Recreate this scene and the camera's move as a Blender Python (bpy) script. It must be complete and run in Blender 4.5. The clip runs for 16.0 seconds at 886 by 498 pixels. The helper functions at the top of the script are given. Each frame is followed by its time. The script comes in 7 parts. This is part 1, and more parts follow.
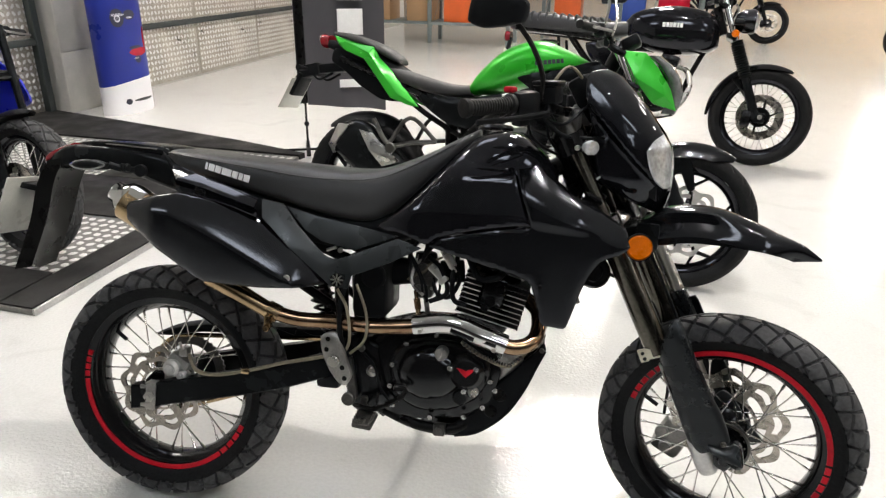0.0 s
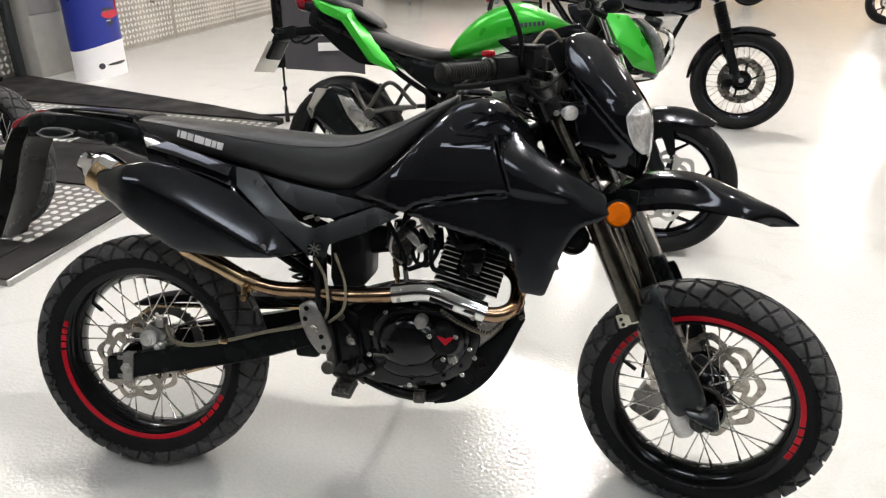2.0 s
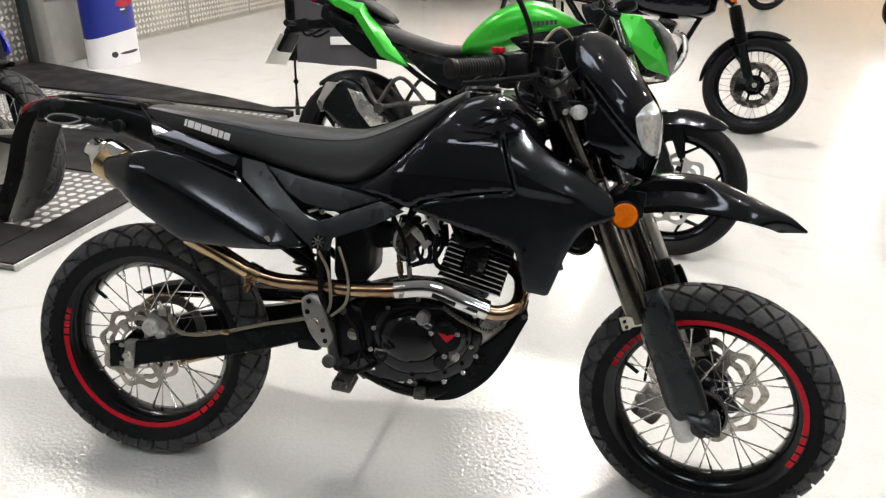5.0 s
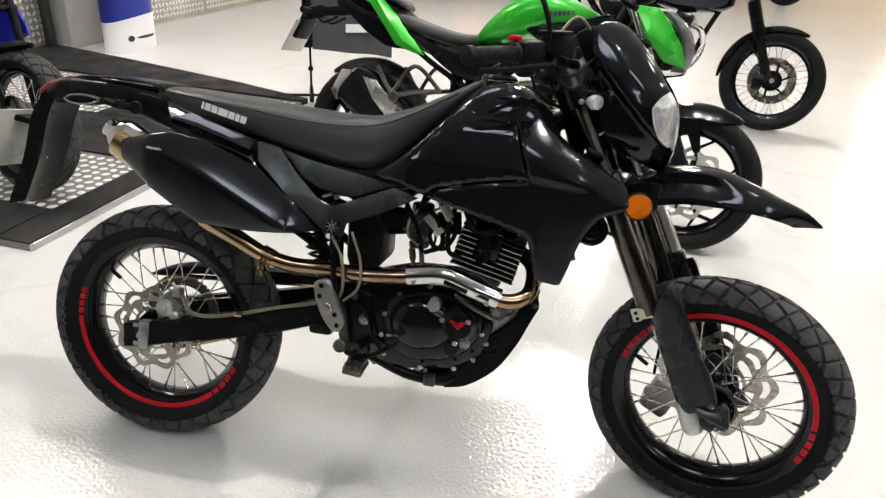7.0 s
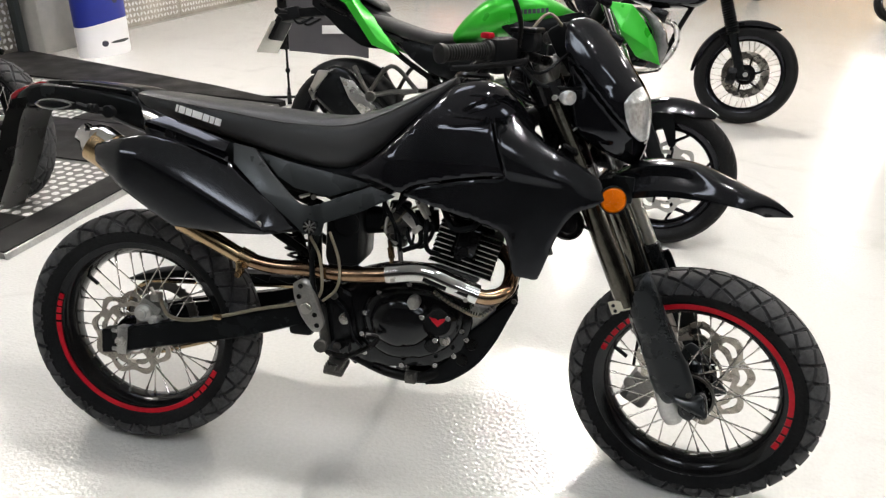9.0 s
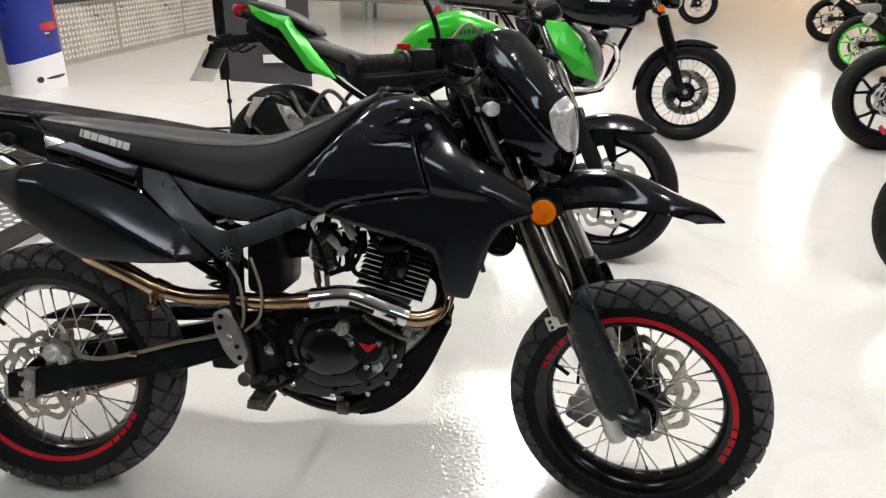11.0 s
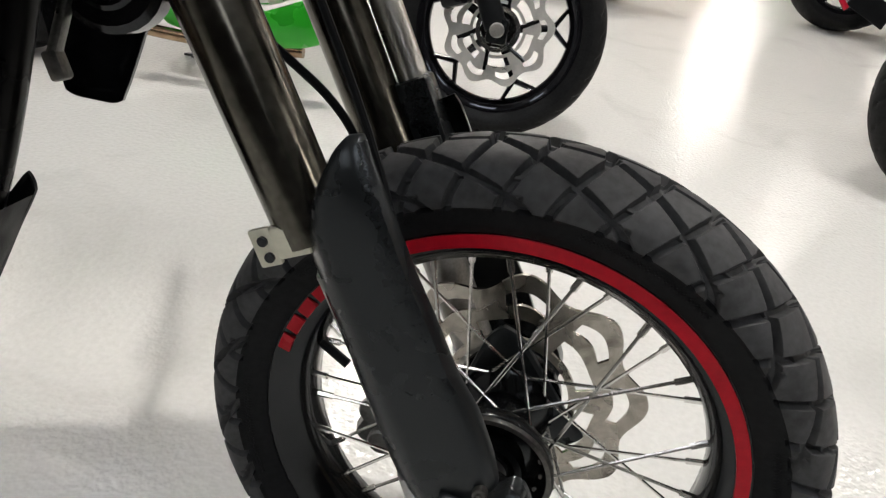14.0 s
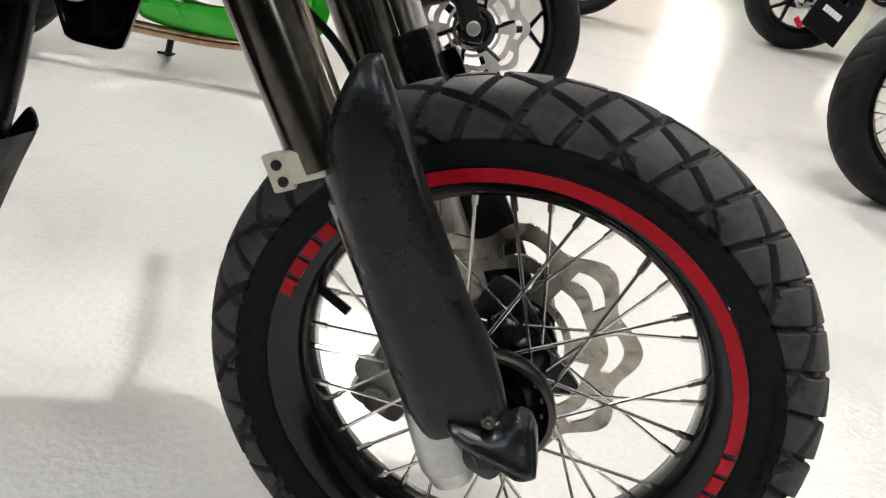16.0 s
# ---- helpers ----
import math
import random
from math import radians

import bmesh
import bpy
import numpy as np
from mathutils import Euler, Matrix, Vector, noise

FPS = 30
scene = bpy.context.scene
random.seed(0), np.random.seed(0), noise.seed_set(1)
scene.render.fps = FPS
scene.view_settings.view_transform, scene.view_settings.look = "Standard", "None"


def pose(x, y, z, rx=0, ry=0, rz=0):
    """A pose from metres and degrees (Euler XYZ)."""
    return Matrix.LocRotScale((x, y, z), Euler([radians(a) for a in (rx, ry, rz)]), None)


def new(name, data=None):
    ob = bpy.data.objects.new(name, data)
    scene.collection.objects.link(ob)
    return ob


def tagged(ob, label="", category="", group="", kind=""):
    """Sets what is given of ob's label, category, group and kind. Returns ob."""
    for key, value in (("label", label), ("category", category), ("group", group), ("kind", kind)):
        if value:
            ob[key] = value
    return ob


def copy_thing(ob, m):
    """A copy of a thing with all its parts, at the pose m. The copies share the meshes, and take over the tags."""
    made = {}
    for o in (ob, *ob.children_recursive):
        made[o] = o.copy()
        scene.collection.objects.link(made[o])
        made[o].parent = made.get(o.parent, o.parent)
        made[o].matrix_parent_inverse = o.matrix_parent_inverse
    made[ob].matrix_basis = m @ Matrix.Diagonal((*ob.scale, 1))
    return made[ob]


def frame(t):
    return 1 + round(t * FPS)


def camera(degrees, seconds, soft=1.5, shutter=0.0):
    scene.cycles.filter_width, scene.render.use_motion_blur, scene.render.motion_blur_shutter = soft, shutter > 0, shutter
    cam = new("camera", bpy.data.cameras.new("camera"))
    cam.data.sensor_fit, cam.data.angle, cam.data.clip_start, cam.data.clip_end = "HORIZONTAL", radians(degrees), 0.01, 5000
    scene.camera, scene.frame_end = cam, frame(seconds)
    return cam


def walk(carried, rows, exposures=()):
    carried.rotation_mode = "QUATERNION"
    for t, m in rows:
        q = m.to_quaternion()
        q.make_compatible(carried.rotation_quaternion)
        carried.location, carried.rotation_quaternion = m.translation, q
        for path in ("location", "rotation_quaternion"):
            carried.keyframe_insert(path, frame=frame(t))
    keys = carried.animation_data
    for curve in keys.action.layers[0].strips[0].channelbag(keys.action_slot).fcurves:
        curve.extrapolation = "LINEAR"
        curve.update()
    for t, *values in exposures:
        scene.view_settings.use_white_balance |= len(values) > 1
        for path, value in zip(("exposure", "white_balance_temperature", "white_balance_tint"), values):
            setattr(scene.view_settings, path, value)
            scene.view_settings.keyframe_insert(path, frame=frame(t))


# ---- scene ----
LENS = 65.26
cam = camera(LENS, 16.0, soft=1.3)
# seconds, eye (metres), yaw, pitch, roll (degrees)
ROWS = [
    (0, 0.909, -1.343, 1.327, 8.23, -23.00, 0.73),
    (0.5, 0.917, -1.348, 1.333, 8.24, -23.71, -0.24),
    (1, 0.919, -1.346, 1.333, 7.20, -25.23, 0.36),
    (1.5, 0.919, -1.338, 1.329, 6.90, -25.65, 0.69),
    (2, 0.918, -1.328, 1.327, 6.69, -25.85, 0.89),
    (2.5, 0.914, -1.335, 1.330, 8.33, -23.99, 1.54),
    (3, 0.925, -1.329, 1.334, 6.89, -24.83, 1.26),
    (3.5, 0.927, -1.329, 1.334, 7.66, -24.07, 0.95),
    (4, 0.931, -1.323, 1.329, 7.22, -23.95, 1.08),
    (4.5, 0.932, -1.318, 1.325, 7.16, -24.86, 1.69),
    (4.7, 0.929, -1.319, 1.324, 7.15, -25.57, 1.96),
    (6.8, 0.916, -1.330, 1.311, 8.52, -26.99, 3.48),
    (7, 0.920, -1.330, 1.316, 8.25, -26.82, 3.09),
    (7.5, 0.927, -1.332, 1.320, 7.35, -26.51, 2.63),
    (8, 0.932, -1.333, 1.316, 6.83, -27.17, 2.34),
    (8.5, 0.933, -1.334, 1.313, 6.39, -27.66, 2.34),
    (8.7, 0.933, -1.338, 1.315, 6.62, -27.40, 2.50),
    (10.8, 0.976, -1.311, 1.286, 6.04, -23.98, 1.18),
    (11, 1.003, -1.280, 1.271, 3.36, -24.27, 1.51),
    (11.5, 1.080, -1.177, 1.240, 1.33, -24.27, 1.93),
    (12, 1.107, -0.981, 1.203, -4.17, -25.78, 4.26),
    (12.2, 1.116, -0.888, 1.189, -3.90, -26.64, 5.64),
    (12.5, 1.129, -0.769, 1.165, -4.38, -28.75, 8.00),
    (12.7, 1.141, -0.706, 1.120, -3.64, -30.69, 8.22),
    (13, 1.176, -0.614, 1.063, 2.13, -31.52, 5.05),
    (13.5, 1.247, -0.464, 0.885, -0.80, -32.65, 8.21),
    (14, 1.249, -0.387, 0.795, -6.35, -32.37, 8.77),
    (14.2, 1.263, -0.395, 0.751, -8.75, -30.28, 10.18),
    (14.5, 1.259, -0.408, 0.720, -11.96, -29.66, 11.08),
    (15, 1.257, -0.414, 0.704, -12.90, -30.39, 12.02),
    (15.5, 1.240, -0.425, 0.710, -11.28, -30.59, 11.71),
    (16, 1.219, -0.432, 0.733, -9.46, -30.08, 10.41),
]
walk(cam, [(t, pose(x, y, z, 0, 0, yaw) @ pose(0, 0, 0, 90 + pitch) @ pose(0, 0, 0, 0, 0, roll)) for t, x, y, z, yaw, pitch, roll in ROWS],
     [(0.0, 0.10), (8.7, 0.11), (10.8, 0.03), (12.0, -0.40), (13.0, -0.31), (14.0, -0.25), (15.0, -0.10), (16.0, 0.03)])

# ---------------------------------------------------------------- light
HALL = pose(0, 0, 0, 0, 0, -8)          # the hall stands turned by eight degrees against the bike
CEIL = 4.6
world = bpy.data.worlds.new("hall_air")
world.use_nodes = True
world.node_tree.nodes["Background"].inputs[0].default_value = (0.9, 0.95, 1.0, 1)
world.node_tree.nodes["Background"].inputs[1].default_value = 0.05
scene.world = world


# ---------------------------------------------------------------- materials
def material(name, base, rough=0.5, metal=0.0, vary=0.15, scale=8.0, fine=120.0, bump=0.0, coat=0.0, spec=0.5, sheen=(1, 1, 1),
             rvary=0.3, emit=None, glass=0.0, tint=None, stretch=(1, 1, 1)):
    """Two scales of noise move the colour and the gloss; the finer one gives the relief."""
    m = bpy.data.materials.new(name)
    m.use_nodes = True
    nt = m.node_tree
    b = nt.nodes["Principled BSDF"]
    link = nt.links.new
    co = nt.nodes.new("ShaderNodeTexCoord")
    mp = nt.nodes.new("ShaderNodeMapping")
    mp.inputs["Scale"].default_value = stretch
    link(co.outputs["Object"], mp.inputs[0])
    n1 = nt.nodes.new("ShaderNodeTexNoise")
    n1.inputs["Scale"].default_value, n1.inputs["Detail"].default_value = scale, 5
    n2 = nt.nodes.new("ShaderNodeTexNoise")
    n2.inputs["Scale"].default_value, n2.inputs["Detail"].default_value = fine, 3
    link(mp.outputs[0], n1.inputs["Vector"])
    link(mp.outputs[0], n2.inputs["Vector"])
    add = nt.nodes.new("ShaderNodeMath")
    add.operation = "ADD"
    link(n1.outputs["Fac"], add.inputs[0])
    link(n2.outputs["Fac"], add.inputs[1])
    ramp = nt.nodes.new("ShaderNodeMapRange")
    ramp.inputs["From Min"].default_value, ramp.inputs["From Max"].default_value = 0.7, 1.3
    link(add.outputs[0], ramp.inputs["Value"])
    mix = nt.nodes.new("ShaderNodeMix")
    mix.data_type = "RGBA"
    lo = [max(0.0, c * (1 - vary)) for c in base]
    hi = [min(1.0, c * (1 + vary)) for c in (tint or base)]
    mix.inputs["A"].default_value, mix.inputs["B"].default_value = (*lo, 1), (*hi, 1)
    link(ramp.outputs[0], mix.inputs["Factor"])
    link(mix.outputs["Result"], b.inputs["Base Color"])
    rr = nt.nodes.new("ShaderNodeMapRange")
    rr.inputs["From Min"].default_value, rr.inputs["From Max"].default_value = 0.3, 0.7
    rr.inputs["To Min"].default_value, rr.inputs["To Max"].default_value = rough * (1 - rvary), min(1, rough * (1 + rvary))
    link(n1.outputs["Fac"], rr.inputs["Value"])
    link(rr.outputs[0], b.inputs["Roughness"])
    b.inputs["Metallic"].default_value = metal
    b.inputs["Coat Weight"].default_value = coat
    b.inputs["Coat Roughness"].default_value = 0.04
    b.inputs["Specular IOR Level"].default_value = spec
    b.inputs["Specular Tint"].default_value = (*sheen, 1)
    b.inputs["Transmission Weight"].default_value = glass
    if emit:
        b.inputs["Emission Color"].default_value = (*emit[:3], 1)
        b.inputs["Emission Strength"].default_value = emit[3]
    if bump:
        bp = nt.nodes.new("ShaderNodeBump")
        bp.inputs["Strength"].default_value, bp.inputs["Distance"].default_value = 1.0, bump
        link(n2.outputs["Fac"], bp.inputs["Height"])
        link(bp.outputs[0], b.inputs["Normal"])
    return m


def floor_material():
    """Poured light grey resin: glossy, with a fine orange-peel ripple, scuffs and old tyre dust."""
    m = material("floor_resin", (0.63, 0.63, 0.612), 0.035, vary=0.05, scale=0.9, fine=95, bump=0.0013, spec=0.5, rvary=0.35)
    nt = m.node_tree
    b = nt.nodes["Principled BSDF"]
    nt.nodes["Noise Texture.001"].inputs["Detail"].default_value = 1.0
    co = nt.nodes["Texture Coordinate"]
    old = b.inputs["Base Color"].links[0].from_socket
    n = nt.nodes.new("ShaderNodeTexNoise")
    n.inputs["Scale"].default_value, n.inputs["Detail"].default_value, n.inputs["Distortion"].default_value = 3.2, 8, 1.2
    nt.links.new(co.outputs["Object"], n.inputs["Vector"])
    r = nt.nodes.new("ShaderNodeMapRange")
    r.inputs["From Min"].default_value, r.inputs["From Max"].default_value = 0.56, 0.72
    r.inputs["To Max"].default_value = 0.22
    nt.links.new(n.outputs["Fac"], r.inputs["Value"])
    mx = nt.nodes.new("ShaderNodeMix")
    mx.data_type = "RGBA"
    mx.inputs["B"].default_value = (0.36, 0.355, 0.34, 1)
    nt.links.new(r.outputs[0], mx.inputs["Factor"])
    nt.links.new(old, mx.inputs["A"])
    nt.links.new(mx.outputs["Result"], b.inputs["Base Color"])
    return m


FLOOR = floor_material()
GLOSS = material("gloss_black_paint", (0.0056, 0.0057, 0.0068), 0.07, vary=0.2, scale=6, fine=300, coat=0.0, rvary=0.4, spec=0.42, sheen=(0.84, 0.88, 1.0))
SATIN = material("satin_black_plastic", (0.0060, 0.0066, 0.0070), 0.24, vary=0.25, scale=14, fine=500, bump=0.00006, spec=0.13, sheen=(0.86, 0.93, 1.0))
PLASTIC = material("matt_black_plastic", (0.0072, 0.0076, 0.0082), 0.48, vary=0.3, scale=20, fine=600, bump=0.0002, spec=0.085, sheen=(0.86, 0.93, 1.0))
ENGINE = material("black_engine_enamel", (0.0062, 0.0062, 0.0066), 0.13, vary=0.4, scale=30, fine=500, bump=0.00004, spec=0.38, sheen=(0.9, 0.95, 1.0))
RUBBER = material("tyre_rubber", (0.0120, 0.0121, 0.0126), 0.5, vary=0.3, scale=9, fine=160, bump=0.0002, spec=0.08, sheen=(0.86, 0.93, 1.0))
TREAD = material("worn_tread_rubber", (0.051, 0.052, 0.054), 0.60, vary=0.35, scale=9, fine=120, bump=0.0003, spec=0.25)
ROADRUBBER = material("road_tyre_rubber", (0.010, 0.010, 0.0105), 0.6, vary=0.35, scale=9, fine=120, bump=0.0003, spec=0.15)
GRIP = material("grip_rubber", (0.009, 0.009, 0.009), 0.6, vary=0.3, scale=40, fine=300, bump=0.0003, spec=0.2)
VINYL = material("seat_vinyl", (0.036, 0.0362, 0.037), 0.36, vary=0.2, scale=10, fine=900, bump=0.00035, rvary=0.2, spec=0.42, sheen=(0.9, 0.95, 1.0))
CHROME = material("chrome", (0.70, 0.70, 0.69), 0.09, metal=1, vary=0.06, scale=25, rvary=0.5)
STEEL = material("brushed_steel", (0.52, 0.51, 0.48), 0.3, metal=1, vary=0.08, scale=25, fine=500)
ALLOY = material("cast_alloy", (0.34, 0.335, 0.32), 0.42, metal=0.9, vary=0.2, scale=25, fine=300, bump=0.0002)
DISC = material("brake_disc_steel", (0.44, 0.41, 0.365), 0.26, metal=1, vary=0.22, scale=22)
# Reflected floor and lamps are put into this paler disc colour.
BRIGHTDISC = material("bright_brake_disc", (0.70, 0.69, 0.66), 0.38, metal=0.75, vary=0.08, scale=22)
SPOKE = material("spoke_steel", (0.66, 0.65, 0.62), 0.22, metal=1, vary=0.1, scale=30)
SMOKE = material("smoked_clear_lens", (0.16, 0.165, 0.17), 0.08, metal=0.3, vary=0.3, scale=40, fine=150, bump=0.0006, coat=0.7)
VGREY = material("satin_grey_plastic", (0.016, 0.018, 0.019), 0.30, vary=0.2, scale=12, fine=500, bump=0.0001, spec=0.36, sheen=(0.88, 0.95, 1.0))
DARKSTEEL = material("dark_steel", (0.100, 0.095, 0.080), 0.20, metal=1, vary=0.3, scale=30)
BRONZE = material("heat_tinted_pipe", (0.27, 0.165, 0.098), 0.20, metal=1, vary=0.12, scale=5, fine=40, tint=(0.38, 0.27, 0.175))
GOLD = material("gold_tinted_steel", (0.44, 0.32, 0.185), 0.24, metal=1, vary=0.10, scale=7)
FRAME = material("black_frame_paint", (0.0035, 0.0035, 0.0035), 0.3, vary=0.3, scale=25, fine=300, spec=0.15)
RED = material("red_tape", (0.50, 0.009, 0.022), 0.35, vary=0.15, scale=20, spec=0.15)
ORANGE = material("orange_reflector", (0.62, 0.135, 0.0), 0.3, vary=0.12, scale=60, fine=500, bump=0.0006, spec=0.25)
LENS_CLEAR = material("clear_lamp_lens", (0.62, 0.64, 0.66), 0.10, metal=0.55, vary=0.25, scale=30, fine=120, bump=0.0008, coat=0.6)
LENS_RED = material("red_lamp_lens", (0.20, 0.004, 0.010), 0.15, vary=0.25, scale=50, fine=200, bump=0.0005, coat=0.2)
PLATE = material("number_plate", (0.55, 0.55, 0.50), 0.35, vary=0.06, scale=12)
WHITE = material("white_print", (0.80, 0.80, 0.80), 0.45, vary=0.04, scale=30)
GREEN = material("metallic_green_paint", (0.020, 0.37, 0.018), 0.28, metal=0.3, vary=0.05, scale=3, fine=900, coat=0.2, tint=(0.024, 0.41, 0.020))
LIME = material("lime_rim_paint", (0.06, 0.62, 0.04), 0.3, vary=0.1, scale=20)
GREYSEAT = material("grey_seat_cloth", (0.028, 0.028, 0.029), 0.6, vary=0.2, scale=15, fine=900, bump=0.0004)
REDPAINT = material("red_paint", (0.45, 0.01, 0.03), 0.15, vary=0.1, scale=8, coat=0.6)
BLUEPAINT = material("blue_plastic", (0.01, 0.02, 0.45), 0.3, vary=0.1, scale=8)
HOSE = material("sleeved_hose", (0.19, 0.165, 0.115), 0.5, vary=0.3, scale=60, fine=500, bump=0.0004)
CHECKER = material("aluminium_tread_plate", (0.22, 0.215, 0.205), 0.40, metal=0.7, vary=0.2, scale=5, fine=90, bump=0.0004)
# Much paler than the sheets that the studs stand on.
STUD = material("pale_plate_studs", (0.78, 0.77, 0.75), 0.45, metal=0.1, vary=0.10, scale=20)
MAT = material("black_rubber_mat", (0.0115, 0.011, 0.0108), 0.65, vary=0.25, scale=5, fine=260, bump=0.0006, spec=0.3)
NOSING = material("aluminium_nosing", (0.55, 0.55, 0.54), 0.4, metal=0.8, vary=0.15, scale=12)
POST = material("dark_green_steel", (0.030, 0.038, 0.038), 0.45, vary=0.25, scale=10)
BLOCK = material("painted_blockwork", (0.45, 0.445, 0.41), 0.75, vary=0.12, scale=10, fine=150, bump=0.002)
MORTAR = material("painted_mortar", (0.40, 0.395, 0.37), 0.8, vary=0.12, scale=20, fine=200, bump=0.001)
WALL = material("white_wall_paint", (0.50, 0.49, 0.46), 0.6, vary=0.06, scale=1.5, fine=90, bump=0.0006)
DARKWALL = material("dark_unseen_wall", (0.035, 0.032, 0.033), 0.6, vary=0.25, scale=1.2, fine=40, bump=0.0006)
BEIGE = material("beige_panel", (0.70, 0.52, 0.33), 0.5, vary=0.12, scale=1.2, fine=30)
ROOF = material("ceiling_sheet", (0.42, 0.42, 0.425), 0.6, vary=0.05, scale=1.0)
BLUE = material("blue_banner_print", (0.012, 0.025, 0.24), 0.38, vary=0.18, scale=1.8, fine=300)
BANNERWHITE = material("white_banner_print", (0.78, 0.78, 0.80), 0.4, vary=0.04, scale=6)
FLAG = material("charcoal_flag_cloth", (0.060, 0.058, 0.066), 0.75, vary=0.2, scale=9, fine=900, bump=0.0004)
INK = material("dark_print", (0.03, 0.03, 0.05), 0.5, vary=0.1, scale=30)
RACK = material("grey_racking_paint", (0.16, 0.19, 0.19), 0.45, vary=0.2, scale=10)
CARDBOARD = material("brown_cardboard", (0.34, 0.21, 0.11), 0.75, vary=0.15, scale=6)
ORANGEBOX = material("orange_plastic", (0.62, 0.11, 0.02), 0.45, vary=0.12, scale=6)
BLUEBOX = material("blue_plastic_crate", (0.02, 0.06, 0.30), 0.45, vary=0.12, scale=6)
GLOW = material("led_diffuser", (0.9, 0.9, 0.9), 0.5, vary=0.0, emit=(1.0, 0.935, 0.865, 40.0))
KEYGLOW = material("bright_led_diffuser", (0.9, 0.9, 0.9), 0.5, vary=0.0, emit=(1.0, 0.935, 0.865, 285.0))
SPOTGLOW = material("spot_lens_glow", (0.9, 0.9, 0.9), 0.5, vary=0.0, emit=(1.0, 0.95, 0.89, 2800.0))
COOLGLOW = material("cool_led_diffuser", (0.9, 0.9, 0.9), 0.5, vary=0.0, emit=(0.93, 0.96, 1.0, 8.2))
SHEETGLOW = material("reflection_sheet_glow", (0.8, 0.8, 0.85), 0.5, vary=0.0, emit=(0.86, 0.88, 1.0, 4.0))
CREAM = material("cream_plastic", (0.62, 0.60, 0.48), 0.4, vary=0.06, scale=30)
GUARD = material("scuffed_black_guard_plastic", (0.0085, 0.0096, 0.0104), 0.28, vary=0.08, scale=16, fine=300, bump=0.00008, spec=0.36, rvary=0.15, sheen=(0.86, 0.93, 1.0))
MOULD = material("semi_gloss_black_moulding", (0.0056, 0.0060, 0.0068), 0.13, vary=0.25, scale=5, fine=400, spec=0.45, rvary=0.3, sheen=(0.86, 0.90, 1.0))
PANEL = material("moulded_black_panel", (0.0054, 0.0056, 0.0068), 0.07, vary=0.25, scale=5, fine=400, spec=0.45, rvary=0.35, sheen=(0.84, 0.90, 1.0))
WALLPLATE = material("wall_tread_plate", (0.43, 0.40, 0.345), 0.36, metal=0.6, vary=0.35, scale=3, fine=90, bump=0.0004)
DULL = material("dull_dark_alloy", (0.10, 0.098, 0.092), 0.38, metal=0.9, vary=0.35, scale=30, fine=250, bump=0.0003)
TAILGLOW = material("lit_tail_lamp", (0.4, 0.005, 0.005), 0.2, vary=0.4, scale=90, emit=(1.0, 0.012, 0.004, 0.30))


# ---------------------------------------------------------------- mesh helpers (each gives vertices and faces)
def V3(*p):
    return Vector(p)


def finish(name, vf, mat, parent=None, label="", m=None, sharp=38):
    """One mesh object from vertices and faces, under its parent."""
    me = bpy.data.meshes.new(name)
    me.from_pydata([tuple(v) for v in vf[0]], [], vf[1])
    me.validate()
    bm = bmesh.new()
    bm.from_mesh(me)
    bmesh.ops.recalc_face_normals(bm, faces=bm.faces)
    bm.to_mesh(me)
    bm.free()
    me.materials.append(mat)
    me.shade_smooth()
    me.set_sharp_from_angle(angle=radians(sharp))
    ob = new(name, me)
    if parent:
        ob.parent = parent
    if m is not None:
        ob.matrix_basis = m
    return tagged(ob, label)


part = finish


def again(ob, name, parent, m):
    """A second object on the same mesh."""
    o = new(name, ob.data)
    o.parent = parent
    o.matrix_basis = m
    return o


def join(*some):
    vs, fs = [], []
    for v, f in some:
        k = len(vs)
        vs += [tuple(p) for p in v]
        fs += [[i + k for i in q] for q in f]
    return vs, fs


def moved(vf, m):
    return [m @ Vector(p) for p in vf[0]], vf[1]


def mirrored(vf):
    return [(p[0], -p[1], p[2]) for p in vf[0]], [list(reversed(q)) for q in vf[1]]


def both(vf):
    return join(vf, mirrored(vf))


def pieces(*some):
    """Shapes that become one part each."""
    return ["pieces", *some]


def pair(vf):
    """A right-hand shape and its mirror image, one part each."""
    return ["pieces", vf, mirrored(vf)] if vf[0] != "pieces" else ["pieces", *vf[1:], *[mirrored(v) for v in vf[1:]]]


def skin(rings, closed=True, cap=True):
    """Faces between rings of equal length."""
    n = len(rings[0])
    vs = [tuple(p) for r in rings for p in r]
    fs = []
    for a in range(len(rings) - 1):
        for i in range(n if closed else n - 1):
            j = (i + 1) % n
            fs.append([a * n + i, a * n + j, (a + 1) * n + j, (a + 1) * n + i])
    if cap and closed:
        fs += [list(range(n))[::-1], [len(vs) - n + i for i in range(n)]]
    return vs, fs


def curve(points, per=6):
    """A smooth line through points (Catmull-Rom)."""
    p = [Vector(q) for q in points]
    if len(p) < 3:
        return p
    p = [2 * p[0] - p[1]] + p + [2 * p[-1] - p[-2]]
    out = []
    for i in range(1, len(p) - 2):
        for k in range(per):
            t = k / per
            a, b, c, d = p[i - 1:i + 3]
            out.append(0.5 * (2 * b + (c - a) * t + (2 * a - 5 * b + 4 * c - d) * t * t + (3 * b - a - 3 * c + d) * t ** 3))
    return out + [p[-2]]


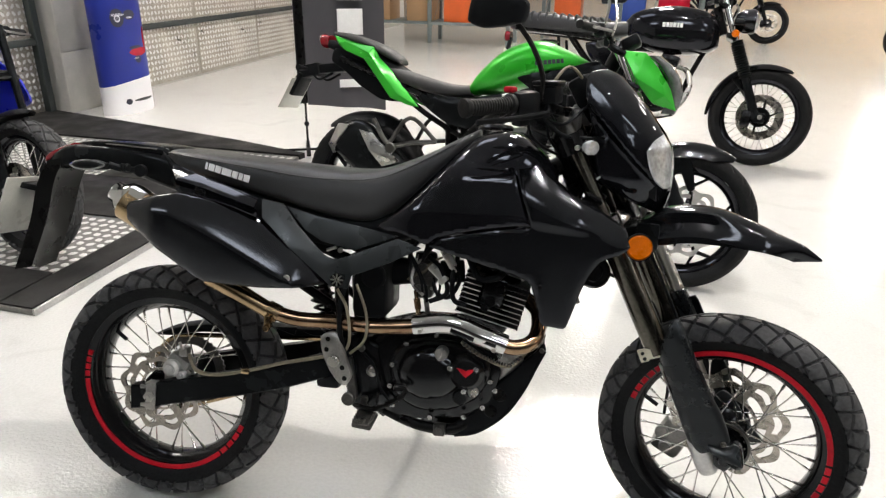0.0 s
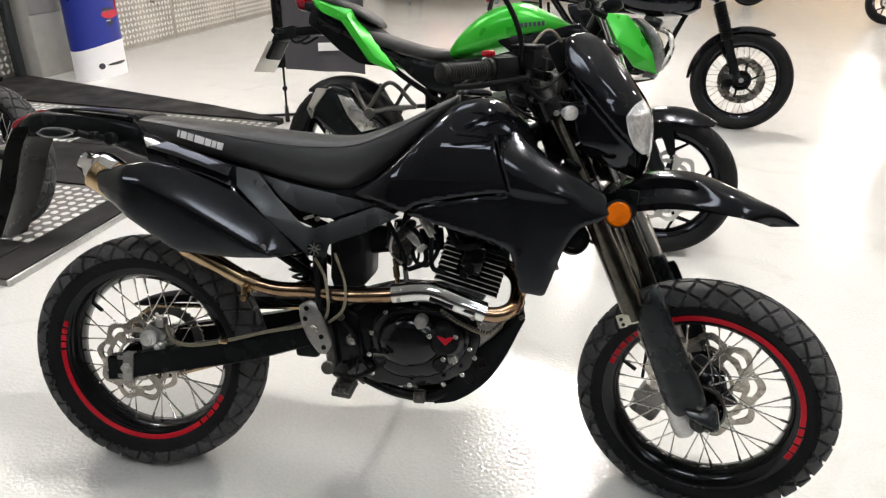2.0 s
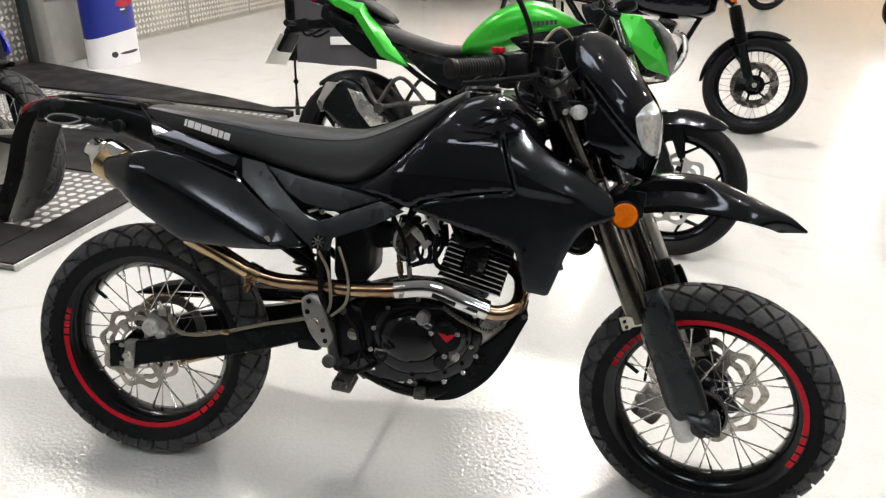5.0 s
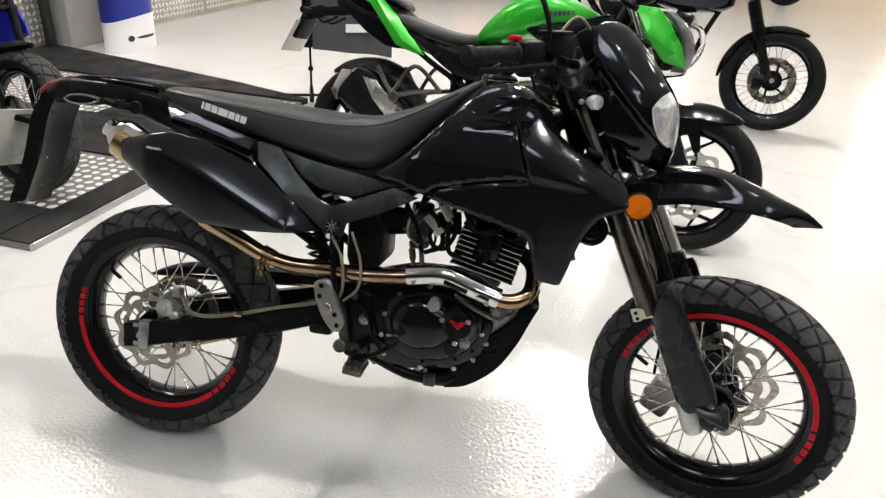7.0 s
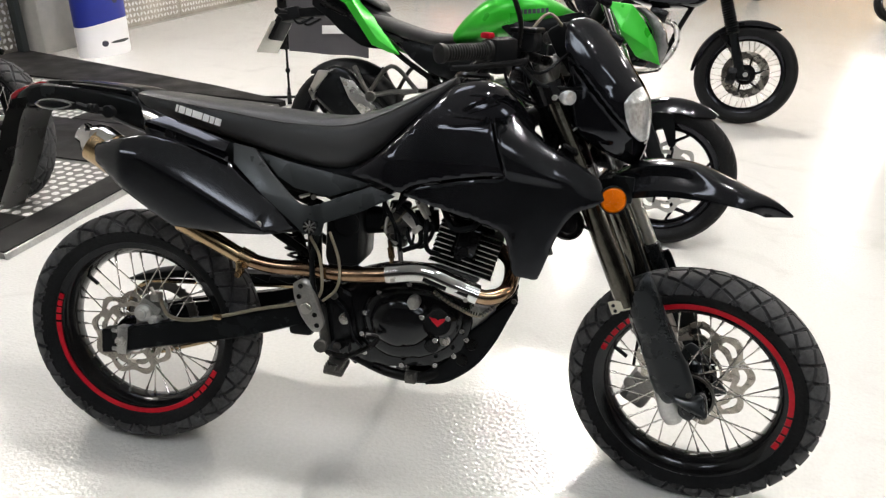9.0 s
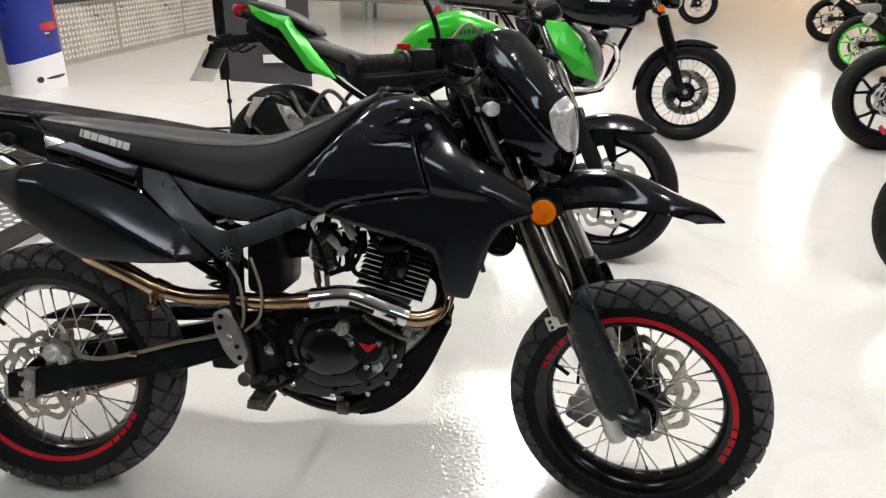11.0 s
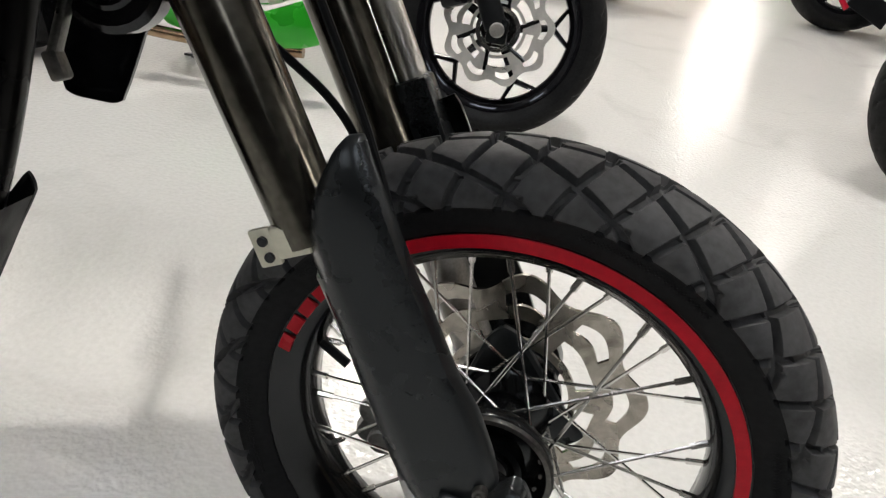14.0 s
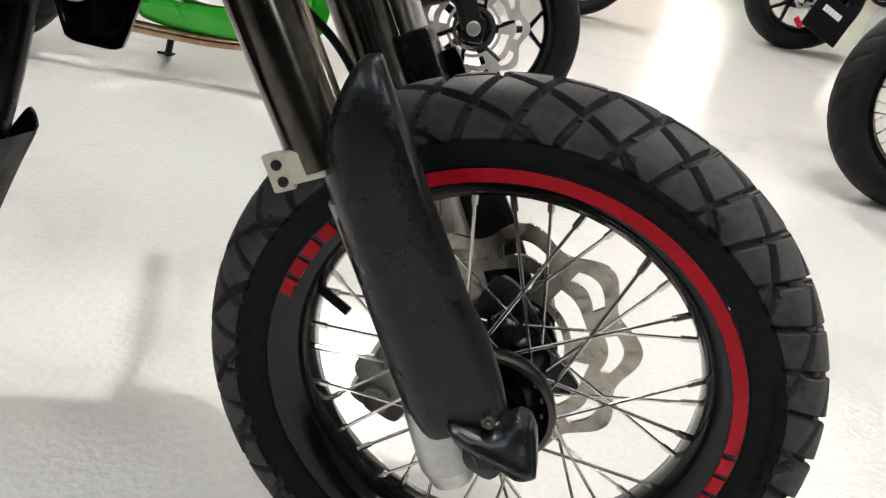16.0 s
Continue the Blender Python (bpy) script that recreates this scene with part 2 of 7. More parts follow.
def tube(points, r, n=8, per=6, flat=1.0):
    """A round bar along a smooth line; r: one radius, or one at each end."""
    line = curve(points, per)
    r0, r1 = (r, r) if not isinstance(r, (tuple, list)) else r
    up = Vector((0.13, 0.97, 0.21))
    rings = []
    for i, p in enumerate(line):
        d = (line[min(i + 1, len(line) - 1)] - line[max(i - 1, 0)]).normalized()
        a = d.cross(up)
        a = a.normalized() if a.length > 1e-4 else d.orthogonal().normalized()
        b = d.cross(a).normalized()
        rr = r0 + (r1 - r0) * i / max(1, len(line) - 1)
        rings.append([p + rr * (math.cos(2 * math.pi * k / n) * a + flat * math.sin(2 * math.pi * k / n) * b) for k in range(n)])
    return skin(rings)


def lathe(profile, n=48, centre=(0, 0, 0), arc=None, closed=False):
    """Turns a profile of (radius, y) round the y axis; arc: (from, to) in degrees."""
    a0, a1 = arc or (0, 360)
    k = n if not arc else n + 1
    rings = []
    for i in range(k):
        a = radians(a0 + (a1 - a0) * i / n)
        rings.append([(centre[0] + r * math.cos(a), centre[1] + y, centre[2] + r * math.sin(a)) for r, y in profile])
    vs, fs = skin(rings, closed=closed, cap=bool(arc))
    if not arc:
        m, first = len(profile), (k - 1) * len(profile)
        for i in range(m if closed else m - 1):
            j = (i + 1) % m
            fs.append([first + i, first + j, j, i])
    return vs, fs


def box(centre, size, bevel=0.004, m=None, seg=2):
    bm = bmesh.new()
    bmesh.ops.create_cube(bm, size=1, matrix=Matrix.Diagonal((*size, 1)))
    if bevel:
        bmesh.ops.bevel(bm, geom=bm.edges[:], offset=min(bevel, min(size) * 0.45), segments=seg, profile=0.5, affect="EDGES")
    t = Matrix.Translation(centre) @ (m or Matrix())
    bm.verts.index_update()
    vf = [t @ v.co for v in bm.verts], [[v.index for v in f.verts] for f in bm.faces]
    bm.free()
    return vf


def disc(centre, r, h, n=20, bevel=0.15, axis="y"):
    """A flat round cap of height h towards minus the axis, with a rounded edge."""
    b = min(bevel * r, h * 0.8)
    vf = lathe([(0.0001, 0), (r, 0), (r, -h + b), (r - b, -h), (0.0001, -h)], n)
    turn = {"y": Matrix(), "z": pose(0, 0, 0, -90), "x": pose(0, 0, 0, 0, 0, 90)}[axis]
    return moved(vf, Matrix.Translation(centre) @ turn)


def outline_of(points, per=5, tight=0.0):
    """A closed smooth outline through (x, z) points."""
    n = len(points)
    p = [Vector(q) for q in points]
    out = []
    for i in range(n):
        a, b, c, d = p[i - 1], p[i], p[(i + 1) % n], p[(i + 2) % n]
        for k in range(per):
            t = k / per
            s = 0.5 * (2 * b + (c - a) * t + (2 * a - 5 * b + 4 * c - d) * t * t + (3 * b - a - 3 * c + d) * t ** 3)
            out.append(s * (1 - tight) + tight * (b + (c - b) * t))
    return out


def panel(points, y, thick=0.006, crown=0.02, soft=0.03, step=0.014, per=5, tight=0.45):
    """A moulded sheet with an (x, z) outline that faces -y: its edge lies at y (a number, or a function of x and z) and its middle
    stands out by crown, rounded over a width of soft."""
    from mathutils.geometry import delaunay_2d_cdt
    rim = outline_of(points, per, tight)
    arr = np.array([tuple(q) for q in rim])
    a, b = arr, np.roll(arr, -1, 0)
    lo, hi = arr.min(0), arr.max(0)
    gx, gz = np.meshgrid(np.arange(lo[0], hi[0], step), np.arange(lo[1], hi[1], step))
    gx = gx + (np.arange(gx.shape[0])[:, None] % 2) * step / 2
    pts = np.stack([gx.ravel(), gz.ravel()], 1)

    def far(q):
        ab, aq = b - a, q[:, None] - a[None]
        t = np.clip((aq * ab).sum(-1) / np.maximum((ab ** 2).sum(-1), 1e-12), 0, 1)
        return np.sqrt(((aq - ab * t[..., None]) ** 2).sum(-1).min(1))

    inside = np.zeros(len(pts), bool)
    for (x0, z0), (x1, z1) in zip(a, b):
        cross = (z0 > pts[:, 1]) != (z1 > pts[:, 1])
        inside ^= cross & (pts[:, 0] < (x1 - x0) * (pts[:, 1] - z0) / (z1 - z0 + 1e-12) + x0)
    pts = pts[inside]
    pts = pts[far(pts) > 0.0035 + step * 0.5] if len(pts) else pts
    way = np.roll(arr, -1, 0) - np.roll(arr, 1, 0)
    way = way / np.maximum(np.linalg.norm(way, axis=1, keepdims=True), 1e-9)
    turn = 1.0 if (arr[:, 0] * np.roll(arr[:, 1], -1) - np.roll(arr[:, 0], -1) * arr[:, 1]).sum() > 0 else -1.0
    ring = arr + turn * 0.0035 * np.stack([-way[:, 1], way[:, 0]], 1)
    ring = ring[far(ring) > 0.0030]
    pts = np.concatenate([ring, pts])
    n = len(rim)
    allp = [tuple(q) for q in arr] + [tuple(q) for q in pts]
    got = delaunay_2d_cdt([Vector(q) for q in allp], [], [list(range(n))], 1, 1e-6)
    pv = np.array([tuple(v) for v in got[0]])
    d = far(pv)
    base = np.array([y(px, pz) if callable(y) else y for px, pz in pv])
    ed = np.array(sorted({(min(f[i], f[i - 1]), max(f[i], f[i - 1])) for f in got[2] for i in range(len(f))}))
    free = d > 1e-5
    ln = np.linalg.norm(pv[ed[:, 0]] - pv[ed[:, 1]], axis=1)
    wt = 1.0 / np.maximum(ln, 1e-4)
    total = np.bincount(ed[:, 0], wt, len(pv)) + np.bincount(ed[:, 1], wt, len(pv))
    area = (np.bincount(ed[:, 0], ln, len(pv)) + np.bincount(ed[:, 1], ln, len(pv))) / 4
    u = d * 0.5 * d.max()
    for k in range(160):
        near = np.bincount(ed[:, 0], wt * u[ed[:, 1]], len(pv)) + np.bincount(ed[:, 1], wt * u[ed[:, 0]], len(pv))
        u = np.where(free, (near + area) / np.maximum(total, 1e-9), 0.0)
    deep = 2 * u / math.sqrt(max(2 * u.max(), 1e-9))
    rise = crown * (1 - np.exp(-deep / soft * 1.6)) + min(thick, 0.0022) * np.clip(d / 0.0032, 0, 1)
    front = [(px, py - k, pz) for (px, pz), py, k in zip(pv, base, rise)]
    back = [(px, py - k + thick, pz) for (px, pz), py, k in zip(pv, base, rise)]
    m = len(front)
    fs = [list(f) for f in got[2]]
    faces = fs + [[i + m for i in f[::-1]] for f in fs]
    count = {}
    for f in fs:
        for i in range(len(f)):
            count.setdefault(frozenset((f[i], f[(i + 1) % len(f)])), []).append((f[i], f[(i + 1) % len(f)]))
    for es in count.values():
        if len(es) == 1:
            i, j = es[0]
            faces.append([j, i, i + m, j + m])
    return front + back, faces


def facet(points, faces, thick=0.006, bevel=0.003, seg=2):
    """A folded sheet: flat faces between points, thickness towards +y, every fold and edge rounded by bevel."""
    bm = bmesh.new()
    used = {i for f in faces for i in f}
    vs = {i: bm.verts.new(p) for i, p in enumerate(points) if i in used}
    for f in faces:
        bm.faces.new([vs[i] for i in f])
    bmesh.ops.recalc_face_normals(bm, faces=bm.faces)
    if sum(f.normal.y * f.calc_area() for f in bm.faces) > 0:
        bmesh.ops.reverse_faces(bm, faces=bm.faces)
    first = set(vs.values())
    back = bmesh.ops.duplicate(bm, geom=bm.faces[:])
    twin = back["vert_map"]
    rims = [e for e in bm.edges if e.is_boundary and e.verts[0] in first and e.verts[1] in first]
    bmesh.ops.reverse_faces(bm, faces=[g for g in back["geom"] if isinstance(g, bmesh.types.BMFace)])
    for e in rims:
        a, b = e.verts
        bm.faces.new([a, b, twin[b], twin[a]])
    for v in first:
        twin[v].co.y += thick
    bmesh.ops.recalc_face_normals(bm, faces=bm.faces)
    sharp = [e for e in bm.edges if e.is_manifold and e.calc_face_angle(0) > radians(6)]
    bmesh.ops.bevel(bm, geom=sharp, offset=bevel, segments=seg, profile=0.6, affect="EDGES", clamp_overlap=True)
    bm.verts.index_update()
    vf = [v.co.copy() for v in bm.verts], [[v.index for v in f.verts] for f in bm.faces]
    bm.free()
    return vf


def oval(x, y, z, w, h, n=20, k=2.6, ax="x"):
    """A superellipse ring across the x axis (or the z axis): half width w in y, half height h."""
    ring = []
    for i in range(n):
        a = 2 * math.pi * i / n
        c, s = math.cos(a), math.sin(a)
        u, v = abs(c) ** (2 / k) * (1 if c > 0 else -1) * w, abs(s) ** (2 / k) * (1 if s > 0 else -1) * h
        ring.append((x, y + u, z + v) if ax == "x" else (x + v, y + u, z))
    return ring


def body(stations, n=24, k=2.6, per=4):
    """A rounded solid along x: stations of (x, top, bottom, half width), smoothed."""
    line = [Vector((*s,)) for s in stations]
    st = []
    c = [2 * line[0] - line[1]] + line + [2 * line[-1] - line[-2]]
    for i in range(1, len(c) - 2):
        for j in range(per):
            t = j / per
            a, b, d, e = c[i - 1:i + 3]
            st.append(0.5 * (2 * b + (d - a) * t + (2 * a - 5 * b + 4 * d - e) * t * t + (3 * b - a - 3 * d + e) * t ** 3))
    st.append(line[-1])
    return skin([oval(s[0], 0, (s[1] + s[2]) / 2, max(s[3], 0.002), max(abs(s[1] - s[2]) / 2, 0.002), n, k) for s in st])


def strip_text(x0, z0, dx, dz, widths, h, y):
    """A row of flat bars in place of lettering."""
    out, u = [], 0.0
    L = math.hypot(dx, dz)
    for w, gap in widths:
        c = (x0 + dx / L * (u + w / 2), y, z0 + dz / L * (u + w / 2))
        out.append(box(c, (w, 0.0012, h), 0, pose(0, 0, 0, 0, -math.degrees(math.atan2(dz, dx)), 0)))
        u += w + gap
    return join(*out)


# ---------------------------------------------------------------- the hall
def slab(name, corners, z0, z1, mat, label="", parent=None):
    n = len(corners)
    vs = [(x, y, z0) for x, y in corners] + [(x, y, z1) for x, y in corners]
    fs = [list(range(n))[::-1], list(range(n, 2 * n))] + [[i, (i + 1) % n, n + (i + 1) % n, n + i] for i in range(n)]
    return finish(name, (vs, fs), mat, parent, label, HALL if parent is None else None)


floor = tagged(slab("floor", [(-12, -9), (24, -9), (24, 32), (-12, 32)], -0.2, 0.0, FLOOR, "glossy pale grey poured resin showroom floor"), kind="structure")
ceiling = tagged(slab("ceiling", [(-12, -9), (24, -9), (24, 32), (-12, 32)], CEIL + 0.1, CEIL + 0.25, ROOF, "pale grey sheet ceiling above the showroom"), kind="structure")
# South wall: unseen, kept dark so the black bodywork reflects darkness.
wall_south = tagged(slab("wall_south", [(-12, -9.2), (24, -9.2), (24, -9), (-12, -9)], 0, CEIL + 0.1, DARKWALL, "unseen wall behind the camera, darkened for the bodywork's reflections"), kind="structure")
wall_north = tagged(slab("wall_north", [(-12, 32), (24, 32), (24, 32.2), (-12, 32.2)], 0, CEIL + 0.1, BEIGE, "beige panelled end wall of the hall"), kind="structure")
# East wall: unseen, its beige added to warm the far floor's reflections.
wall_east = tagged(slab("wall_east", [(24, -9.2), (24.2, -9.2), (24.2, 32.2), (24, 32.2)], 0, CEIL + 0.1, BEIGE, "unseen side wall, beige to warm the floor's reflections"), kind="structure")
WX = -3.95                                  # the plated wall, in the hall's own frame
wall_west = tagged(slab("wall_west", [(WX - 0.2, -9), (WX, -9), (WX, 13.0), (WX - 0.2, 13.0)], 0, CEIL + 0.1, WALL, "side wall clad with aluminium tread plate"), kind="structure")


def studs(nx, ny, pitch, long, wide, high):
    """Rows of lens-shaped tread plate studs, turned by turns, in the x y plane."""
    vs, fs = [], []
    for i in range(nx):
        for j in range(ny):
            cx, cy = (i + 0.5) * pitch, (j + 0.5) * pitch
            a = radians(45 if (i + j) % 2 else -45)
            c, s = math.cos(a), math.sin(a)
            k = len(vs)
            for u, v, h in ((-long, 0, 0), (-long * 0.45, wide, 0), (long * 0.45, wide, 0), (long, 0, 0), (long * 0.45, -wide, 0), (-long * 0.45, -wide, 0),
                            (-long * 0.5, 0, high), (long * 0.5, 0, high)):
                vs.append((cx + c * u - s * v, cy + s * u + c * v, h))
            fs += [[k, k + 1, k + 6], [k + 1, k + 2, k + 7, k + 6], [k + 2, k + 3, k + 7], [k + 3, k + 4, k + 7], [k + 4, k + 5, k + 6, k + 7], [k + 5, k, k + 6]]
    return vs, fs


def plated(name, y0, y1, z0, z1, label):
    """One sheet of tread plate on the west wall with its studs."""
    sheet = tagged(finish(name, box((0, 0, 0), (0.006, y1 - y0 - 0.006, z1 - z0 - 0.006), 0.001), WALLPLATE, None, label,
                          HALL @ pose(WX + 0.008, (y0 + y1) / 2, (z0 + z1) / 2)), kind="structure")
    pitch = 0.055
    nx, ny = int((y1 - y0 - 0.03) / pitch), int((z1 - z0 - 0.03) / pitch)
    vf = studs(nx, ny, pitch, 0.025, 0.0125, 0.0035)
    m = pose(0.003, -nx * pitch / 2, -ny * pitch / 2) @ Matrix(((0, 0, 1, 0), (1, 0, 0, 0), (0, 1, 0, 0), (0, 0, 0, 1)))
    tagged(part("plate_studs", moved(vf, m), STUD, sheet, "raised lens-shaped studs"), kind="stuff")
    return sheet


for k, (y0, y1) in enumerate(((1.2, 2.45), (2.45, 3.7), (4.62, 5.9), (5.9, 7.2), (7.2, 8.5), (8.5, 9.8))):
    plated(f"wall_panel_{k + 1}", y0, y1, 0.02, 1.24, "bright aluminium tread plate sheet fixed to the wall")


def rail_frame(name, y0, y1, posts):
    """The dark tube frame in front of the plates: posts, a middle rail and a top rail."""
    e = tagged(new(name), "dark green painted steel tube frame against the plated wall", "rail")
    e.matrix_basis = HALL @ pose(WX + 0.05, 0, 0)
    for y in posts:
        part("post", box((0, y, 0.65), (0.065, 0.065, 1.3), 0.006), POST, e)
        part("base_plate", box((0.01, y, 0.006), (0.11, 0.11, 0.012), 0.003), POST, e)
    for z in (0.62, 1.27):
        part("rail", box((0, (y0 + y1) / 2, z), (0.05, y1 - y0 - 0.067, 0.055), 0.006), POST, e)
    return e


rail_frame("wall_rail", 1.2, 3.62, (1.2, 3.62))
rail_frame("wall_rail", 4.7, 9.8, (9.8,))

# the block pier between the plates
pillar = tagged(slab("pillar", [(WX - 0.02, 3.72), (WX + 0.17, 3.72), (WX + 0.17, 4.60), (WX - 0.02, 4.60)], 0, CEIL + 0.1, MORTAR, "grey painted concrete block pier"), kind="structure")
for row in range(9):
    part("block", box((WX + 0.172, 4.16, 0.26 + row * 0.52), (0.012, 0.872, 0.512), 0.004), BLOCK, pillar)


# the low display platform under the trail bike: mat border round tread plate
PLAT = pose(0, 0, 0, 0, 0, -6.5)


def platform():
    e = tagged(new("display_platform"), "low display platform with tread plate top and black rubber border", "platform")
    e.matrix_basis = Matrix.Translation((-1.03, 0.80, 0)) @ PLAT
    H = 0.026
    part("deck", box((-1.6, 1.18, H / 2), (3.2, 2.36, H), 0.004), CHECKER, e, "aluminium tread plate deck")
    part("nosing", box((0.006, 0.79, H / 2), (0.012, 1.58, H + 0.004), 0.003), NOSING, e, "pale aluminium edge strip")
    part("border_mat", box((-0.08, 0.79, H + 0.004), (0.16, 1.57, 0.008), 0.002), MAT, e, "black rubber border mat")
    part("border_mat", box((-1.68, 0.15, H + 0.0045), (3.02, 0.295, 0.009), 0.002), MAT, e, "black rubber border mat")
    part("cross_mat", box((-1.68, 1.265, H + 0.0045), (3.02, 0.60, 0.009), 0.002), MAT, e, "black rubber mat across the plate")
    part("cross_mat", box((-0.585, 1.83, H + 0.0045), (0.83, 0.51, 0.009), 0.002), MAT, e, "black rubber mat across the plate")
    wedge = [(-3.2, 2.37), (0.0, 2.37), (0.012, 2.43), (-0.65, 2.63), (-1.9, 2.92), (-3.2, 3.2)]
    n = len(wedge)
    part("back_mat", ([(x, y, 0) for x, y in wedge] + [(x, y, H + 0.009) for x, y in wedge], [list(range(n))[::-1], list(range(n, 2 * n))] + [[i, (i + 1) % n, n + (i + 1) % n, n + i] for i in range(n)]), MAT, e, "black rubber mat along the back edge")
    pitch = 0.058
    for x0, nx, y0, n in ((-0.165, 26, 0.305, 11), (-0.01, 36, 1.575, 13)):
        vf = studs(nx, n, pitch, 0.0240, 0.0165, 0.004)
        tagged(part("plate_studs", moved(vf, pose(x0 - nx * pitch, y0, H + 0.0005)), STUD, e, "pale lens-shaped studs"), kind="stuff")
    return e


platform()


# printed oval tower with a white foot
def tower_display():
    e = tagged(new("banner_tower"), "tall oval printed display tower, deep blue with a white foot", "banner")
    e.matrix_basis = pose(-2.80, 4.42, 0, 0, 0, -14)
    a, b = 0.14, 0.26

    def shell(z0, z1, r=1.0, n=40, wave=0.0):
        ring = lambda z, up: [(r * a * math.cos(t), r * b * math.sin(t), z + up * wave * (math.sin(t) * 0.5 + math.cos(2 * t) * 0.2)) for t in (2 * math.pi * i / n for i in range(n))]
        return skin([ring(z0, 0), ring(z1, 1)])
    part("foot_wrap", shell(0.0, 0.28, 1.002, wave=0.05), BANNERWHITE, e, "glossy white printed foot")
    part("print_wrap", shell(0.20, 2.0), BLUE, e, "deep blue printed wrap")
    part("top_cap", shell(2.0, 2.02, 1.02), PLASTIC, e)

    def patch(t0, t1, z0, z1, mat, name, label):
        n = 10
        r = 1.012
        rows = [[(r * a * math.cos(t), r * b * math.sin(t), z) for t in (t0 + (t1 - t0) * i / n for i in range(n + 1))] for z in np.linspace(z0, z1, 7)]
        mid = (t0 + t1) / 2
        rows = [[(x, y, (z0 + z1) / 2 + (z - (z0 + z1) / 2) * math.sqrt(max(0.02, 1 - ((t0 + (t1 - t0) * i / n - mid) / ((t1 - t0) / 2)) ** 2)))
                 for i, (x, y, z) in enumerate(row)] for row in rows]
        part(name, skin(rows, closed=False), mat, e, label)
    patch(-0.66, -0.14, 0.735, 0.885, INK, "printed_shape", "printed dark wheel shape")
    patch(-0.50, -0.28, 0.775, 0.835, BANNERWHITE, "printed_shape", "printed pale hub ring")
    patch(-0.46, -0.32, 0.788, 0.822, INK, "printed_shape", "printed dark hub")
    patch(-0.62, -0.12, 0.822, 0.846, BANNERWHITE, "printed_shape", "printed white flash")
    patch(-0.16, 0.34, 0.790, 0.870, INK, "printed_shape", "printed dark motorcycle shape")
    patch(-0.05, 0.20, 0.800, 0.815, BANNERWHITE, "printed_shape", "printed pale trim")
    patch(-0.20, 0.60, 0.945, 0.985, POST, "printed_shape", "printed grey band")
    patch(-0.12, 0.78, 0.485, 0.555, REDPAINT, "printed_shape", "printed red motorcycle shape")
    patch(-0.10, 0.45, 0.545, 0.575, INK, "printed_shape", "printed dark seat shape")
    patch(0.62, 0.90, 0.500, 0.720, REDPAINT, "printed_shape", "printed red mudguard shape")
    patch(0.08, 0.36, 0.425, 0.490, INK, "printed_shape", "printed dark wheel shape")
    patch(0.04, 0.28, 0.462, 0.476, BANNERWHITE, "printed_shape", "printed pale wheel trim")
    patch(-0.55, -0.30, 0.085, 0.135, INK, "printed_mark", "small dark round mark")
    patch(-0.22, 0.75, 0.10, 0.125, POST, "printed_bar", "grey bar in place of small lettering")
    return e


tower_display()


# charcoal feather flag on a thin pole
def feather_flag():
    e = tagged(new("feather_flag"), "tall charcoal cloth feather flag with white bars on a pole", "flag")
    e.matrix_basis = pose(-0.78, 3.40, 0, 0, 0, 20)
    part("pole", tube([(0, 0, 0.03), (0, 0, 1.0), (0.0, 0, 2.4)], 0.008, 8), FRAME, e)
    part("sleeve", tube([(-0.012, 0, 0.35), (-0.012, 0, 2.4)], 0.034, 12), FRAME, e, "black pole sleeve")
    part("knob", disc((0, 0.012, 0.20), 0.018, 0.024, 12), PLASTIC, e)
    part("cross_foot", join(box((0, 0, 0.012), (0.42, 0.03, 0.012), 0.003), box((0, 0, 0.02), (0.03, 0.42, 0.012), 0.003)), PLASTIC, e)
    rows = []
    for k in range(30):
        z = 0.32 + 2.08 * k / 29
        rows.append([(0.02 + 0.55 * i / 24, 0.03 * math.sin(i * 0.42 + z * 1.3) * i / 24, z + (0.015 - 0.05 * i / 24) * max(0, 1 - k / 6)) for i in range(25)])
    vs, fs = skin(rows, closed=False)
    n = len(vs)
    part("cloth", (vs + [(x, y + 0.002, z) for x, y, z in vs], fs + [[i + n for i in f[::-1]] for f in fs]), FLAG, e)
    for z, h in ((0.485, 0.055), (0.69, 0.14), (0.90, 0.17), (1.11, 0.14), (1.31, 0.15), (1.52, 0.15)):
        part("lettering_bar", box((0.335, -0.034, z), (0.175, 0.004, h), 0.001, pose(0, 0, 0, 0, 0, 3)), WHITE, e, "white bar in place of lettering")
    return e


feather_flag()


# ceiling lights: flat LED panels in dark trays
def led_panel(m, glow=None):
    e = tagged(new("ceiling_light"), "flat white LED panel light under the ceiling, out of view", "ceiling light", "ceiling lights")
    e.matrix_basis = m
    part("tray", box((0, 0, 0.03), (1.28, 1.28, 0.05), 0.006), WALL, e)
    part("diffuser", box((0, 0, 0.0), (1.2, 1.2, 0.012), 0.002), glow or GLOW, e, "glowing white diffuser")
    for x, y in ((-0.5, -0.5), (-0.5, 0.5), (0.5, -0.5), (0.5, 0.5)):
        part("suspension_rod", box((x, y, 0.09), (0.006, 0.006, 0.08), 0), STEEL, e)
    return e


led_panel(pose(1.45, 5.7, CEIL, 0, 0, -8) @ Matrix.Diagonal((0.5, 0.5, 1, 1)), KEYGLOW)


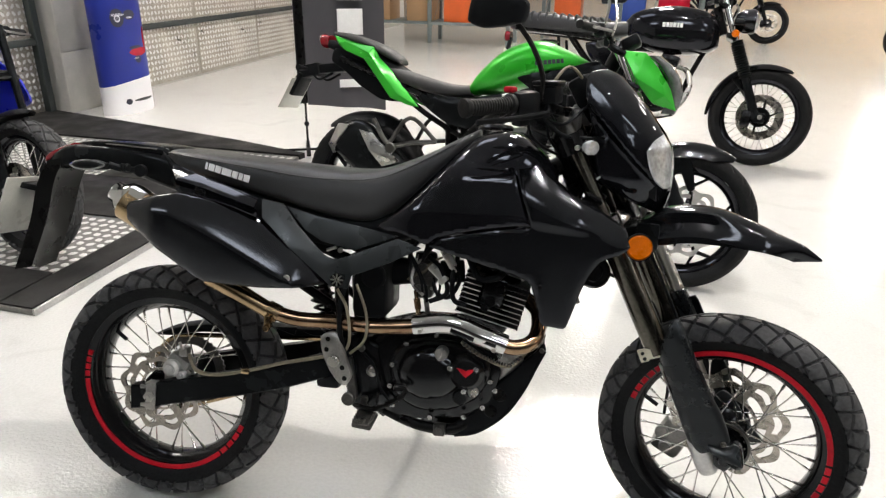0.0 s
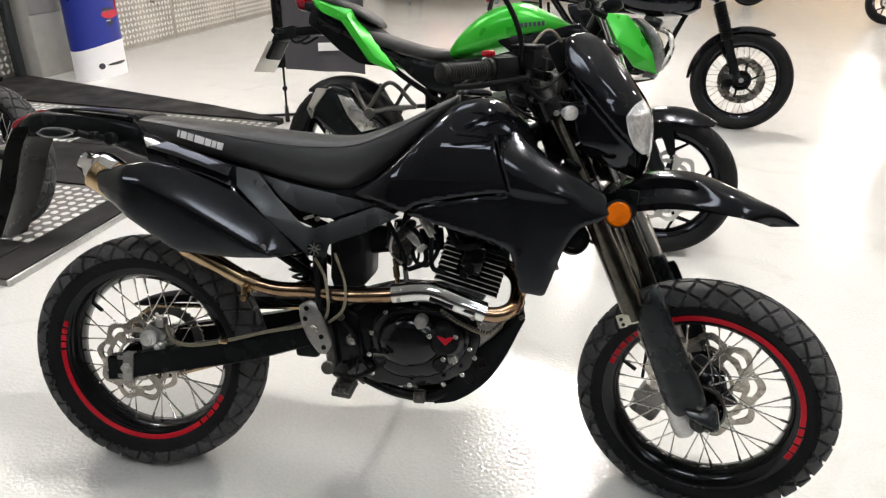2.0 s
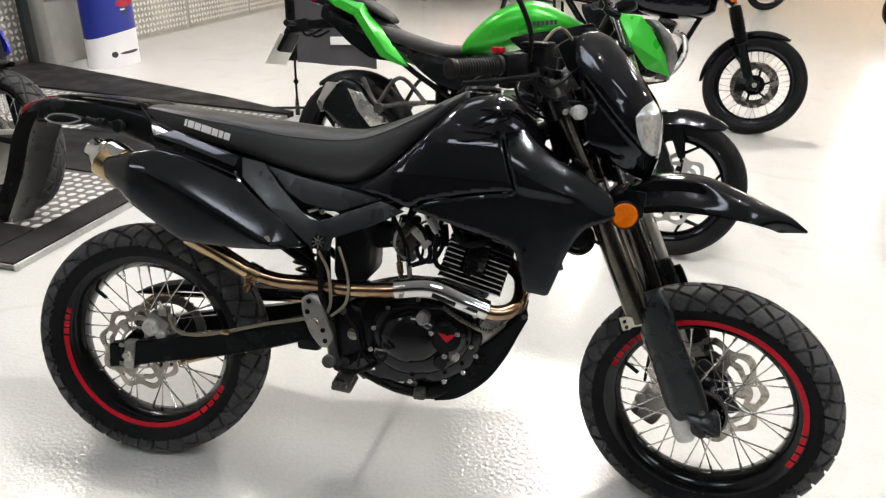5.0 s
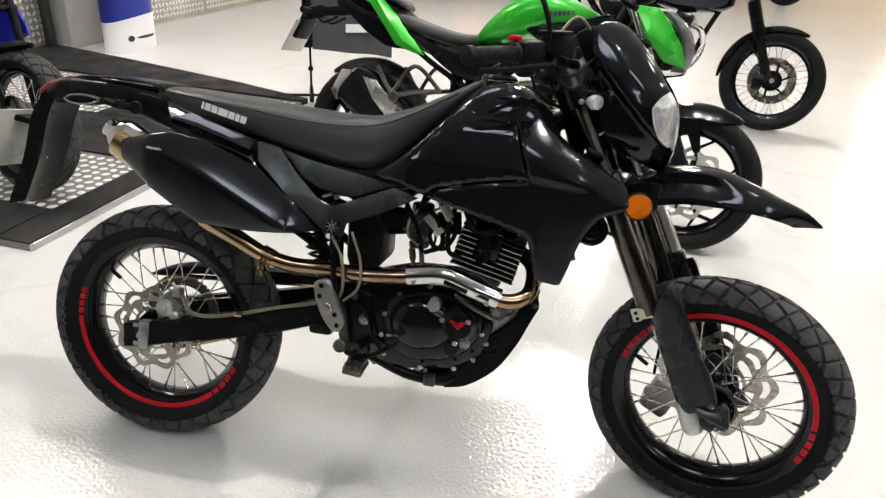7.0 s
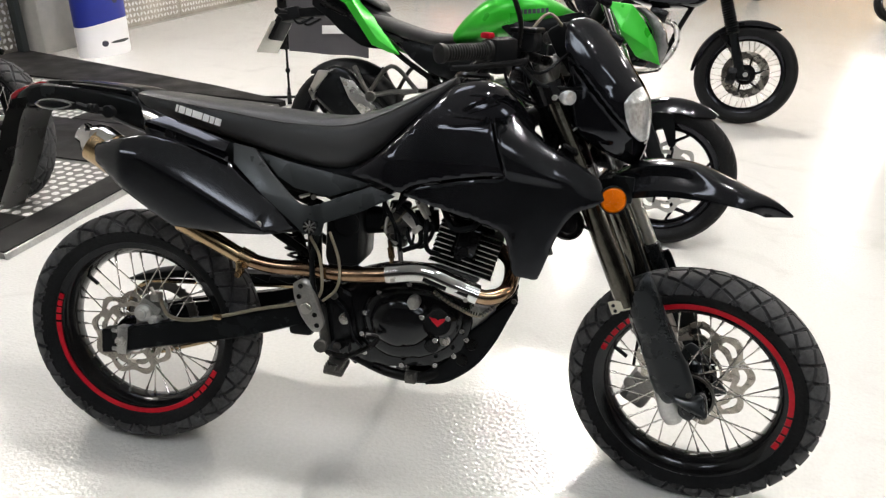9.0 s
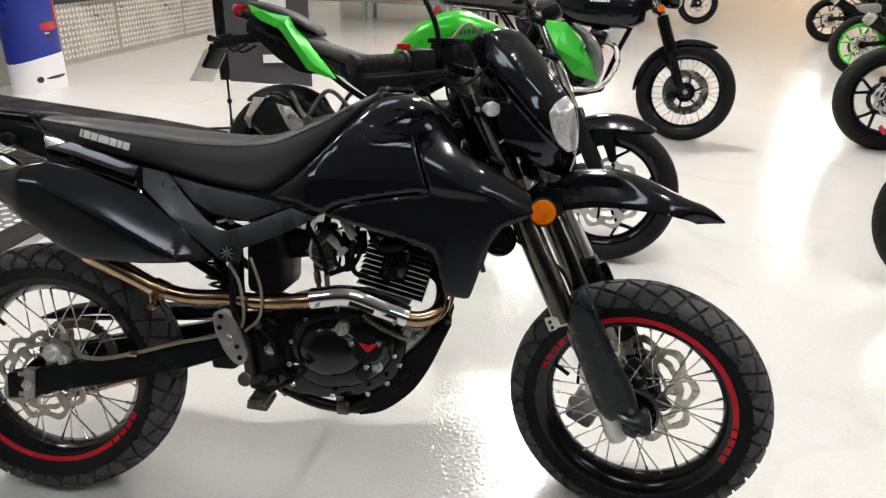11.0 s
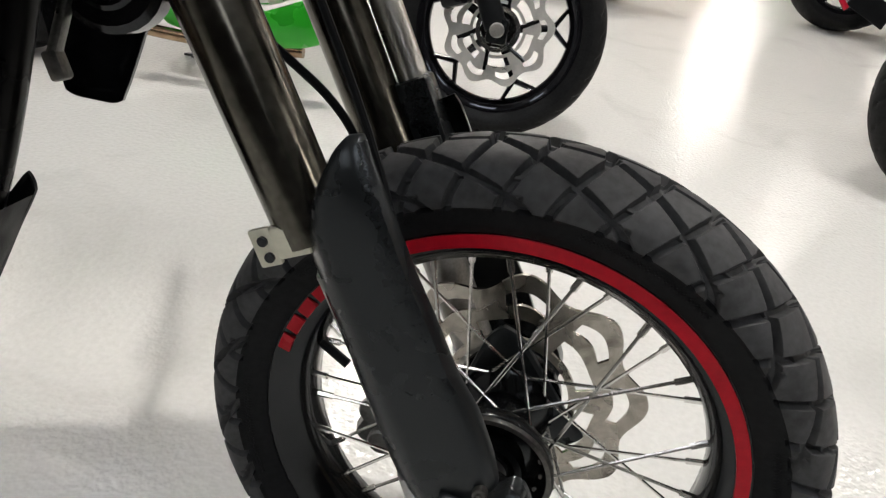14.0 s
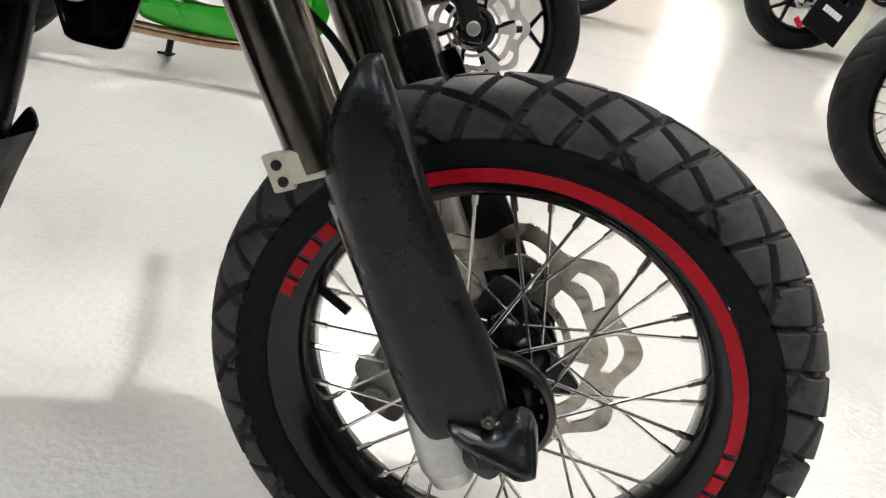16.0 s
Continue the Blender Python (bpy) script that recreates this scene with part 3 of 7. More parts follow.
def spot_light(m):
    e = tagged(new("ceiling_spot"), "small round white ceiling spot with a bright lens", "ceiling light", "ceiling spots")
    e.matrix_basis = m
    part("housing", lathe([(0.0, 0.10), (0.055, 0.10), (0.080, 0.06), (0.085, -0.012), (0.075, -0.012), (0.070, 0.004), (0.0, 0.004)], 24), WALL, e, m=pose(0, 0, 0, 90))
    part("lens", lathe([(0.0, -0.004), (0.050, -0.004), (0.060, 0.0), (0.060, 0.004), (0.0, 0.004)], 24), SPOTGLOW, e, "glowing round lens", m=pose(0, 0, 0, 90))
    return e


first_spot = spot_light(pose(1.28, 0.65, CEIL))
for x, y in ((2.02, 0.39), (3.07, 0.40)):
    copy_thing(first_spot, pose(x, y, CEIL) @ Matrix.Diagonal((0.55, 0.55, 1, 1)))
# Unseen: three from (10.1, 18.0) match floor glare, the rest are added fill.
first_light = led_panel(pose(13.0, 6.2, CEIL, 0, 0, -8))
for x, y in ((12.0, -2.2),
             (2.2, 12.5), (10.1, 18.0), (12.1, 22.6), (14.0, 27.4), (14.5, 13.5), (4.0, 20.5), (-3.5, 13.5), (17.0, 21.0), (18.5, 4.0)):
    copy_thing(first_light, pose(x, y, CEIL, 0, 0, -8))
# Unseen panel added to brighten the plated wall and the platform.
for x, y in ((-3.3, 2.7),):
    copy_thing(first_light, pose(x, y, CEIL, 0, 0, -8) @ Matrix.Diagonal((0.82, 0.82, 1, 1)))
copy_thing(first_light, pose(6.7, 5.2, CEIL, 0, 0, -8) @ Matrix.Diagonal((0.5, 0.5, 1, 1)))
copy_thing(first_light, pose(7.7, 9.1, CEIL, 0, 0, -8) @ Matrix.Diagonal((0.5, 0.5, 1, 1)))
cool_light = led_panel(pose(0.7, -2.4, CEIL, 0, 0, -8), COOLGLOW)
# The last two, out of view, are added only as fill.
for x, y in ((3.9, -2.2), (-2.6, -2.6), (3.6, -6.8)):
    copy_thing(cool_light, pose(x, y, CEIL, 0, 0, -8))


# an unseen glowing sheet, added to give the side panels pale reflections
def reflection_sheet(m, w, d):
    e = tagged(new("reflection_sheet"), "unseen glowing sheet in an aluminium frame, added for pale reflections", "roof light")
    e.matrix_basis = m
    part("sheet", box((0, 0, 0), (w, d, 0.010), 0.002), SHEETGLOW, e, "pale glowing translucent sheet")
    for x, y, a, b in ((0, -d / 2 - 0.02, w + 0.08, 0.04), (0, d / 2 + 0.02, w + 0.08, 0.04), (-w / 2 - 0.02, 0, 0.04, d), (w / 2 + 0.02, 0, 0.04, d)):
        part("frame_bar", box((x, y, 0.01), (a, b, 0.04), 0.004), NOSING, e)
    return e


reflection_sheet(pose(-0.9, 2.9, CEIL + 0.02, 0, 0, -8), 1.7, 1.5)


# racking and boxes at the far end
def rack(m, boxes):
    e = tagged(new("storage_rack"), "grey steel storage rack with shelves", "rack")
    e.matrix_basis = m
    for x in (-1.3, 0, 1.3):
        for y in (-0.3, 0.3):
            part("upright", box((x, y, 1.0), (0.06, 0.06, 2.0), 0.004), RACK, e)
        part("brace", tube([(x, -0.3, 0.15), (x, 0.3, 0.75)], 0.014, 6), RACK, e)
    for z in (0.31, 1.0, 1.7):
        part("shelf", box((0, 0, z), (2.62, 0.64, 0.045), 0.004), RACK, e)
    for x, z, w, h, mat, label in boxes:
        b = tagged(new("storage_box"), label, "box", "boxes on the rack")
        b.matrix_basis = m @ pose(x, -0.02, z + 0.0225)
        part("carton", box((0, 0, h / 2), (w, 0.48, h), 0.006), mat, b)
        part("lid", box((0, 0, h - 0.02), (w + 0.012, 0.492, 0.05), 0.005), mat, b)
    return e


rack(pose(-1.0, 10.6, 0, 0, 0, -8), [(-0.95, 0.31, 0.5, 0.4, CARDBOARD, "brown cardboard carton on the storage rack"), (-0.2, 0.31, 0.42, 0.36, CARDBOARD, "brown cardboard carton on the storage rack"),
                                    (0.5, 0.31, 0.55, 0.42, ORANGEBOX, "orange plastic storage box on the rack"), (-0.6, 1.0, 0.6, 0.4, CARDBOARD, "brown cardboard carton on the storage rack")])
rack(pose(2.1, 11.6, 0, 0, 0, -8), [(-0.9, 0.31, 0.45, 0.45, ORANGEBOX, "orange plastic storage box on the rack"), (0.1, 0.31, 0.6, 0.5, BLUEBOX, "blue plastic crate on the rack"),
                                   (0.85, 0.31, 0.5, 0.4, REDPAINT, "red plastic tool box on the rack")])


# ---------------------------------------------------------------- wheels
def tyre_mesh(R, hw, bead, nu, nv, depth):
    """A tyre about the y axis. depth(u, v): how deep the tread is cut at u turns round and v across (-1 to 1)."""
    h = R - bead
    s = np.linspace(-1, 1, nv)
    ang = s * radians(118)
    r0 = R - h * 0.56
    y = hw * np.sin(ang)
    r = r0 + h * 0.56 * np.cos(ang)
    low = np.abs(s) > 0.78
    r[low] = r0 + (bead - r0) * (np.abs(s[low]) - 0.78) / 0.22
    y[low] = np.sign(s[low]) * (hw - (hw - 0.72 * hw) * ((np.abs(s[low]) - 0.78) / 0.22) ** 1.4)
    y[~low] = hw * np.sin(s[~low] / 0.78 * math.pi / 2)
    r[~low] = r0 + h * 0.56 * np.cos(s[~low] / 0.78 * math.pi / 2) ** 0.85
    u = np.arange(nu) / nu
    U, S = np.meshgrid(u, s, indexing="ij")
    cut = depth(U, S)
    ny, nr = y / hw * 0.7, np.maximum(r - r0, 0) / (h * 0.56)
    ln = np.sqrt(ny ** 2 + nr ** 2) + 1e-6
    Rr, Yy = r[None] - cut * (nr / ln)[None], y[None] - cut * (ny / ln)[None]
    a = 2 * math.pi * U
    pts = np.stack([Rr * np.cos(a), Yy, Rr * np.sin(a)], -1).reshape(-1, 3)
    i, j = np.meshgrid(np.arange(nu), np.arange(nv - 1), indexing="ij")
    k = ((i + 1) % nu) * nv
    faces = np.stack([i * nv + j, i * nv + j + 1, k + j + 1, k + j], -1).reshape(-1, 4)
    worn = (np.abs(S) < 0.812)[:, :-1].reshape(-1)
    return pts, faces, worn


def finish_grid(name, pts, faces, worn, mat, mat2, parent, label="", m=None):
    me = bpy.data.meshes.new(name)
    me.vertices.add(len(pts))
    me.vertices.foreach_set("co", pts.astype(np.float32).ravel())
    me.loops.add(faces.size)
    me.loops.foreach_set("vertex_index", faces.astype(np.int32).ravel())
    me.polygons.add(len(faces))
    me.polygons.foreach_set("loop_start", np.arange(0, faces.size, 4, dtype=np.int32))
    me.update(calc_edges=True)
    me.materials.append(mat)
    me.materials.append(mat2)
    me.polygons.foreach_set("material_index", worn.astype(np.int32))
    me.shade_smooth()
    me.set_sharp_from_angle(angle=radians(36))
    ob = new(name, me)
    ob.parent = parent
    if m is not None:
        ob.matrix_basis = m
    return tagged(ob, label)


def groove(x, w, soft):
    """1 in a groove of width w round whole numbers of x, 0 beside it."""
    d = np.abs(x - np.round(x))
    return np.clip((w / 2 + soft - d) / soft, 0, 1)


def trail_tread(n, turn=0.0):
    """Per pitch: one long slanted cut, two steeper ones across it, and a crown block that reaches past the middle line, staggered from side to side; a finely chequered band on the side wall."""
    def cut(u, s):
        v = s / 0.80
        w = np.abs(v)
        on = np.clip((1.035 - w) / 0.025, 0, 1)
        along = u * n + turn + np.where(v < 0, 0.0, 0.5)
        place = (-along) % 1.0
        long_cut = groove(along + 1.42 * (w - 0.06), 0.115, 0.034) * np.clip((w - 0.05) / 0.02, 0, 1)
        cross = groove(2 * along - 0.86 * (w - 0.10) - 0.02, 0.130, 0.036) * np.where((w > 0.60) & (w < 0.66), 0.55, 1.0)
        cross = cross * np.clip((w - 0.02) / 0.02, 0, 1)
        middle = np.clip((0.030 - np.abs(w - 0.075)) / 0.012, 0, 1) * np.clip((place - 0.46) / 0.02, 0, 1)
        gap = 1.25 * groove(2 * along - 0.04, 0.150, 0.036) * np.clip((0.13 - w) / 0.02, 0, 1)
        edge = groove(along + 0.30, 0.030, 0.020) * np.clip((w - 0.86) / 0.03, 0, 1)
        deep = np.maximum(np.maximum(long_cut, cross * 0.9), np.maximum(np.maximum(middle, gap), edge * 0.5))
        band = np.clip((0.022 - np.abs(np.abs(s) - 0.875)) / 0.004, 0, 1) * (np.sin(2 * math.pi * 6 * u + 0.8) > 0.1)
        check = 0.0006 * band * np.sign(np.sin(2 * math.pi * u * 450) * np.sin(2 * math.pi * np.abs(s) / 0.022))
        step = 0.0018 * np.clip((w - 1.015) / 0.02, 0, 1) * np.clip((0.96 - np.abs(s)) / 0.1, 0, 1)
        return 0.0085 * deep * on + step + check
    return cut


def road_tread(n):
    """Slanted rain cuts."""
    def cut(u, s):
        on = np.clip((0.56 - np.abs(s)) / 0.03, 0, 1) * np.clip((np.abs(s) - 0.06) / 0.02, 0, 1)
        return 0.0045 * groove(u * n + 1.3 * np.abs(s) + 0.5 * (s > 0), 0.10, 0.06) * on
    return cut


TYRES = {}


def petal_disc(R, y0, t=0.0022):
    """A wavy two-ring brake disc with windows, cut from a polar grid."""
    nu = 216
    levels = [0.47, 0.53, 0.58, 0.63, 0.68, 0.73, 0.78, 0.83, 0.88, 0.94, 1.0]
    def solid(i, k):
        a = i / nu
        r = (levels[k] + levels[k + 1]) / 2
        if 0.53 < r < 0.68:
            return (a * 6) % 1 < 0.30
        if 0.78 < r < 0.88:
            return (a * 9 + 0.10) % 1 > 0.56
        return True
    vs, fs = [], []
    for y in (y0 - t, y0 + t):
        for i in range(nu):
            a = 2 * math.pi * i / nu
            for q in levels:
                rr = R * (q + 0.068 * math.sin(9 * a) * max(0, (q - 0.62) / 0.38))
                vs.append((rr * math.cos(a), y, rr * math.sin(a)))
    m, h = len(levels), nu * len(levels)
    at = lambda i, k: (i % nu) * m + k
    for i in range(nu):
        for k in range(m - 1):
            if not solid(i, k):
                continue
            q = [at(i, k), at(i, k + 1), at(i + 1, k + 1), at(i + 1, k)]
            fs += [q, [x + h for x in q[::-1]]]
            for (di, dk), (p1, p2) in (((0, -1), (3, 0)), ((0, 1), (1, 2)), ((-1, 0), (0, 1)), ((1, 0), (2, 3))):
                kk = k + dk
                if kk < 0 or kk >= m - 1 or not solid((i + di) % nu, kk):
                    fs.append([q[p2], q[p1], q[p1] + h, q[p2] + h])
    return vs, fs


def wheel(parent, name, c, R, hw, style, m=None, label="", tread=None, fine=(360, 29), rim_mat=None, disc_side=-1, disc_r=0.13, disc_y=0.07,
          stripe=None, hub_mat=None, spoke_mat=None, hub_r=0.045, bead=0.216, petal=False, spokes=36, sprocket=False, disc_mat=None):
    """A wheel about the y axis at c: the rim is the part; tyre, hub, spokes, discs are its pieces."""
    rim_mat, hub_mat, spoke_mat = rim_mat or GLOSS, hub_mat or ENGINE, spoke_mat or SPOKE
    place = (m or Matrix()) @ Matrix.Translation(c)
    lip, rw = bead + 0.0125, hw * 0.70
    inner = bead - 0.013
    rim = part(name, lathe([(lip, -rw), (lip, -rw + 0.006), (bead - 0.004, -rw + 0.010), (inner + 0.004, -rw * 0.45), (inner, 0), (inner + 0.004, rw * 0.45), (bead - 0.004, rw - 0.010), (lip, rw - 0.006),
                            (lip, rw), (lip - 0.016, rw - 0.003), (inner - 0.006, rw * 0.5), (inner - 0.009, 0), (inner - 0.006, -rw * 0.5), (lip - 0.016, -rw + 0.003)], 72, closed=True), rim_mat, parent, label, place)
    key = (R, hw, fine, bead, id(tread))
    if key not in TYRES:
        TYRES[key] = tyre_mesh(R, hw, bead + 0.0130, fine[0], fine[1], tread)
    finish_grid("tyre", *TYRES[key], RUBBER, ROADRUBBER if fine[0] < 500 else TREAD, rim, "black rubber tyre with cut tread")
    if style == "spoked":
        part("hub", lathe([(0.0, -0.062), (0.022, -0.062), (0.024, -0.045), (hub_r, -0.040), (hub_r + 0.006, -0.034), (hub_r, -0.028), (hub_r * 0.72, -0.02), (hub_r * 0.68, 0.02), (hub_r, 0.028),
                                 (hub_r + 0.006, 0.034), (hub_r, 0.040), (0.024, 0.045), (0.022, 0.062), (0.0, 0.062)], 32), hub_mat, rim)
        n = spokes
        r_in, r_out = hub_r, inner - 0.004
        one = None
        for i in range(n):
            side = -1 if i % 2 else 1
            lead = 1 if (i // 2) % 2 else -1
            a1 = 2 * math.pi * (i + 0.5) / n
            a0 = a1 + lead * radians(52)
            p0 = Vector((r_in * math.cos(a0), side * 0.033, r_in * math.sin(a0)))
            p1 = Vector((r_out * math.cos(a1), side * 0.006, r_out * math.sin(a1)))
            d = p1 - p0
            if one is None:
                one = part("spoke", join(tube([(0, 0, 0), (0, 0, d.length)], 0.0018, 6), tube([(0, 0, d.length - 0.020), (0, 0, d.length)], 0.0034, 6)), spoke_mat, rim)
                piece = one
            else:
                piece = again(one, "spoke", rim, Matrix())
            piece.matrix_basis = Matrix.Translation(p0) @ Vector((0, 0, 1)).rotation_difference(d).to_matrix().to_4x4()
    else:
        part("hub", lathe([(0.0, -0.06), (0.03, -0.06), (0.034, -0.04), (0.05, -0.03), (0.05, 0.03), (0.034, 0.04), (0.03, 0.06), (0, 0.06)], 28), hub_mat, rim)
        for i in range(5) if style == "forked" else ():
            a = 2 * math.pi * i / 5 + 0.16
            node = (0.150 * math.cos(a), 0, 0.150 * math.sin(a))
            arm = [tube([(0.045 * math.cos(a), 0, 0.045 * math.sin(a)), node], (0.013, 0.009), 8, flat=1.7)]
            for b in (a - 0.27, a + 0.27):
                arm.append(tube([node, (inner * math.cos(b), 0, inner * math.sin(b))], (0.0075, 0.0055), 8, flat=2.4))
            part("spoke_arm", join(*arm), rim_mat, rim)
        for i in range(5) if style == "cast" else ():
            a = 2 * math.pi * i / 5 + 0.3
            arm = []
            for sgn in (-1, 1):
                arm.append(tube([(0.045 * math.cos(a), 0, 0.045 * math.sin(a)), (0.11 * math.cos(a + sgn * 0.06), 0, 0.11 * math.sin(a + sgn * 0.06)),
                                 (inner * math.cos(a + sgn * 0.24), 0, inner * math.sin(a + sgn * 0.24))], (0.013, 0.009), 8, flat=1.6))
            part("spoke_arm", join(*arm), rim_mat, rim)
    if disc_r:
        n = 96
        rings = []
        for r_of in (0, 1):
            for y in (-0.002, 0.002):
                ring = []
                for i in range(n):
                    a = 2 * math.pi * i / n
                    wob = 0.006 * math.sin(a * 9) if petal else 0.0
                    r = (disc_r + wob * 1.2) if r_of else (disc_r * 0.64 + wob)
                    ring.append((r * math.cos(a), disc_side * disc_y + y, r * math.sin(a)))
                rings.append(ring)
        vs, fs = skin([rings[0], rings[1], rings[3], rings[2], rings[0]], cap=False) if not petal else petal_disc(disc_r, disc_side * disc_y)
        d = part("brake_disc", (vs, fs), disc_mat or (DISC if stripe else BRIGHTDISC), rim, "drilled steel brake disc", sharp=30)
        slots = []
        for i in range(18):
            a = 2 * math.pi * i / 18
            r = disc_r * (0.82 + 0.08 * (i % 2 * 2 - 1))
            slots.append(disc((r * math.cos(a), disc_side * (disc_y + 0.0022) + (0.0 if disc_side < 0 else 0.001), r * math.sin(a)), disc_r * 0.028, 0.001, 10))
        if not petal:
            tagged(part("drill_hole", join(*slots), ENGINE, rim), kind="stuff")
        arms = [tube([(hub_r * 0.8 * math.cos(a), disc_side * disc_y, hub_r * 0.8 * math.sin(a)), (disc_r * 0.78 * math.cos(a + 0.35), disc_side * disc_y, disc_r * 0.78 * math.sin(a + 0.35))], 0.007, 6, flat=0.5)
                for a in (2 * math.pi * i / 6 for i in range(6))]
        if petal:
            part("sensor_ring", lathe([(disc_r * 0.34, disc_side * disc_y - 0.004), (disc_r * 0.42, disc_side * disc_y - 0.004), (disc_r * 0.42, disc_side * disc_y + 0.004), (disc_r * 0.34, disc_side * disc_y + 0.004)], 48, closed=True), hub_mat if stripe else CHROME, rim)
        part("disc_carrier", disc((0, disc_side * disc_y + 0.004, 0), hub_r if petal else disc_r * 0.44, 0.008, 24), hub_mat, rim)
        for arm in arms if not stripe else ():
            part("carrier_arm", arm, hub_mat, rim)
    if sprocket:
        sy = 0.075
        n = 88
        rings = [[((rr + (0.005 if (i % 2 and k in (1, 2)) else 0)) * math.cos(2 * math.pi * i / n), sy + yy, (rr + (0.005 if (i % 2 and k in (1, 2)) else 0)) * math.sin(2 * math.pi * i / n)) for i in range(n)]
                 for k, (rr, yy) in enumerate(((0.075, -0.003), (0.098, -0.003), (0.098, 0.003), (0.075, 0.003), (0.075, -0.003)))]
        part("sprocket", skin(rings, cap=False), DULL, rim, "toothed rear sprocket")
    if stripe:
        for k, (a0, a1) in enumerate(stripe):
            part("rim_tape", lathe([(lip - 0.0016, -rw - 0.0012), (lip - 0.0136, -rw - 0.0012), (lip - 0.0136, -rw + 0.004), (lip - 0.0016, -rw + 0.004)], max(2, int((a1 - a0) / 3)), arc=(a0, a1), closed=True), RED, rim,
                 "red reflective rim tape")
    return rim


def stand_lean(x, y, heading, lean):
    """Place of a bike on its side stand: rear contact, heading and lean to its own left, in degrees."""
    return pose(x, y, 0, 0, 0, heading) @ pose(0, 0, 0, -lean)


# ---------------------------------------------------------------- the black supermoto
LEAN, STEER = 14.7, -19.1
AXLE_R, AXLE_F = 0.304, (1.384, 0.016, 0.2985)
FORK_AXIS = Vector((-0.44, 0.0, 0.898))


def black_supermoto():
    e = tagged(new("motorcycle"), "glossy black supermoto with red rim tape, leaning on its stand", "motorcycle", "parked motorcycles")
    e.matrix_basis = stand_lean(0, 0, 0, LEAN)
    S = Matrix.Translation(AXLE_F) @ Matrix.Rotation(radians(STEER), 4, FORK_AXIS) @ Matrix.Translation((-1.384, 0, -0.2985))

    def P(name, vf, mat, label="", steer=False, sharp=38, parent=None):
        for piece in vf[1:] if vf[0] == "pieces" else [vf]:
            ob = part(name, piece, mat, parent or e, label, S if steer else None, sharp)
        return ob

    # wheels
    dash = lambda a, b, n: [(a + (b - a) * (i + 0.12) / n, a + (b - a) * (i + 0.86) / n) for i in range(n)]
    tread = trail_tread(20, -0.43)
    wheel(e, "rear_wheel", (0, 0, AXLE_R), AXLE_R, 0.064, "spoked", None, "black spoked rear wheel with red tape", tread, (1800, 181), disc_side=-1, disc_r=0.104, disc_y=0.072, petal=True,
          rim_mat=ENGINE, stripe=dash(160, 180, 4) + [(181, 310)] + dash(311, 337, 4), spoke_mat=SPOKE, sprocket=True)
    wheel(e, "front_wheel", (1.384, 0, 0.2985), 0.2985, 0.057, "spoked", S, "black spoked front wheel with red tape", tread, (1800, 181), disc_side=1, disc_r=0.135, disc_y=0.062, petal=True,
          rim_mat=ENGINE, stripe=dash(139, 164, 4) + [(0, 138)] + dash(-25, -1, 4), spoke_mat=SPOKE)
    P("disc_carrier", moved(panel([(0.0, 0.086), (0.020, 0.070), (0.062, -0.012), (0.080, -0.040), (0.058, -0.054), (0.0, -0.046), (-0.058, -0.054), (-0.080, -0.040), (-0.062, -0.012), (-0.020, 0.070)], 0.0, 0.006, 0.002, 0.01, 0.012), pose(1.384, 0.052, 0.2985, 0, -10, 0)), VGREY, "dark grey triangular disc carrier", True)
    P("hub_cup", moved(lathe([(0.012, -0.034), (0.046, -0.036), (0.052, -0.058), (0.055, -0.062), (0.060, -0.062), (0.0615, -0.058), (0.060, -0.044), (0.050, -0.030), (0.012, -0.028)], 40, closed=True), pose(1.384, 0, 0.2985)), SATIN, "black flanged hub drum", True)
    # The pale ring stands in for the highlight along the drum's edge.
    P("hub_edge_highlight", moved(lathe([(0.0555, -0.0635), (0.0600, -0.0635), (0.0618, -0.0600), (0.0600, -0.0610), (0.0560, -0.0618)], 48, closed=True), pose(1.384, 0, 0.2985)), DULL, "pale ring painted as the hub edge's highlight", True)
    P("hub_hole", pieces(*[moved(disc((0.0497 * math.cos(a), -0.0485, 0.0497 * math.sin(a)), 0.0028, 0.002, 8), pose(1.384, 0, 0.2985)) for a in (i * math.pi / 9 for i in range(18))]), DULL, "spoke heads in the hub flange", True)
    P("drive_ring", moved(lathe([(0.026, -0.060), (0.033, -0.060), (0.034, -0.046), (0.026, -0.044)], 32, closed=True), pose(1.384, 0, 0.2985)), SATIN, "speedometer drive ring", True)
    P("axle_spacer", moved(lathe([(0.0, -0.090), (0.014, -0.090), (0.014, -0.074), (0.019, -0.072), (0.019, -0.050), (0.0, -0.050)], 24), pose(1.384, 0, 0.2985)), DULL, "", True)
    P("speedo_cable", tube([(1.384, -0.066, 0.318), (1.352, -0.085, 0.345), (1.315, -0.080, 0.44), (1.255, -0.070, 0.60), (1.17, -0.05, 0.76)], 0.0035, 8), PLASTIC, "", True)
    P("tyre_valve", tube([(-0.16, -0.01, AXLE_R + 0.12), (-0.13, -0.012, AXLE_R + 0.10)], 0.005, 8), PLASTIC)
    P("tyre_valve", tube([(1.384 - 0.185, -0.01, 0.2985 + 0.06), (1.384 - 0.155, -0.015, 0.2985 + 0.045)], 0.005, 8), PLASTIC, steer=True)

    # fork, steer-local coordinates
    top = (0.985, 1.005)
    for s in (-1, 1):
        y = s * 0.098
        P("fork_slider", tube([(1.340, y, 0.316), (1.252, y, 0.500)], 0.0235, 16), ALLOY, "silver painted fork slider", True)
        P("fork_tube", tube([(1.228, y, 0.520), (1.105, y, 0.770)], 0.0285, 18), DARKSTEEL, "dark polished upper fork tube", True)
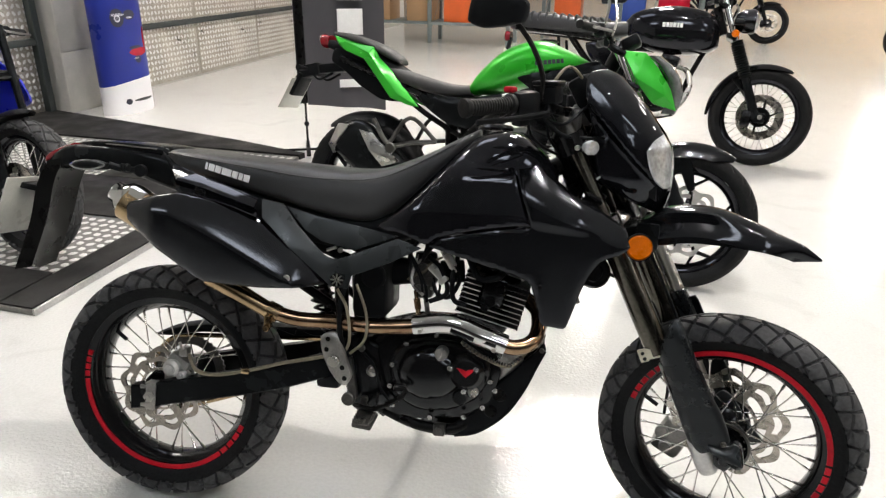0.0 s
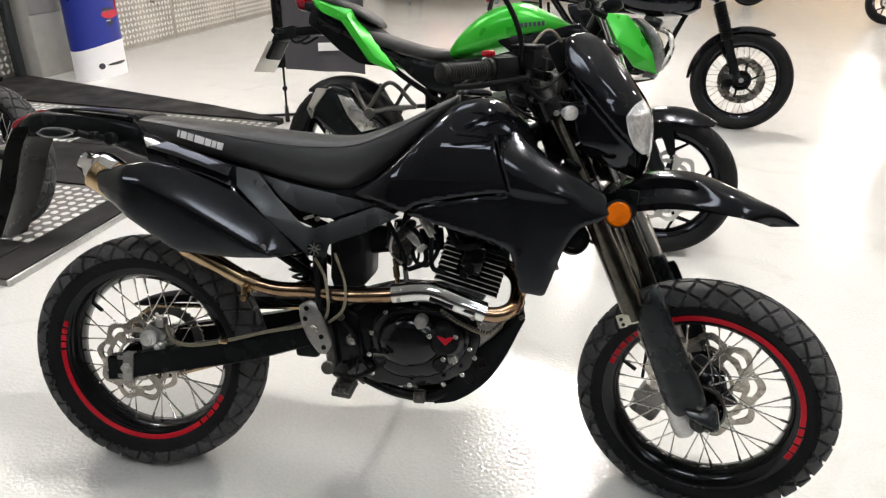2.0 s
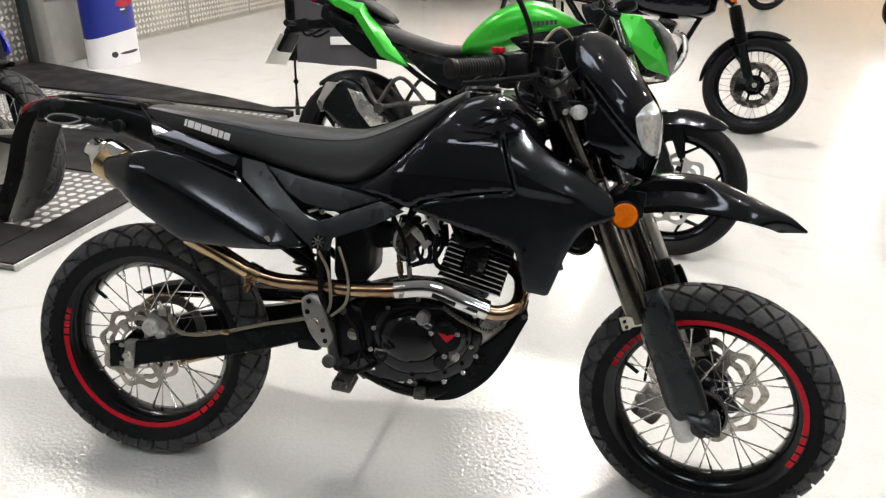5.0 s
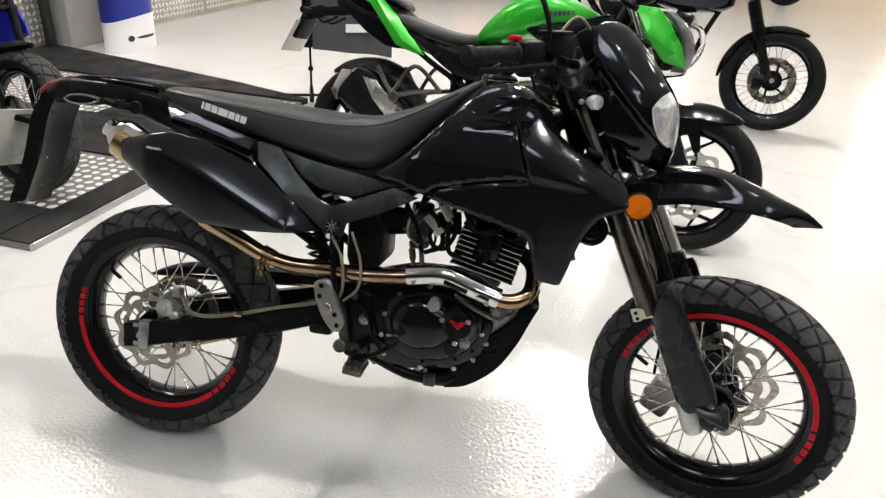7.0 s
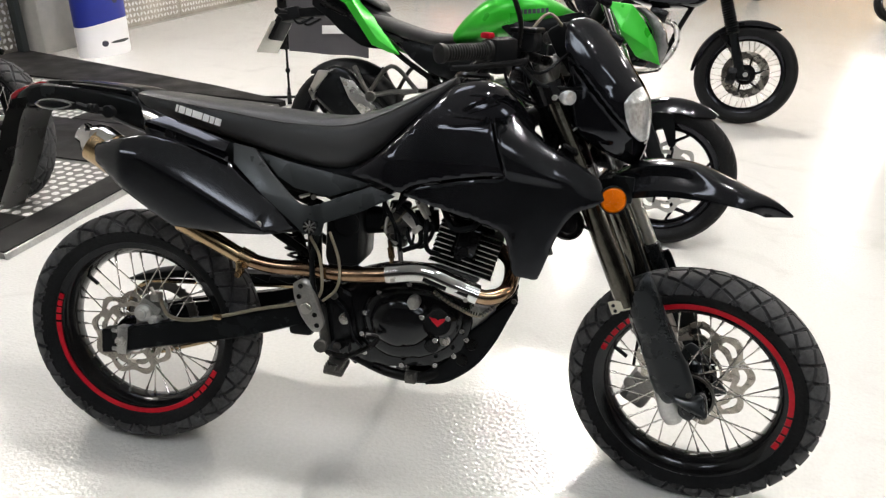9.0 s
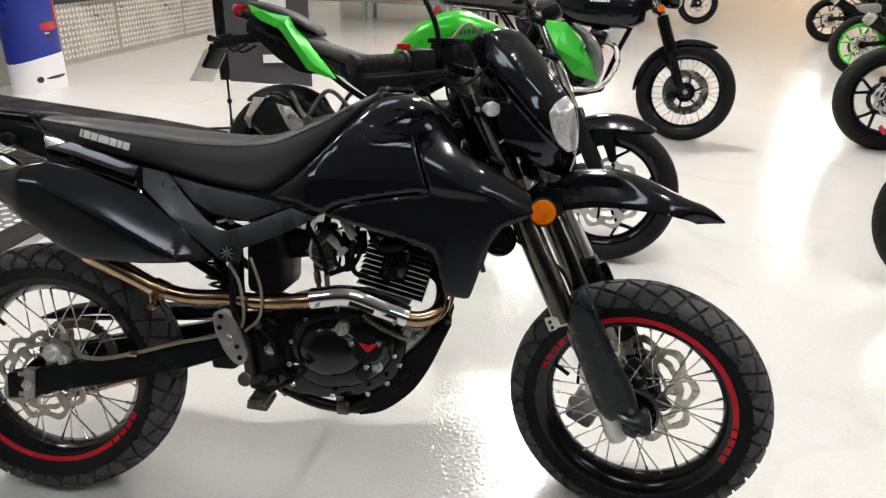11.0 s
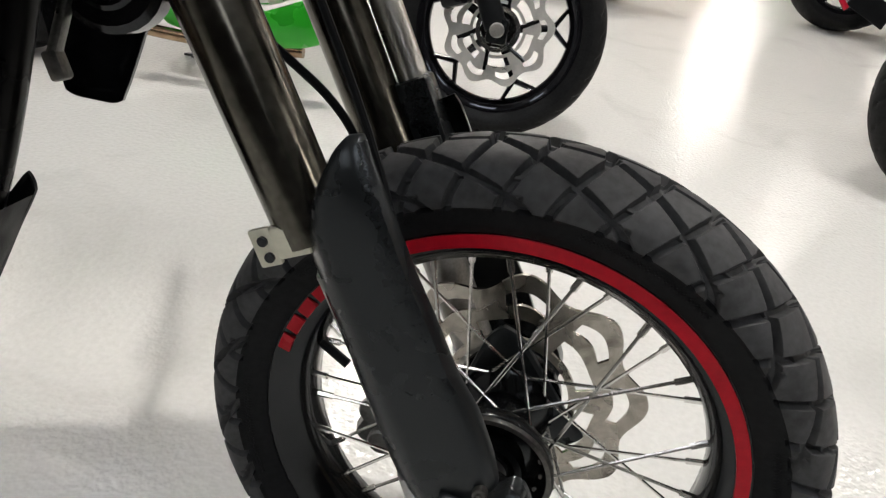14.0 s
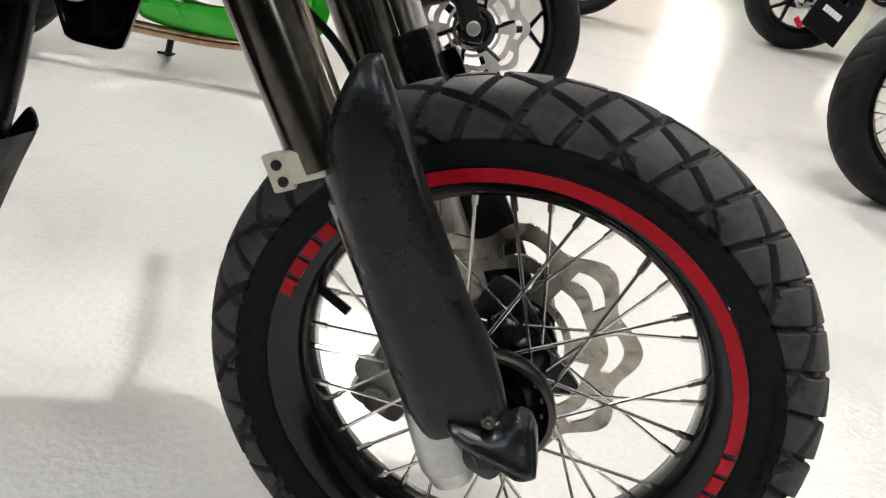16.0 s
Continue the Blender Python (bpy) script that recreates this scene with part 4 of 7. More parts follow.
        P("fork_tube", tube([(1.105, y, 0.770), (top[0], y, top[1])], 0.019, 16), DARKSTEEL, "dark polished upper fork tube", True)
        P("axle_clamp", join(box((1.392, y, 0.296), (0.046, 0.040, 0.058), 0.012, pose(0, 0, 0, 0, 26, 0)), disc((1.392, y - 0.02, 0.2985), 0.014, 0.008, 6)), ENGINE, "", True)
        def guard_y(x, z):
            fold = x - (1.262 + 0.500 * (0.600 - z)) - 0.012
            bend = 0.5 * (fold + math.sqrt(fold * fold + 0.00002))
            return -0.128 + 1.1 * bend + 0.010 * max(0.0, (1.240 + 0.44 * (0.56 - z) - x) / 0.02) ** 1.5 + 0.012 * max(0.0, (z - 0.57) / 0.04) ** 2
        guard = panel([(1.249, 0.599), (1.256, 0.609), (1.266, 0.611), (1.272, 0.603), (1.284, 0.583), (1.296, 0.560), (1.314, 0.522), (1.330, 0.492), (1.356, 0.441), (1.374, 0.412), (1.391, 0.376), (1.400, 0.350), (1.392, 0.336), (1.366, 0.318), (1.346, 0.306), (1.330, 0.306), (1.314, 0.318), (1.301, 0.340),
                       (1.284, 0.382), (1.262, 0.432), (1.243, 0.476), (1.229, 0.508), (1.225, 0.528), (1.234, 0.550), (1.241, 0.576)],
                      guard_y, 0.005, 0.006, 0.012, 0.006, tight=0.6)
        if s > 0:
            guard = panel([(1.236, 0.571), (1.254, 0.580), (1.276, 0.592), (1.284, 0.583), (1.296, 0.560), (1.314, 0.522), (1.330, 0.492), (1.356, 0.441), (1.374, 0.412), (1.391, 0.376), (1.400, 0.350), (1.392, 0.336), (1.366, 0.318), (1.346, 0.306), (1.330, 0.306), (1.314, 0.318), (1.301, 0.340),
                           (1.284, 0.382), (1.262, 0.432), (1.243, 0.476), (1.229, 0.508), (1.225, 0.528)], guard_y, 0.005, 0.006, 0.008, 0.006, tight=0.8)
            P("guard_collar", moved(box((0, 0, 0), (0.050, 0.034, 0.085), 0.005), pose(1.247, 0.112, 0.562, 0, -26, 0)), GUARD, "black square guard collar", True)
            P("damper_rod", tube([(1.238, 0.118, 0.592), (1.132, 0.118, 0.806)], 0.0155, 16), STEEL, "bright steel rod", True)
        P("fork_guard", guard if s < 0 else mirrored(guard), GUARD, "matt black plastic fork guard", True)
        def foot_y(x, z):
            return -0.130 - 0.012 * math.exp(-((z - 0.322 + 0.30 * (x - 1.39)) / 0.012) ** 2)
        lug = panel([(1.356, 0.336), (1.376, 0.334), (1.398, 0.336), (1.410, 0.346), (1.420, 0.344), (1.428, 0.330), (1.434, 0.304), (1.428, 0.290), (1.416, 0.288), (1.402, 0.297), (1.384, 0.307), (1.364, 0.318)], foot_y, 0.022, 0.007, 0.010, 0.005)
        P("guard_foot", lug if s < 0 else mirrored(lug), GUARD, "scuffed black moulded guard foot", True)
        screw = join(disc((1.388, -0.133, 0.346), 0.0062, 0.008, 12), disc((1.388, -0.141, 0.346), 0.003, 0.002, 6))
        P("guard_screw", screw if s < 0 else mirrored(screw), DULL, "", True)
        br = join(box((1.216, -0.118, 0.523), (0.034, 0.014, 0.026), 0.003, pose(0, 0, 0, 0, -24, 0)), box((1.1985, -0.1225, 0.5145), (0.019, 0.006, 0.031), 0.002, pose(0, 0, 0, 0, -24, 0)))
        P("guard_bracket", br if s < 0 else mirrored(br), CREAM, "cream plastic guard bracket", True)
        bolts = join(disc((1.1975, -0.1255, 0.5205), 0.0042, 0.003, 10), disc((1.2035, -0.1255, 0.5085), 0.0042, 0.003, 10))
        P("bracket_bolt", bolts if s < 0 else mirrored(bolts), ENGINE, "", True)
    for z, x, w in ((0.795, 1.092, 0.145), (0.975, 1.000, 0.14)):
        P("triple_clamp", join(box((x - 0.012, 0, z), (0.075, 2 * w - 0.06, 0.035), 0.010, pose(0, 0, 0, 0, 26, 0)),
                               *[tube([(x + 0.009, s * 0.098, z - 0.020), (x - 0.009, s * 0.098, z + 0.020)], 0.034, 16) for s in (-1, 1)]), ENGINE, "black cast triple clamp", True)
    P("fork_bolt", pieces(*[join(box((1.058, y, 0.858), (0.036, 0.050, 0.024), 0.006, pose(0, 0, 0, 0, 26, 0)), disc((1.078, y - 0.024, 0.856), 0.006, 0.006, 6)) for y in (-0.098, 0.098)]), ENGINE, "fork clamp with pinch bolt", True)
    P("slider_foot", pieces(*[join(tube([(1.335, s * 0.099, 0.326), (1.358, s * 0.099, 0.266)], 0.0265, 18), tube([(1.356, s * 0.099, 0.270), (1.364, s * 0.099, 0.249)], (0.0265, 0.020), 18)) for s in (-1, 1)]), NOSING, "pale grey fork foot", True)
    P("fork_cap", pieces(*[join(tube([(0.992, y, 0.990), (0.974, y, 1.026)], 0.021, 16), tube([(0.974, y, 1.026), (0.970, y, 1.034)], 0.011, 6)) for y in (-0.098, 0.098)]), DULL, "alloy fork cap", True)
    P("clamp_bolt", pieces(*[disc((1.022, y, 0.972), 0.006, 0.010, 6) for y in (-0.128, 0.138)]), STEEL, "", True)
    P("control_cable", pieces(*[tube([(0.945, -0.19 + 0.03 * k, 1.052 - 0.004 * k), (0.985, -0.14 + 0.03 * k, 1.000 - 0.012 * k), (1.035, -0.105 + 0.03 * k, 0.990 - 0.01 * k), (1.075, -0.07 + 0.03 * k, 0.985 - 0.02 * k), (1.095, -0.03, 0.94)], 0.0042, 8) for k in range(4)]), PLASTIC, "", True)
    P("brake_light_switch", box((0.962, -0.205, 1.046), (0.030, 0.014, 0.014), 0.003), PLASTIC, "", True)
    P("steering_stem", tube([(1.085, 0, 0.77), (0.975, 0, 1.0)], 0.024, 14), FRAME, "", True)
    # brake hose and caliper on the far fork leg
    P("brake_hose", tube([(1.06, 0.05, 0.85), (1.050, -0.02, 0.760), (1.082, -0.01, 0.665), (1.118, 0.02, 0.640), (1.156, 0.02, 0.617), (1.184, 0.03, 0.590), (1.200, 0.055, 0.550), (1.222, 0.088, 0.47), (1.238, 0.09, 0.38), (1.236, 0.09, 0.27)], 0.0042, 8), PLASTIC, "", True)
    P("front_caliper", join(box((1.262, 0.085, 0.215), (0.075, 0.055, 0.10), 0.014, pose(0, 0, 0, 0, 24, 0)), disc((1.238, 0.058, 0.235), 0.017, 0.01, 16), disc((1.250, 0.058, 0.195), 0.017, 0.01, 16), box((1.305, 0.09, 0.235), (0.07, 0.02, 0.03), 0.006)), ALLOY, "cast brake caliper", True)

    # high front mudguard
    st = [(1.150, 0.800, 0.752, 0.052), (1.200, 0.830, 0.760, 0.060), (1.260, 0.840, 0.774, 0.066), (1.320, 0.837, 0.777, 0.066), (1.380, 0.820, 0.774, 0.061), (1.440, 0.796, 0.766, 0.050), (1.490, 0.778, 0.757, 0.032), (1.528, 0.752, 0.746, 0.012)]
    rings = []
    aft = [(0, 0.03), (0.20, 0.02), (0.38, -0.01), (0.50, -0.05), (0.545, -0.10), (0.555, -0.17), (0.56, -0.26), (0.565, -0.36), (0.575, -0.44), (0.60, -0.46), (0.70, -0.54), (0.80, -0.63), (0.90, -0.73), (0.98, -0.83), (1.0, -1.0)]
    fore = [(0, 0.03), (0.16, 0.01), (0.30, -0.03), (0.43, -0.09), (0.53, -0.15), (0.61, -0.22), (0.68, -0.30), (0.74, -0.38), (0.79, -0.47), (0.84, -0.56), (0.88, -0.65), (0.92, -0.74), (0.955, -0.83), (0.98, -0.92), (1.0, -1.0)]
    sec = [(p[0], p[1], p[2], k[0]) for p, k in zip(curve([(x, zt, zb) for x, zt, zb, w in st], 6), curve([(w, 0, 0) for x, zt, zb, w in st], 6))]
    for lift in (0.0, 0.004):
        for x, zt, zb, w in (sec if lift == 0 else sec[::-1]):
            f = min(1.0, max(0.0, (x - 1.29) / 0.085))
            f = f * f * (3 - 2 * f)
            half = [(a[0] + (b[0] - a[0]) * f, a[1] + (b[1] - a[1]) * f) for a, b in zip(aft, fore)]
            rings.append([(x - 0.05 * abs(u) ** 2 * max(0.0, (x - 1.42) / 0.1), u * (w - lift * 0.7), zt + v * (zt - zb) - lift) for u, v in [(-u, v) for u, v in half[:0:-1]] + half])
    P("front_mudguard", skin(rings, closed=False), MOULD, "glossy black beaked front mudguard", True, 24)
    P("mudguard_mount", join(box((1.145, 0, 0.775), (0.09, 0.10, 0.035), 0.010, pose(0, 0, 0, 0, -12, 0)), box((1.175, -0.062, 0.775), (0.05, 0.010, 0.06), 0.004), box((1.175, 0.062, 0.775), (0.05, 0.010, 0.06), 0.004)), SATIN, "", True)

    # headlamp mask: a shell round the lamp, its cheeks stepped in under a slanting fold
    front = [(0.815, 1.186), (0.845, 1.202), (0.882, 1.209), (0.930, 1.208), (0.971, 1.200), (1.000, 1.183), (1.047, 1.146), (1.088, 1.110), (1.122, 1.074), (1.134, 1.045), (1.140, 1.020)]
    def mask_y(x, z):
        for (z0, x0), (z1, x1) in zip(front, front[1:]):
            if z <= z1 or z1 == front[-1][0]:
                nose = x0 + (x1 - x0) * (z - z0) / (z1 - z0)
                break
        u = min(1.0, max(0.0, (nose - x) / 0.105))
        wide = 0.100 - 0.030 * max(0.0, (z - 1.03) / 0.10) ** 1.5 - 0.040 * max(0.0, (0.90 - z) / 0.09) ** 1.4
        fold = z - (1.061 - 1.09 * (x - 1.028))
        cheek = 0.020 / (1 + math.exp(max(-40.0, min(40.0, fold / 0.0030))))
        ridge = z - (1.105 - 0.98 * (x - 1.040))
        return -wide * (1 - (1 - u) ** 2.3) ** 0.6 + cheek - 0.0035 * math.exp(-(ridge / 0.013) ** 2) * min(1.0, max(0.0, (z - 0.93) / 0.05))
    half = panel([(1.018, 1.112), (1.024, 1.130), (1.045, 1.133), (1.074, 1.121), (1.110, 1.087), (1.146, 1.046), (1.182, 0.998), (1.199, 0.971), (1.207, 0.930), (1.208, 0.882), (1.201, 0.845), (1.184, 0.818), (1.140, 0.845), (1.095, 0.872), (1.056, 0.903), (1.046, 0.950), (1.044, 0.990), (1.028, 1.050), (1.022, 1.080)],
                 mask_y, 0.004, 0.0, 0.01, 0.006, tight=0.5)
    P("headlamp_mask", join(half, mirrored(half)), PANEL, "glossy black headlamp mask", True, 45)
    P("lamp_housing", body([(1.062, 1.060, 0.900, 0.070), (1.10, 1.040, 0.885, 0.074), (1.150, 0.985, 0.850, 0.066), (1.182, 0.945, 0.845, 0.050)], 18, 3.0), PLASTIC, "black lamp housing behind the mask", True)
    lens = panel([(1.160, 0.966), (1.171, 0.988), (1.182, 0.997), (1.191, 0.985), (1.199, 0.971), (1.2075, 0.930), (1.2085, 0.884), (1.196, 0.881), (1.182, 0.898), (1.168, 0.932)], lambda x, z: mask_y(x, z) - 0.004, 0.006, 0.002, 0.01, 0.007, tight=0.7)
    P("headlamp_lens", join(lens, mirrored(lens)), LENS_CLEAR, "clear faceted headlamp lens", True)
    # handlebar and controls
    P("handlebar", tube([(0.855, -0.365, 1.066), (0.935, -0.22, 1.070), (0.975, -0.10, 1.045), (0.985, 0, 1.035), (0.975, 0.10, 1.045), (0.935, 0.22, 1.070), (0.855, 0.365, 1.066)], 0.011, 12), FRAME, "", True)
    P("bar_clamp", pieces(*[box((0.982, y, 1.025), (0.045, 0.03, 0.05), 0.008) for y in (-0.05, 0.05)]), ALLOY, "", True)
    for s in (-1, 1):
        grip = [(0.0, 0.0), (0.012, 0.0), (0.019, 0.003), (0.019, 0.012), (0.0165, 0.016)]
        y = 0.016
        while y < 0.108:
            grip += [(0.0168, y), (0.0155, y + 0.0015), (0.0155, y + 0.0035), (0.0168, y + 0.005)]
            y += 0.0065
        grip += [(0.0168, 0.115), (0.021, 0.118), (0.021, 0.126), (0.0, 0.128)]
        d = Vector((0.935 - 0.855, 0.145, 0.004)).normalized()
        turn = Vector((0, 1, 0)).rotation_difference(Vector((d.x, d.y, d.z))).to_matrix().to_4x4()
        g = moved(lathe(grip, 20), Matrix.Translation((0.853, -0.369, 1.066)) @ turn)
        P("handlebar_grip", g if s < 0 else mirrored(g), GRIP, "ribbed black rubber grip", True)
        sw = join(box((0.928, -0.226, 1.068), (0.044, 0.062, 0.052), 0.010, turn), box((0.915, -0.205, 1.040), (0.03, 0.03, 0.04), 0.006, turn))
        P("switch_block", sw if s < 0 else mirrored(sw), PLASTIC, "black switch block", True)
        lever = tube([(0.965, -0.185, 1.060), (0.975, -0.215, 1.050), (0.935, -0.315, 1.045), (0.890, -0.385, 1.043)], (0.008, 0.006), 8, flat=0.7)
        P("brake_lever" if s < 0 else "clutch_lever", lever if s < 0 else mirrored(lever), PLASTIC, "", True)
    P("kill_switch", box((0.905, -0.245, 1.097), (0.024, 0.020, 0.012), 0.004, pose(0, 0, 0, 0, 0, -20)), RED, "red engine stop switch", True)
    P("brake_reservoir", join(box((0.962, -0.165, 1.085), (0.050, 0.060, 0.040), 0.008), box((0.962, -0.165, 1.108), (0.056, 0.066, 0.010), 0.003), tube([(0.955, -0.19, 1.065), (0.955, -0.13, 1.065)], 0.014, 10)), PLASTIC, "brake fluid reservoir", True)
    for s in (-1,):
        arm = tube([(0.957, -0.205, 1.075), (0.960, -0.208, 1.125), (0.940, -0.225, 1.185), (0.905, -0.250, 1.240)], 0.0055, 8)
        head = panel([(0.815, 1.232), (0.830, 1.285), (0.900, 1.292), (0.938, 1.262), (0.928, 1.226), (0.850, 1.216)], -0.262, 0.022, 0.014, 0.03, 0.014)
        glass = panel([(0.826, 1.238), (0.838, 1.276), (0.896, 1.282), (0.926, 1.258), (0.918, 1.234), (0.853, 1.226)], -0.2375, 0.002, 0.0, 0.01, 0.02)
        P("mirror_stem", arm if s < 0 else mirrored(arm), FRAME, "", True)
        hd = P("mirror_head", head if s < 0 else mirrored(head), PLASTIC, "black plastic mirror housing", True)
        part("mirror_glass", glass if s < 0 else mirrored(glass), CHROME, hd, "mirror glass")
    P("instrument_panel", join(box((1.005, 0, 1.085), (0.05, 0.12, 0.07), 0.012, pose(0, 0, 0, 0, -30, 0)), tube([(1.0, -0.03, 1.06), (1.03, -0.03, 1.02)], 0.01, 8)), PLASTIC, "", True)
    for k, pts in enumerate(([(0.962, -0.165, 1.07), (0.955, -0.12, 0.985), (1.01, -0.08, 0.93), (1.06, -0.02, 0.90)], [(0.93, -0.22, 1.05), (0.93, -0.16, 0.99), (0.96, -0.09, 0.95), (0.99, 0.0, 0.93)],
                             [(0.935, -0.20, 1.055), (0.985, -0.13, 1.02), (1.03, -0.06, 1.06), (1.05, 0, 1.03)], [(0.93, 0.22, 1.05), (0.97, 0.12, 1.0), (1.0, 0.05, 0.94), (0.95, 0.03, 0.90)],
                             [(0.955, -0.15, 1.095), (0.985, -0.10, 1.14), (1.01, -0.04, 1.10), (1.03, 0.0, 1.05)])):
        P("control_cable", tube(pts, 0.0034, 8), HOSE if k == 4 else PLASTIC, "", True)
    for k in range(9):
        a = 0.7 * k
        P("wiring", tube([(1.035 + 0.012 * math.sin(a), -0.055 + 0.012 * k, 1.02 - 0.01 * math.cos(a)), (1.020 + 0.01 * math.cos(a), -0.075 + 0.014 * k, 0.955), (1.055 + 0.014 * math.sin(2 * a), -0.06 + 0.012 * k, 0.90), (1.085, -0.04 + 0.01 * k, 0.865)], 0.0035, 6), PLASTIC, "", True)
    P("connector", pieces(*[box((1.045 + 0.012 * k, -0.082, 0.905 - 0.022 * k), (0.022, 0.014, 0.014), 0.003, pose(0, 0, 0, 0, 30, 0)) for k in range(3)]), PLASTIC, "black wiring connectors", True)
    P("cable_guide", tube([(1.02, -0.075, 0.905), (1.045, -0.095, 0.890), (1.065, -0.085, 0.905)], 0.0022, 6), STEEL, "", True)
    for s in (-1, 1):
        stalk = tube([(1.035, -0.06, 0.972), (1.040, -0.115, 0.975)], 0.007, 8)
        P("indicator_stalk", stalk if s < 0 else mirrored(stalk), PLASTIC, "", True)
        lamp = moved(lathe([(0.0, 0.018), (0.012, 0.014), (0.020, 0.004), (0.024, -0.010), (0.020, -0.018), (0.0, -0.020)], 20), Matrix.Translation((1.045, -0.130, 0.974)) @ pose(0, 0, 0, 0, 0, 65) @ Matrix.Diagonal((0.85, 0.85, 0.7, 1)))
        P("front_indicator", lamp if s < 0 else mirrored(lamp), LENS_CLEAR, "small clear indicator lamp", True)

    # frame
    P("main_frame", join(tube([(0.985, 0, 0.93), (0.86, 0, 0.86), (0.68, 0, 0.76), (0.52, 0, 0.66)], 0.022, 10), tube([(1.0, 0, 0.90), (0.97, 0, 0.72), (0.93, 0, 0.52), (0.88, 0, 0.38)], 0.018, 10),
                        both(tube([(0.46, -0.075, 0.66), (0.47, -0.08, 0.50), (0.50, -0.075, 0.38), (0.58, -0.06, 0.30)], 0.017, 10)),
                        both(tube([(0.50, -0.07, 0.66), (0.30, -0.08, 0.74), (0.05, -0.07, 0.84)], 0.013, 8)), both(tube([(0.47, -0.08, 0.54), (0.28, -0.09, 0.66), (0.08, -0.075, 0.80)], 0.011, 8)),
                        tube([(1.005, 0, 0.86), (0.955, 0, 0.985)], 0.032, 14)), FRAME, "black tube frame")
    # swing arm
    arm = [(0.47, -0.085, 0.424), (0.30, -0.105, 0.372), (0.12, -0.115, 0.334), (0.0, -0.115, 0.306), (-0.046, -0.115, 0.298)]
    rings = [[(x + dx * 0, y + dy, z + dz) for dx, dy, dz in ((0, -0.016, -0.026), (0, -0.012, -0.030), (0, 0.016, -0.030), (0, 0.016, 0.030), (0, -0.012, 0.030), (0, -0.016, 0.026))] for x, y, z in curve(arm, 5)]
    P("swing_arm", join(both(skin(rings)), box((0.44, 0, 0.385), (0.06, 0.20, 0.06), 0.012)), SATIN, "black box-section swing arm")
    for s in (-1, 1):
        adj = join(box((0.007, -0.133, 0.306), (0.026, 0.006, 0.062), 0.004, pose(0, 0, 0, 0, 4, 0)), box((0.007, -0.122, 0.338), (0.026, 0.026, 0.005), 0.002), box((0.007, -0.122, 0.274), (0.026, 0.026, 0.005), 0.002), box((-0.012, -0.134, 0.330), (0.014, 0.004, 0.010), 0.002), box((-0.012, -0.134, 0.284), (0.014, 0.004, 0.010), 0.002))
        P("chain_adjuster", adj if s < 0 else mirrored(adj), ALLOY, "cast alloy chain adjuster plate")
        nut = join(disc((0.006, -0.137, 0.307), 0.013, 0.008, 6), disc((0.006, -0.145, 0.307), 0.008, 0.005, 12))
        P("axle_nut", nut if s < 0 else mirrored(nut), STEEL, "bright axle nut")
    P("rear_caliper", join(box((0.064, -0.092, 0.384), (0.060, 0.046, 0.048), 0.012, pose(0, 0, 0, 0, 30, 0)), box((0.036, -0.095, 0.345), (0.022, 0.018, 0.050), 0.006), box((0.090, -0.094, 0.366), (0.022, 0.024, 0.024), 0.005), box((0.078, -0.098, 0.416), (0.024, 0.026, 0.024), 0.006)), ALLOY, "cast alloy rear brake caliper")
    P("caliper_piston", pieces(join(disc((0.056, -0.114, 0.379), 0.021, 0.018, 24, 0.3), disc((0.056, -0.132, 0.379), 0.011, 0.004, 16)), join(disc((0.080, -0.112, 0.361), 0.013, 0.014, 20, 0.3), disc((0.080, -0.126, 0.361), 0.006, 0.004, 6))), NOSING, "bright caliper piston cap")
    P("bleed_nipple", tube([(0.080, -0.110, 0.424), (0.072, -0.113, 0.442)], 0.004, 8), STEEL)
    P("caliper_bolt", pieces(disc((0.036, -0.105, 0.336), 0.007, 0.008, 6), disc((0.094, -0.107, 0.368), 0.006, 0.008, 6)), STEEL)
    P("rear_brake_hose", tube([(0.094, -0.106, 0.412), (0.108, -0.122, 0.398), (0.129, -0.13, 0.380), (0.18, -0.134, 0.378), (0.256, -0.132, 0.395), (0.345, -0.126, 0.421), (0.433, -0.118, 0.441), (0.48, -0.11, 0.46)], 0.0046, 8), HOSE, "braided brass-coloured brake pipe")
    P("hose_clip", box((0.250, -0.133, 0.394), (0.022, 0.015, 0.014), 0.004), GOLD)
    wrap = [(0.100 * math.cos(a), 0.075, AXLE_R + 0.100 * math.sin(a)) for a in (radians(90 + 15 * k) for k in range(13))]
    P("chain", join(tube([(0.50, 0.075, 0.435)] + wrap + [(0.50, 0.075, 0.375)], 0.007, 6, per=2)), GOLD, "brass-tinted drive chain")
    guardc = panel([(-0.09, 0.405), (-0.03, 0.430), (0.06, 0.448), (0.16, 0.448), (0.40, 0.46), (0.40, 0.44), (0.14, 0.425), (0.05, 0.422), (-0.04, 0.405)], 0.055, 0.05, 0.004, 0.01, 0.02)
    P("chain_guard", guardc, PLASTIC, "matt black chain guard")
    P("shock_absorber", join(*[moved(lathe([(0.026, -0.004), (0.034, 0), (0.026, 0.004)], 16), Matrix.Translation((0.44 - 0.022 * i / 3, 0, 0.44 + 0.018 * i)) @ pose(0, 0, 0, 90, 0, 0)) for i in range(11)], tube([(0.45, 0, 0.40), (0.36, 0, 0.70)], 0.014, 10)), FRAME)

    # tank, seat, panels
    P("fuel_tank", body([(0.56, 0.80, 0.74, 0.06), (0.66, 0.885, 0.72, 0.105), (0.76, 0.968, 0.70, 0.128), (0.84, 0.984, 0.72, 0.128), (0.90, 0.955, 0.76, 0.115), (0.95, 0.900, 0.80, 0.08)], 28, 3.0), GLOSS, "glossy black fuel tank", sharp=60)
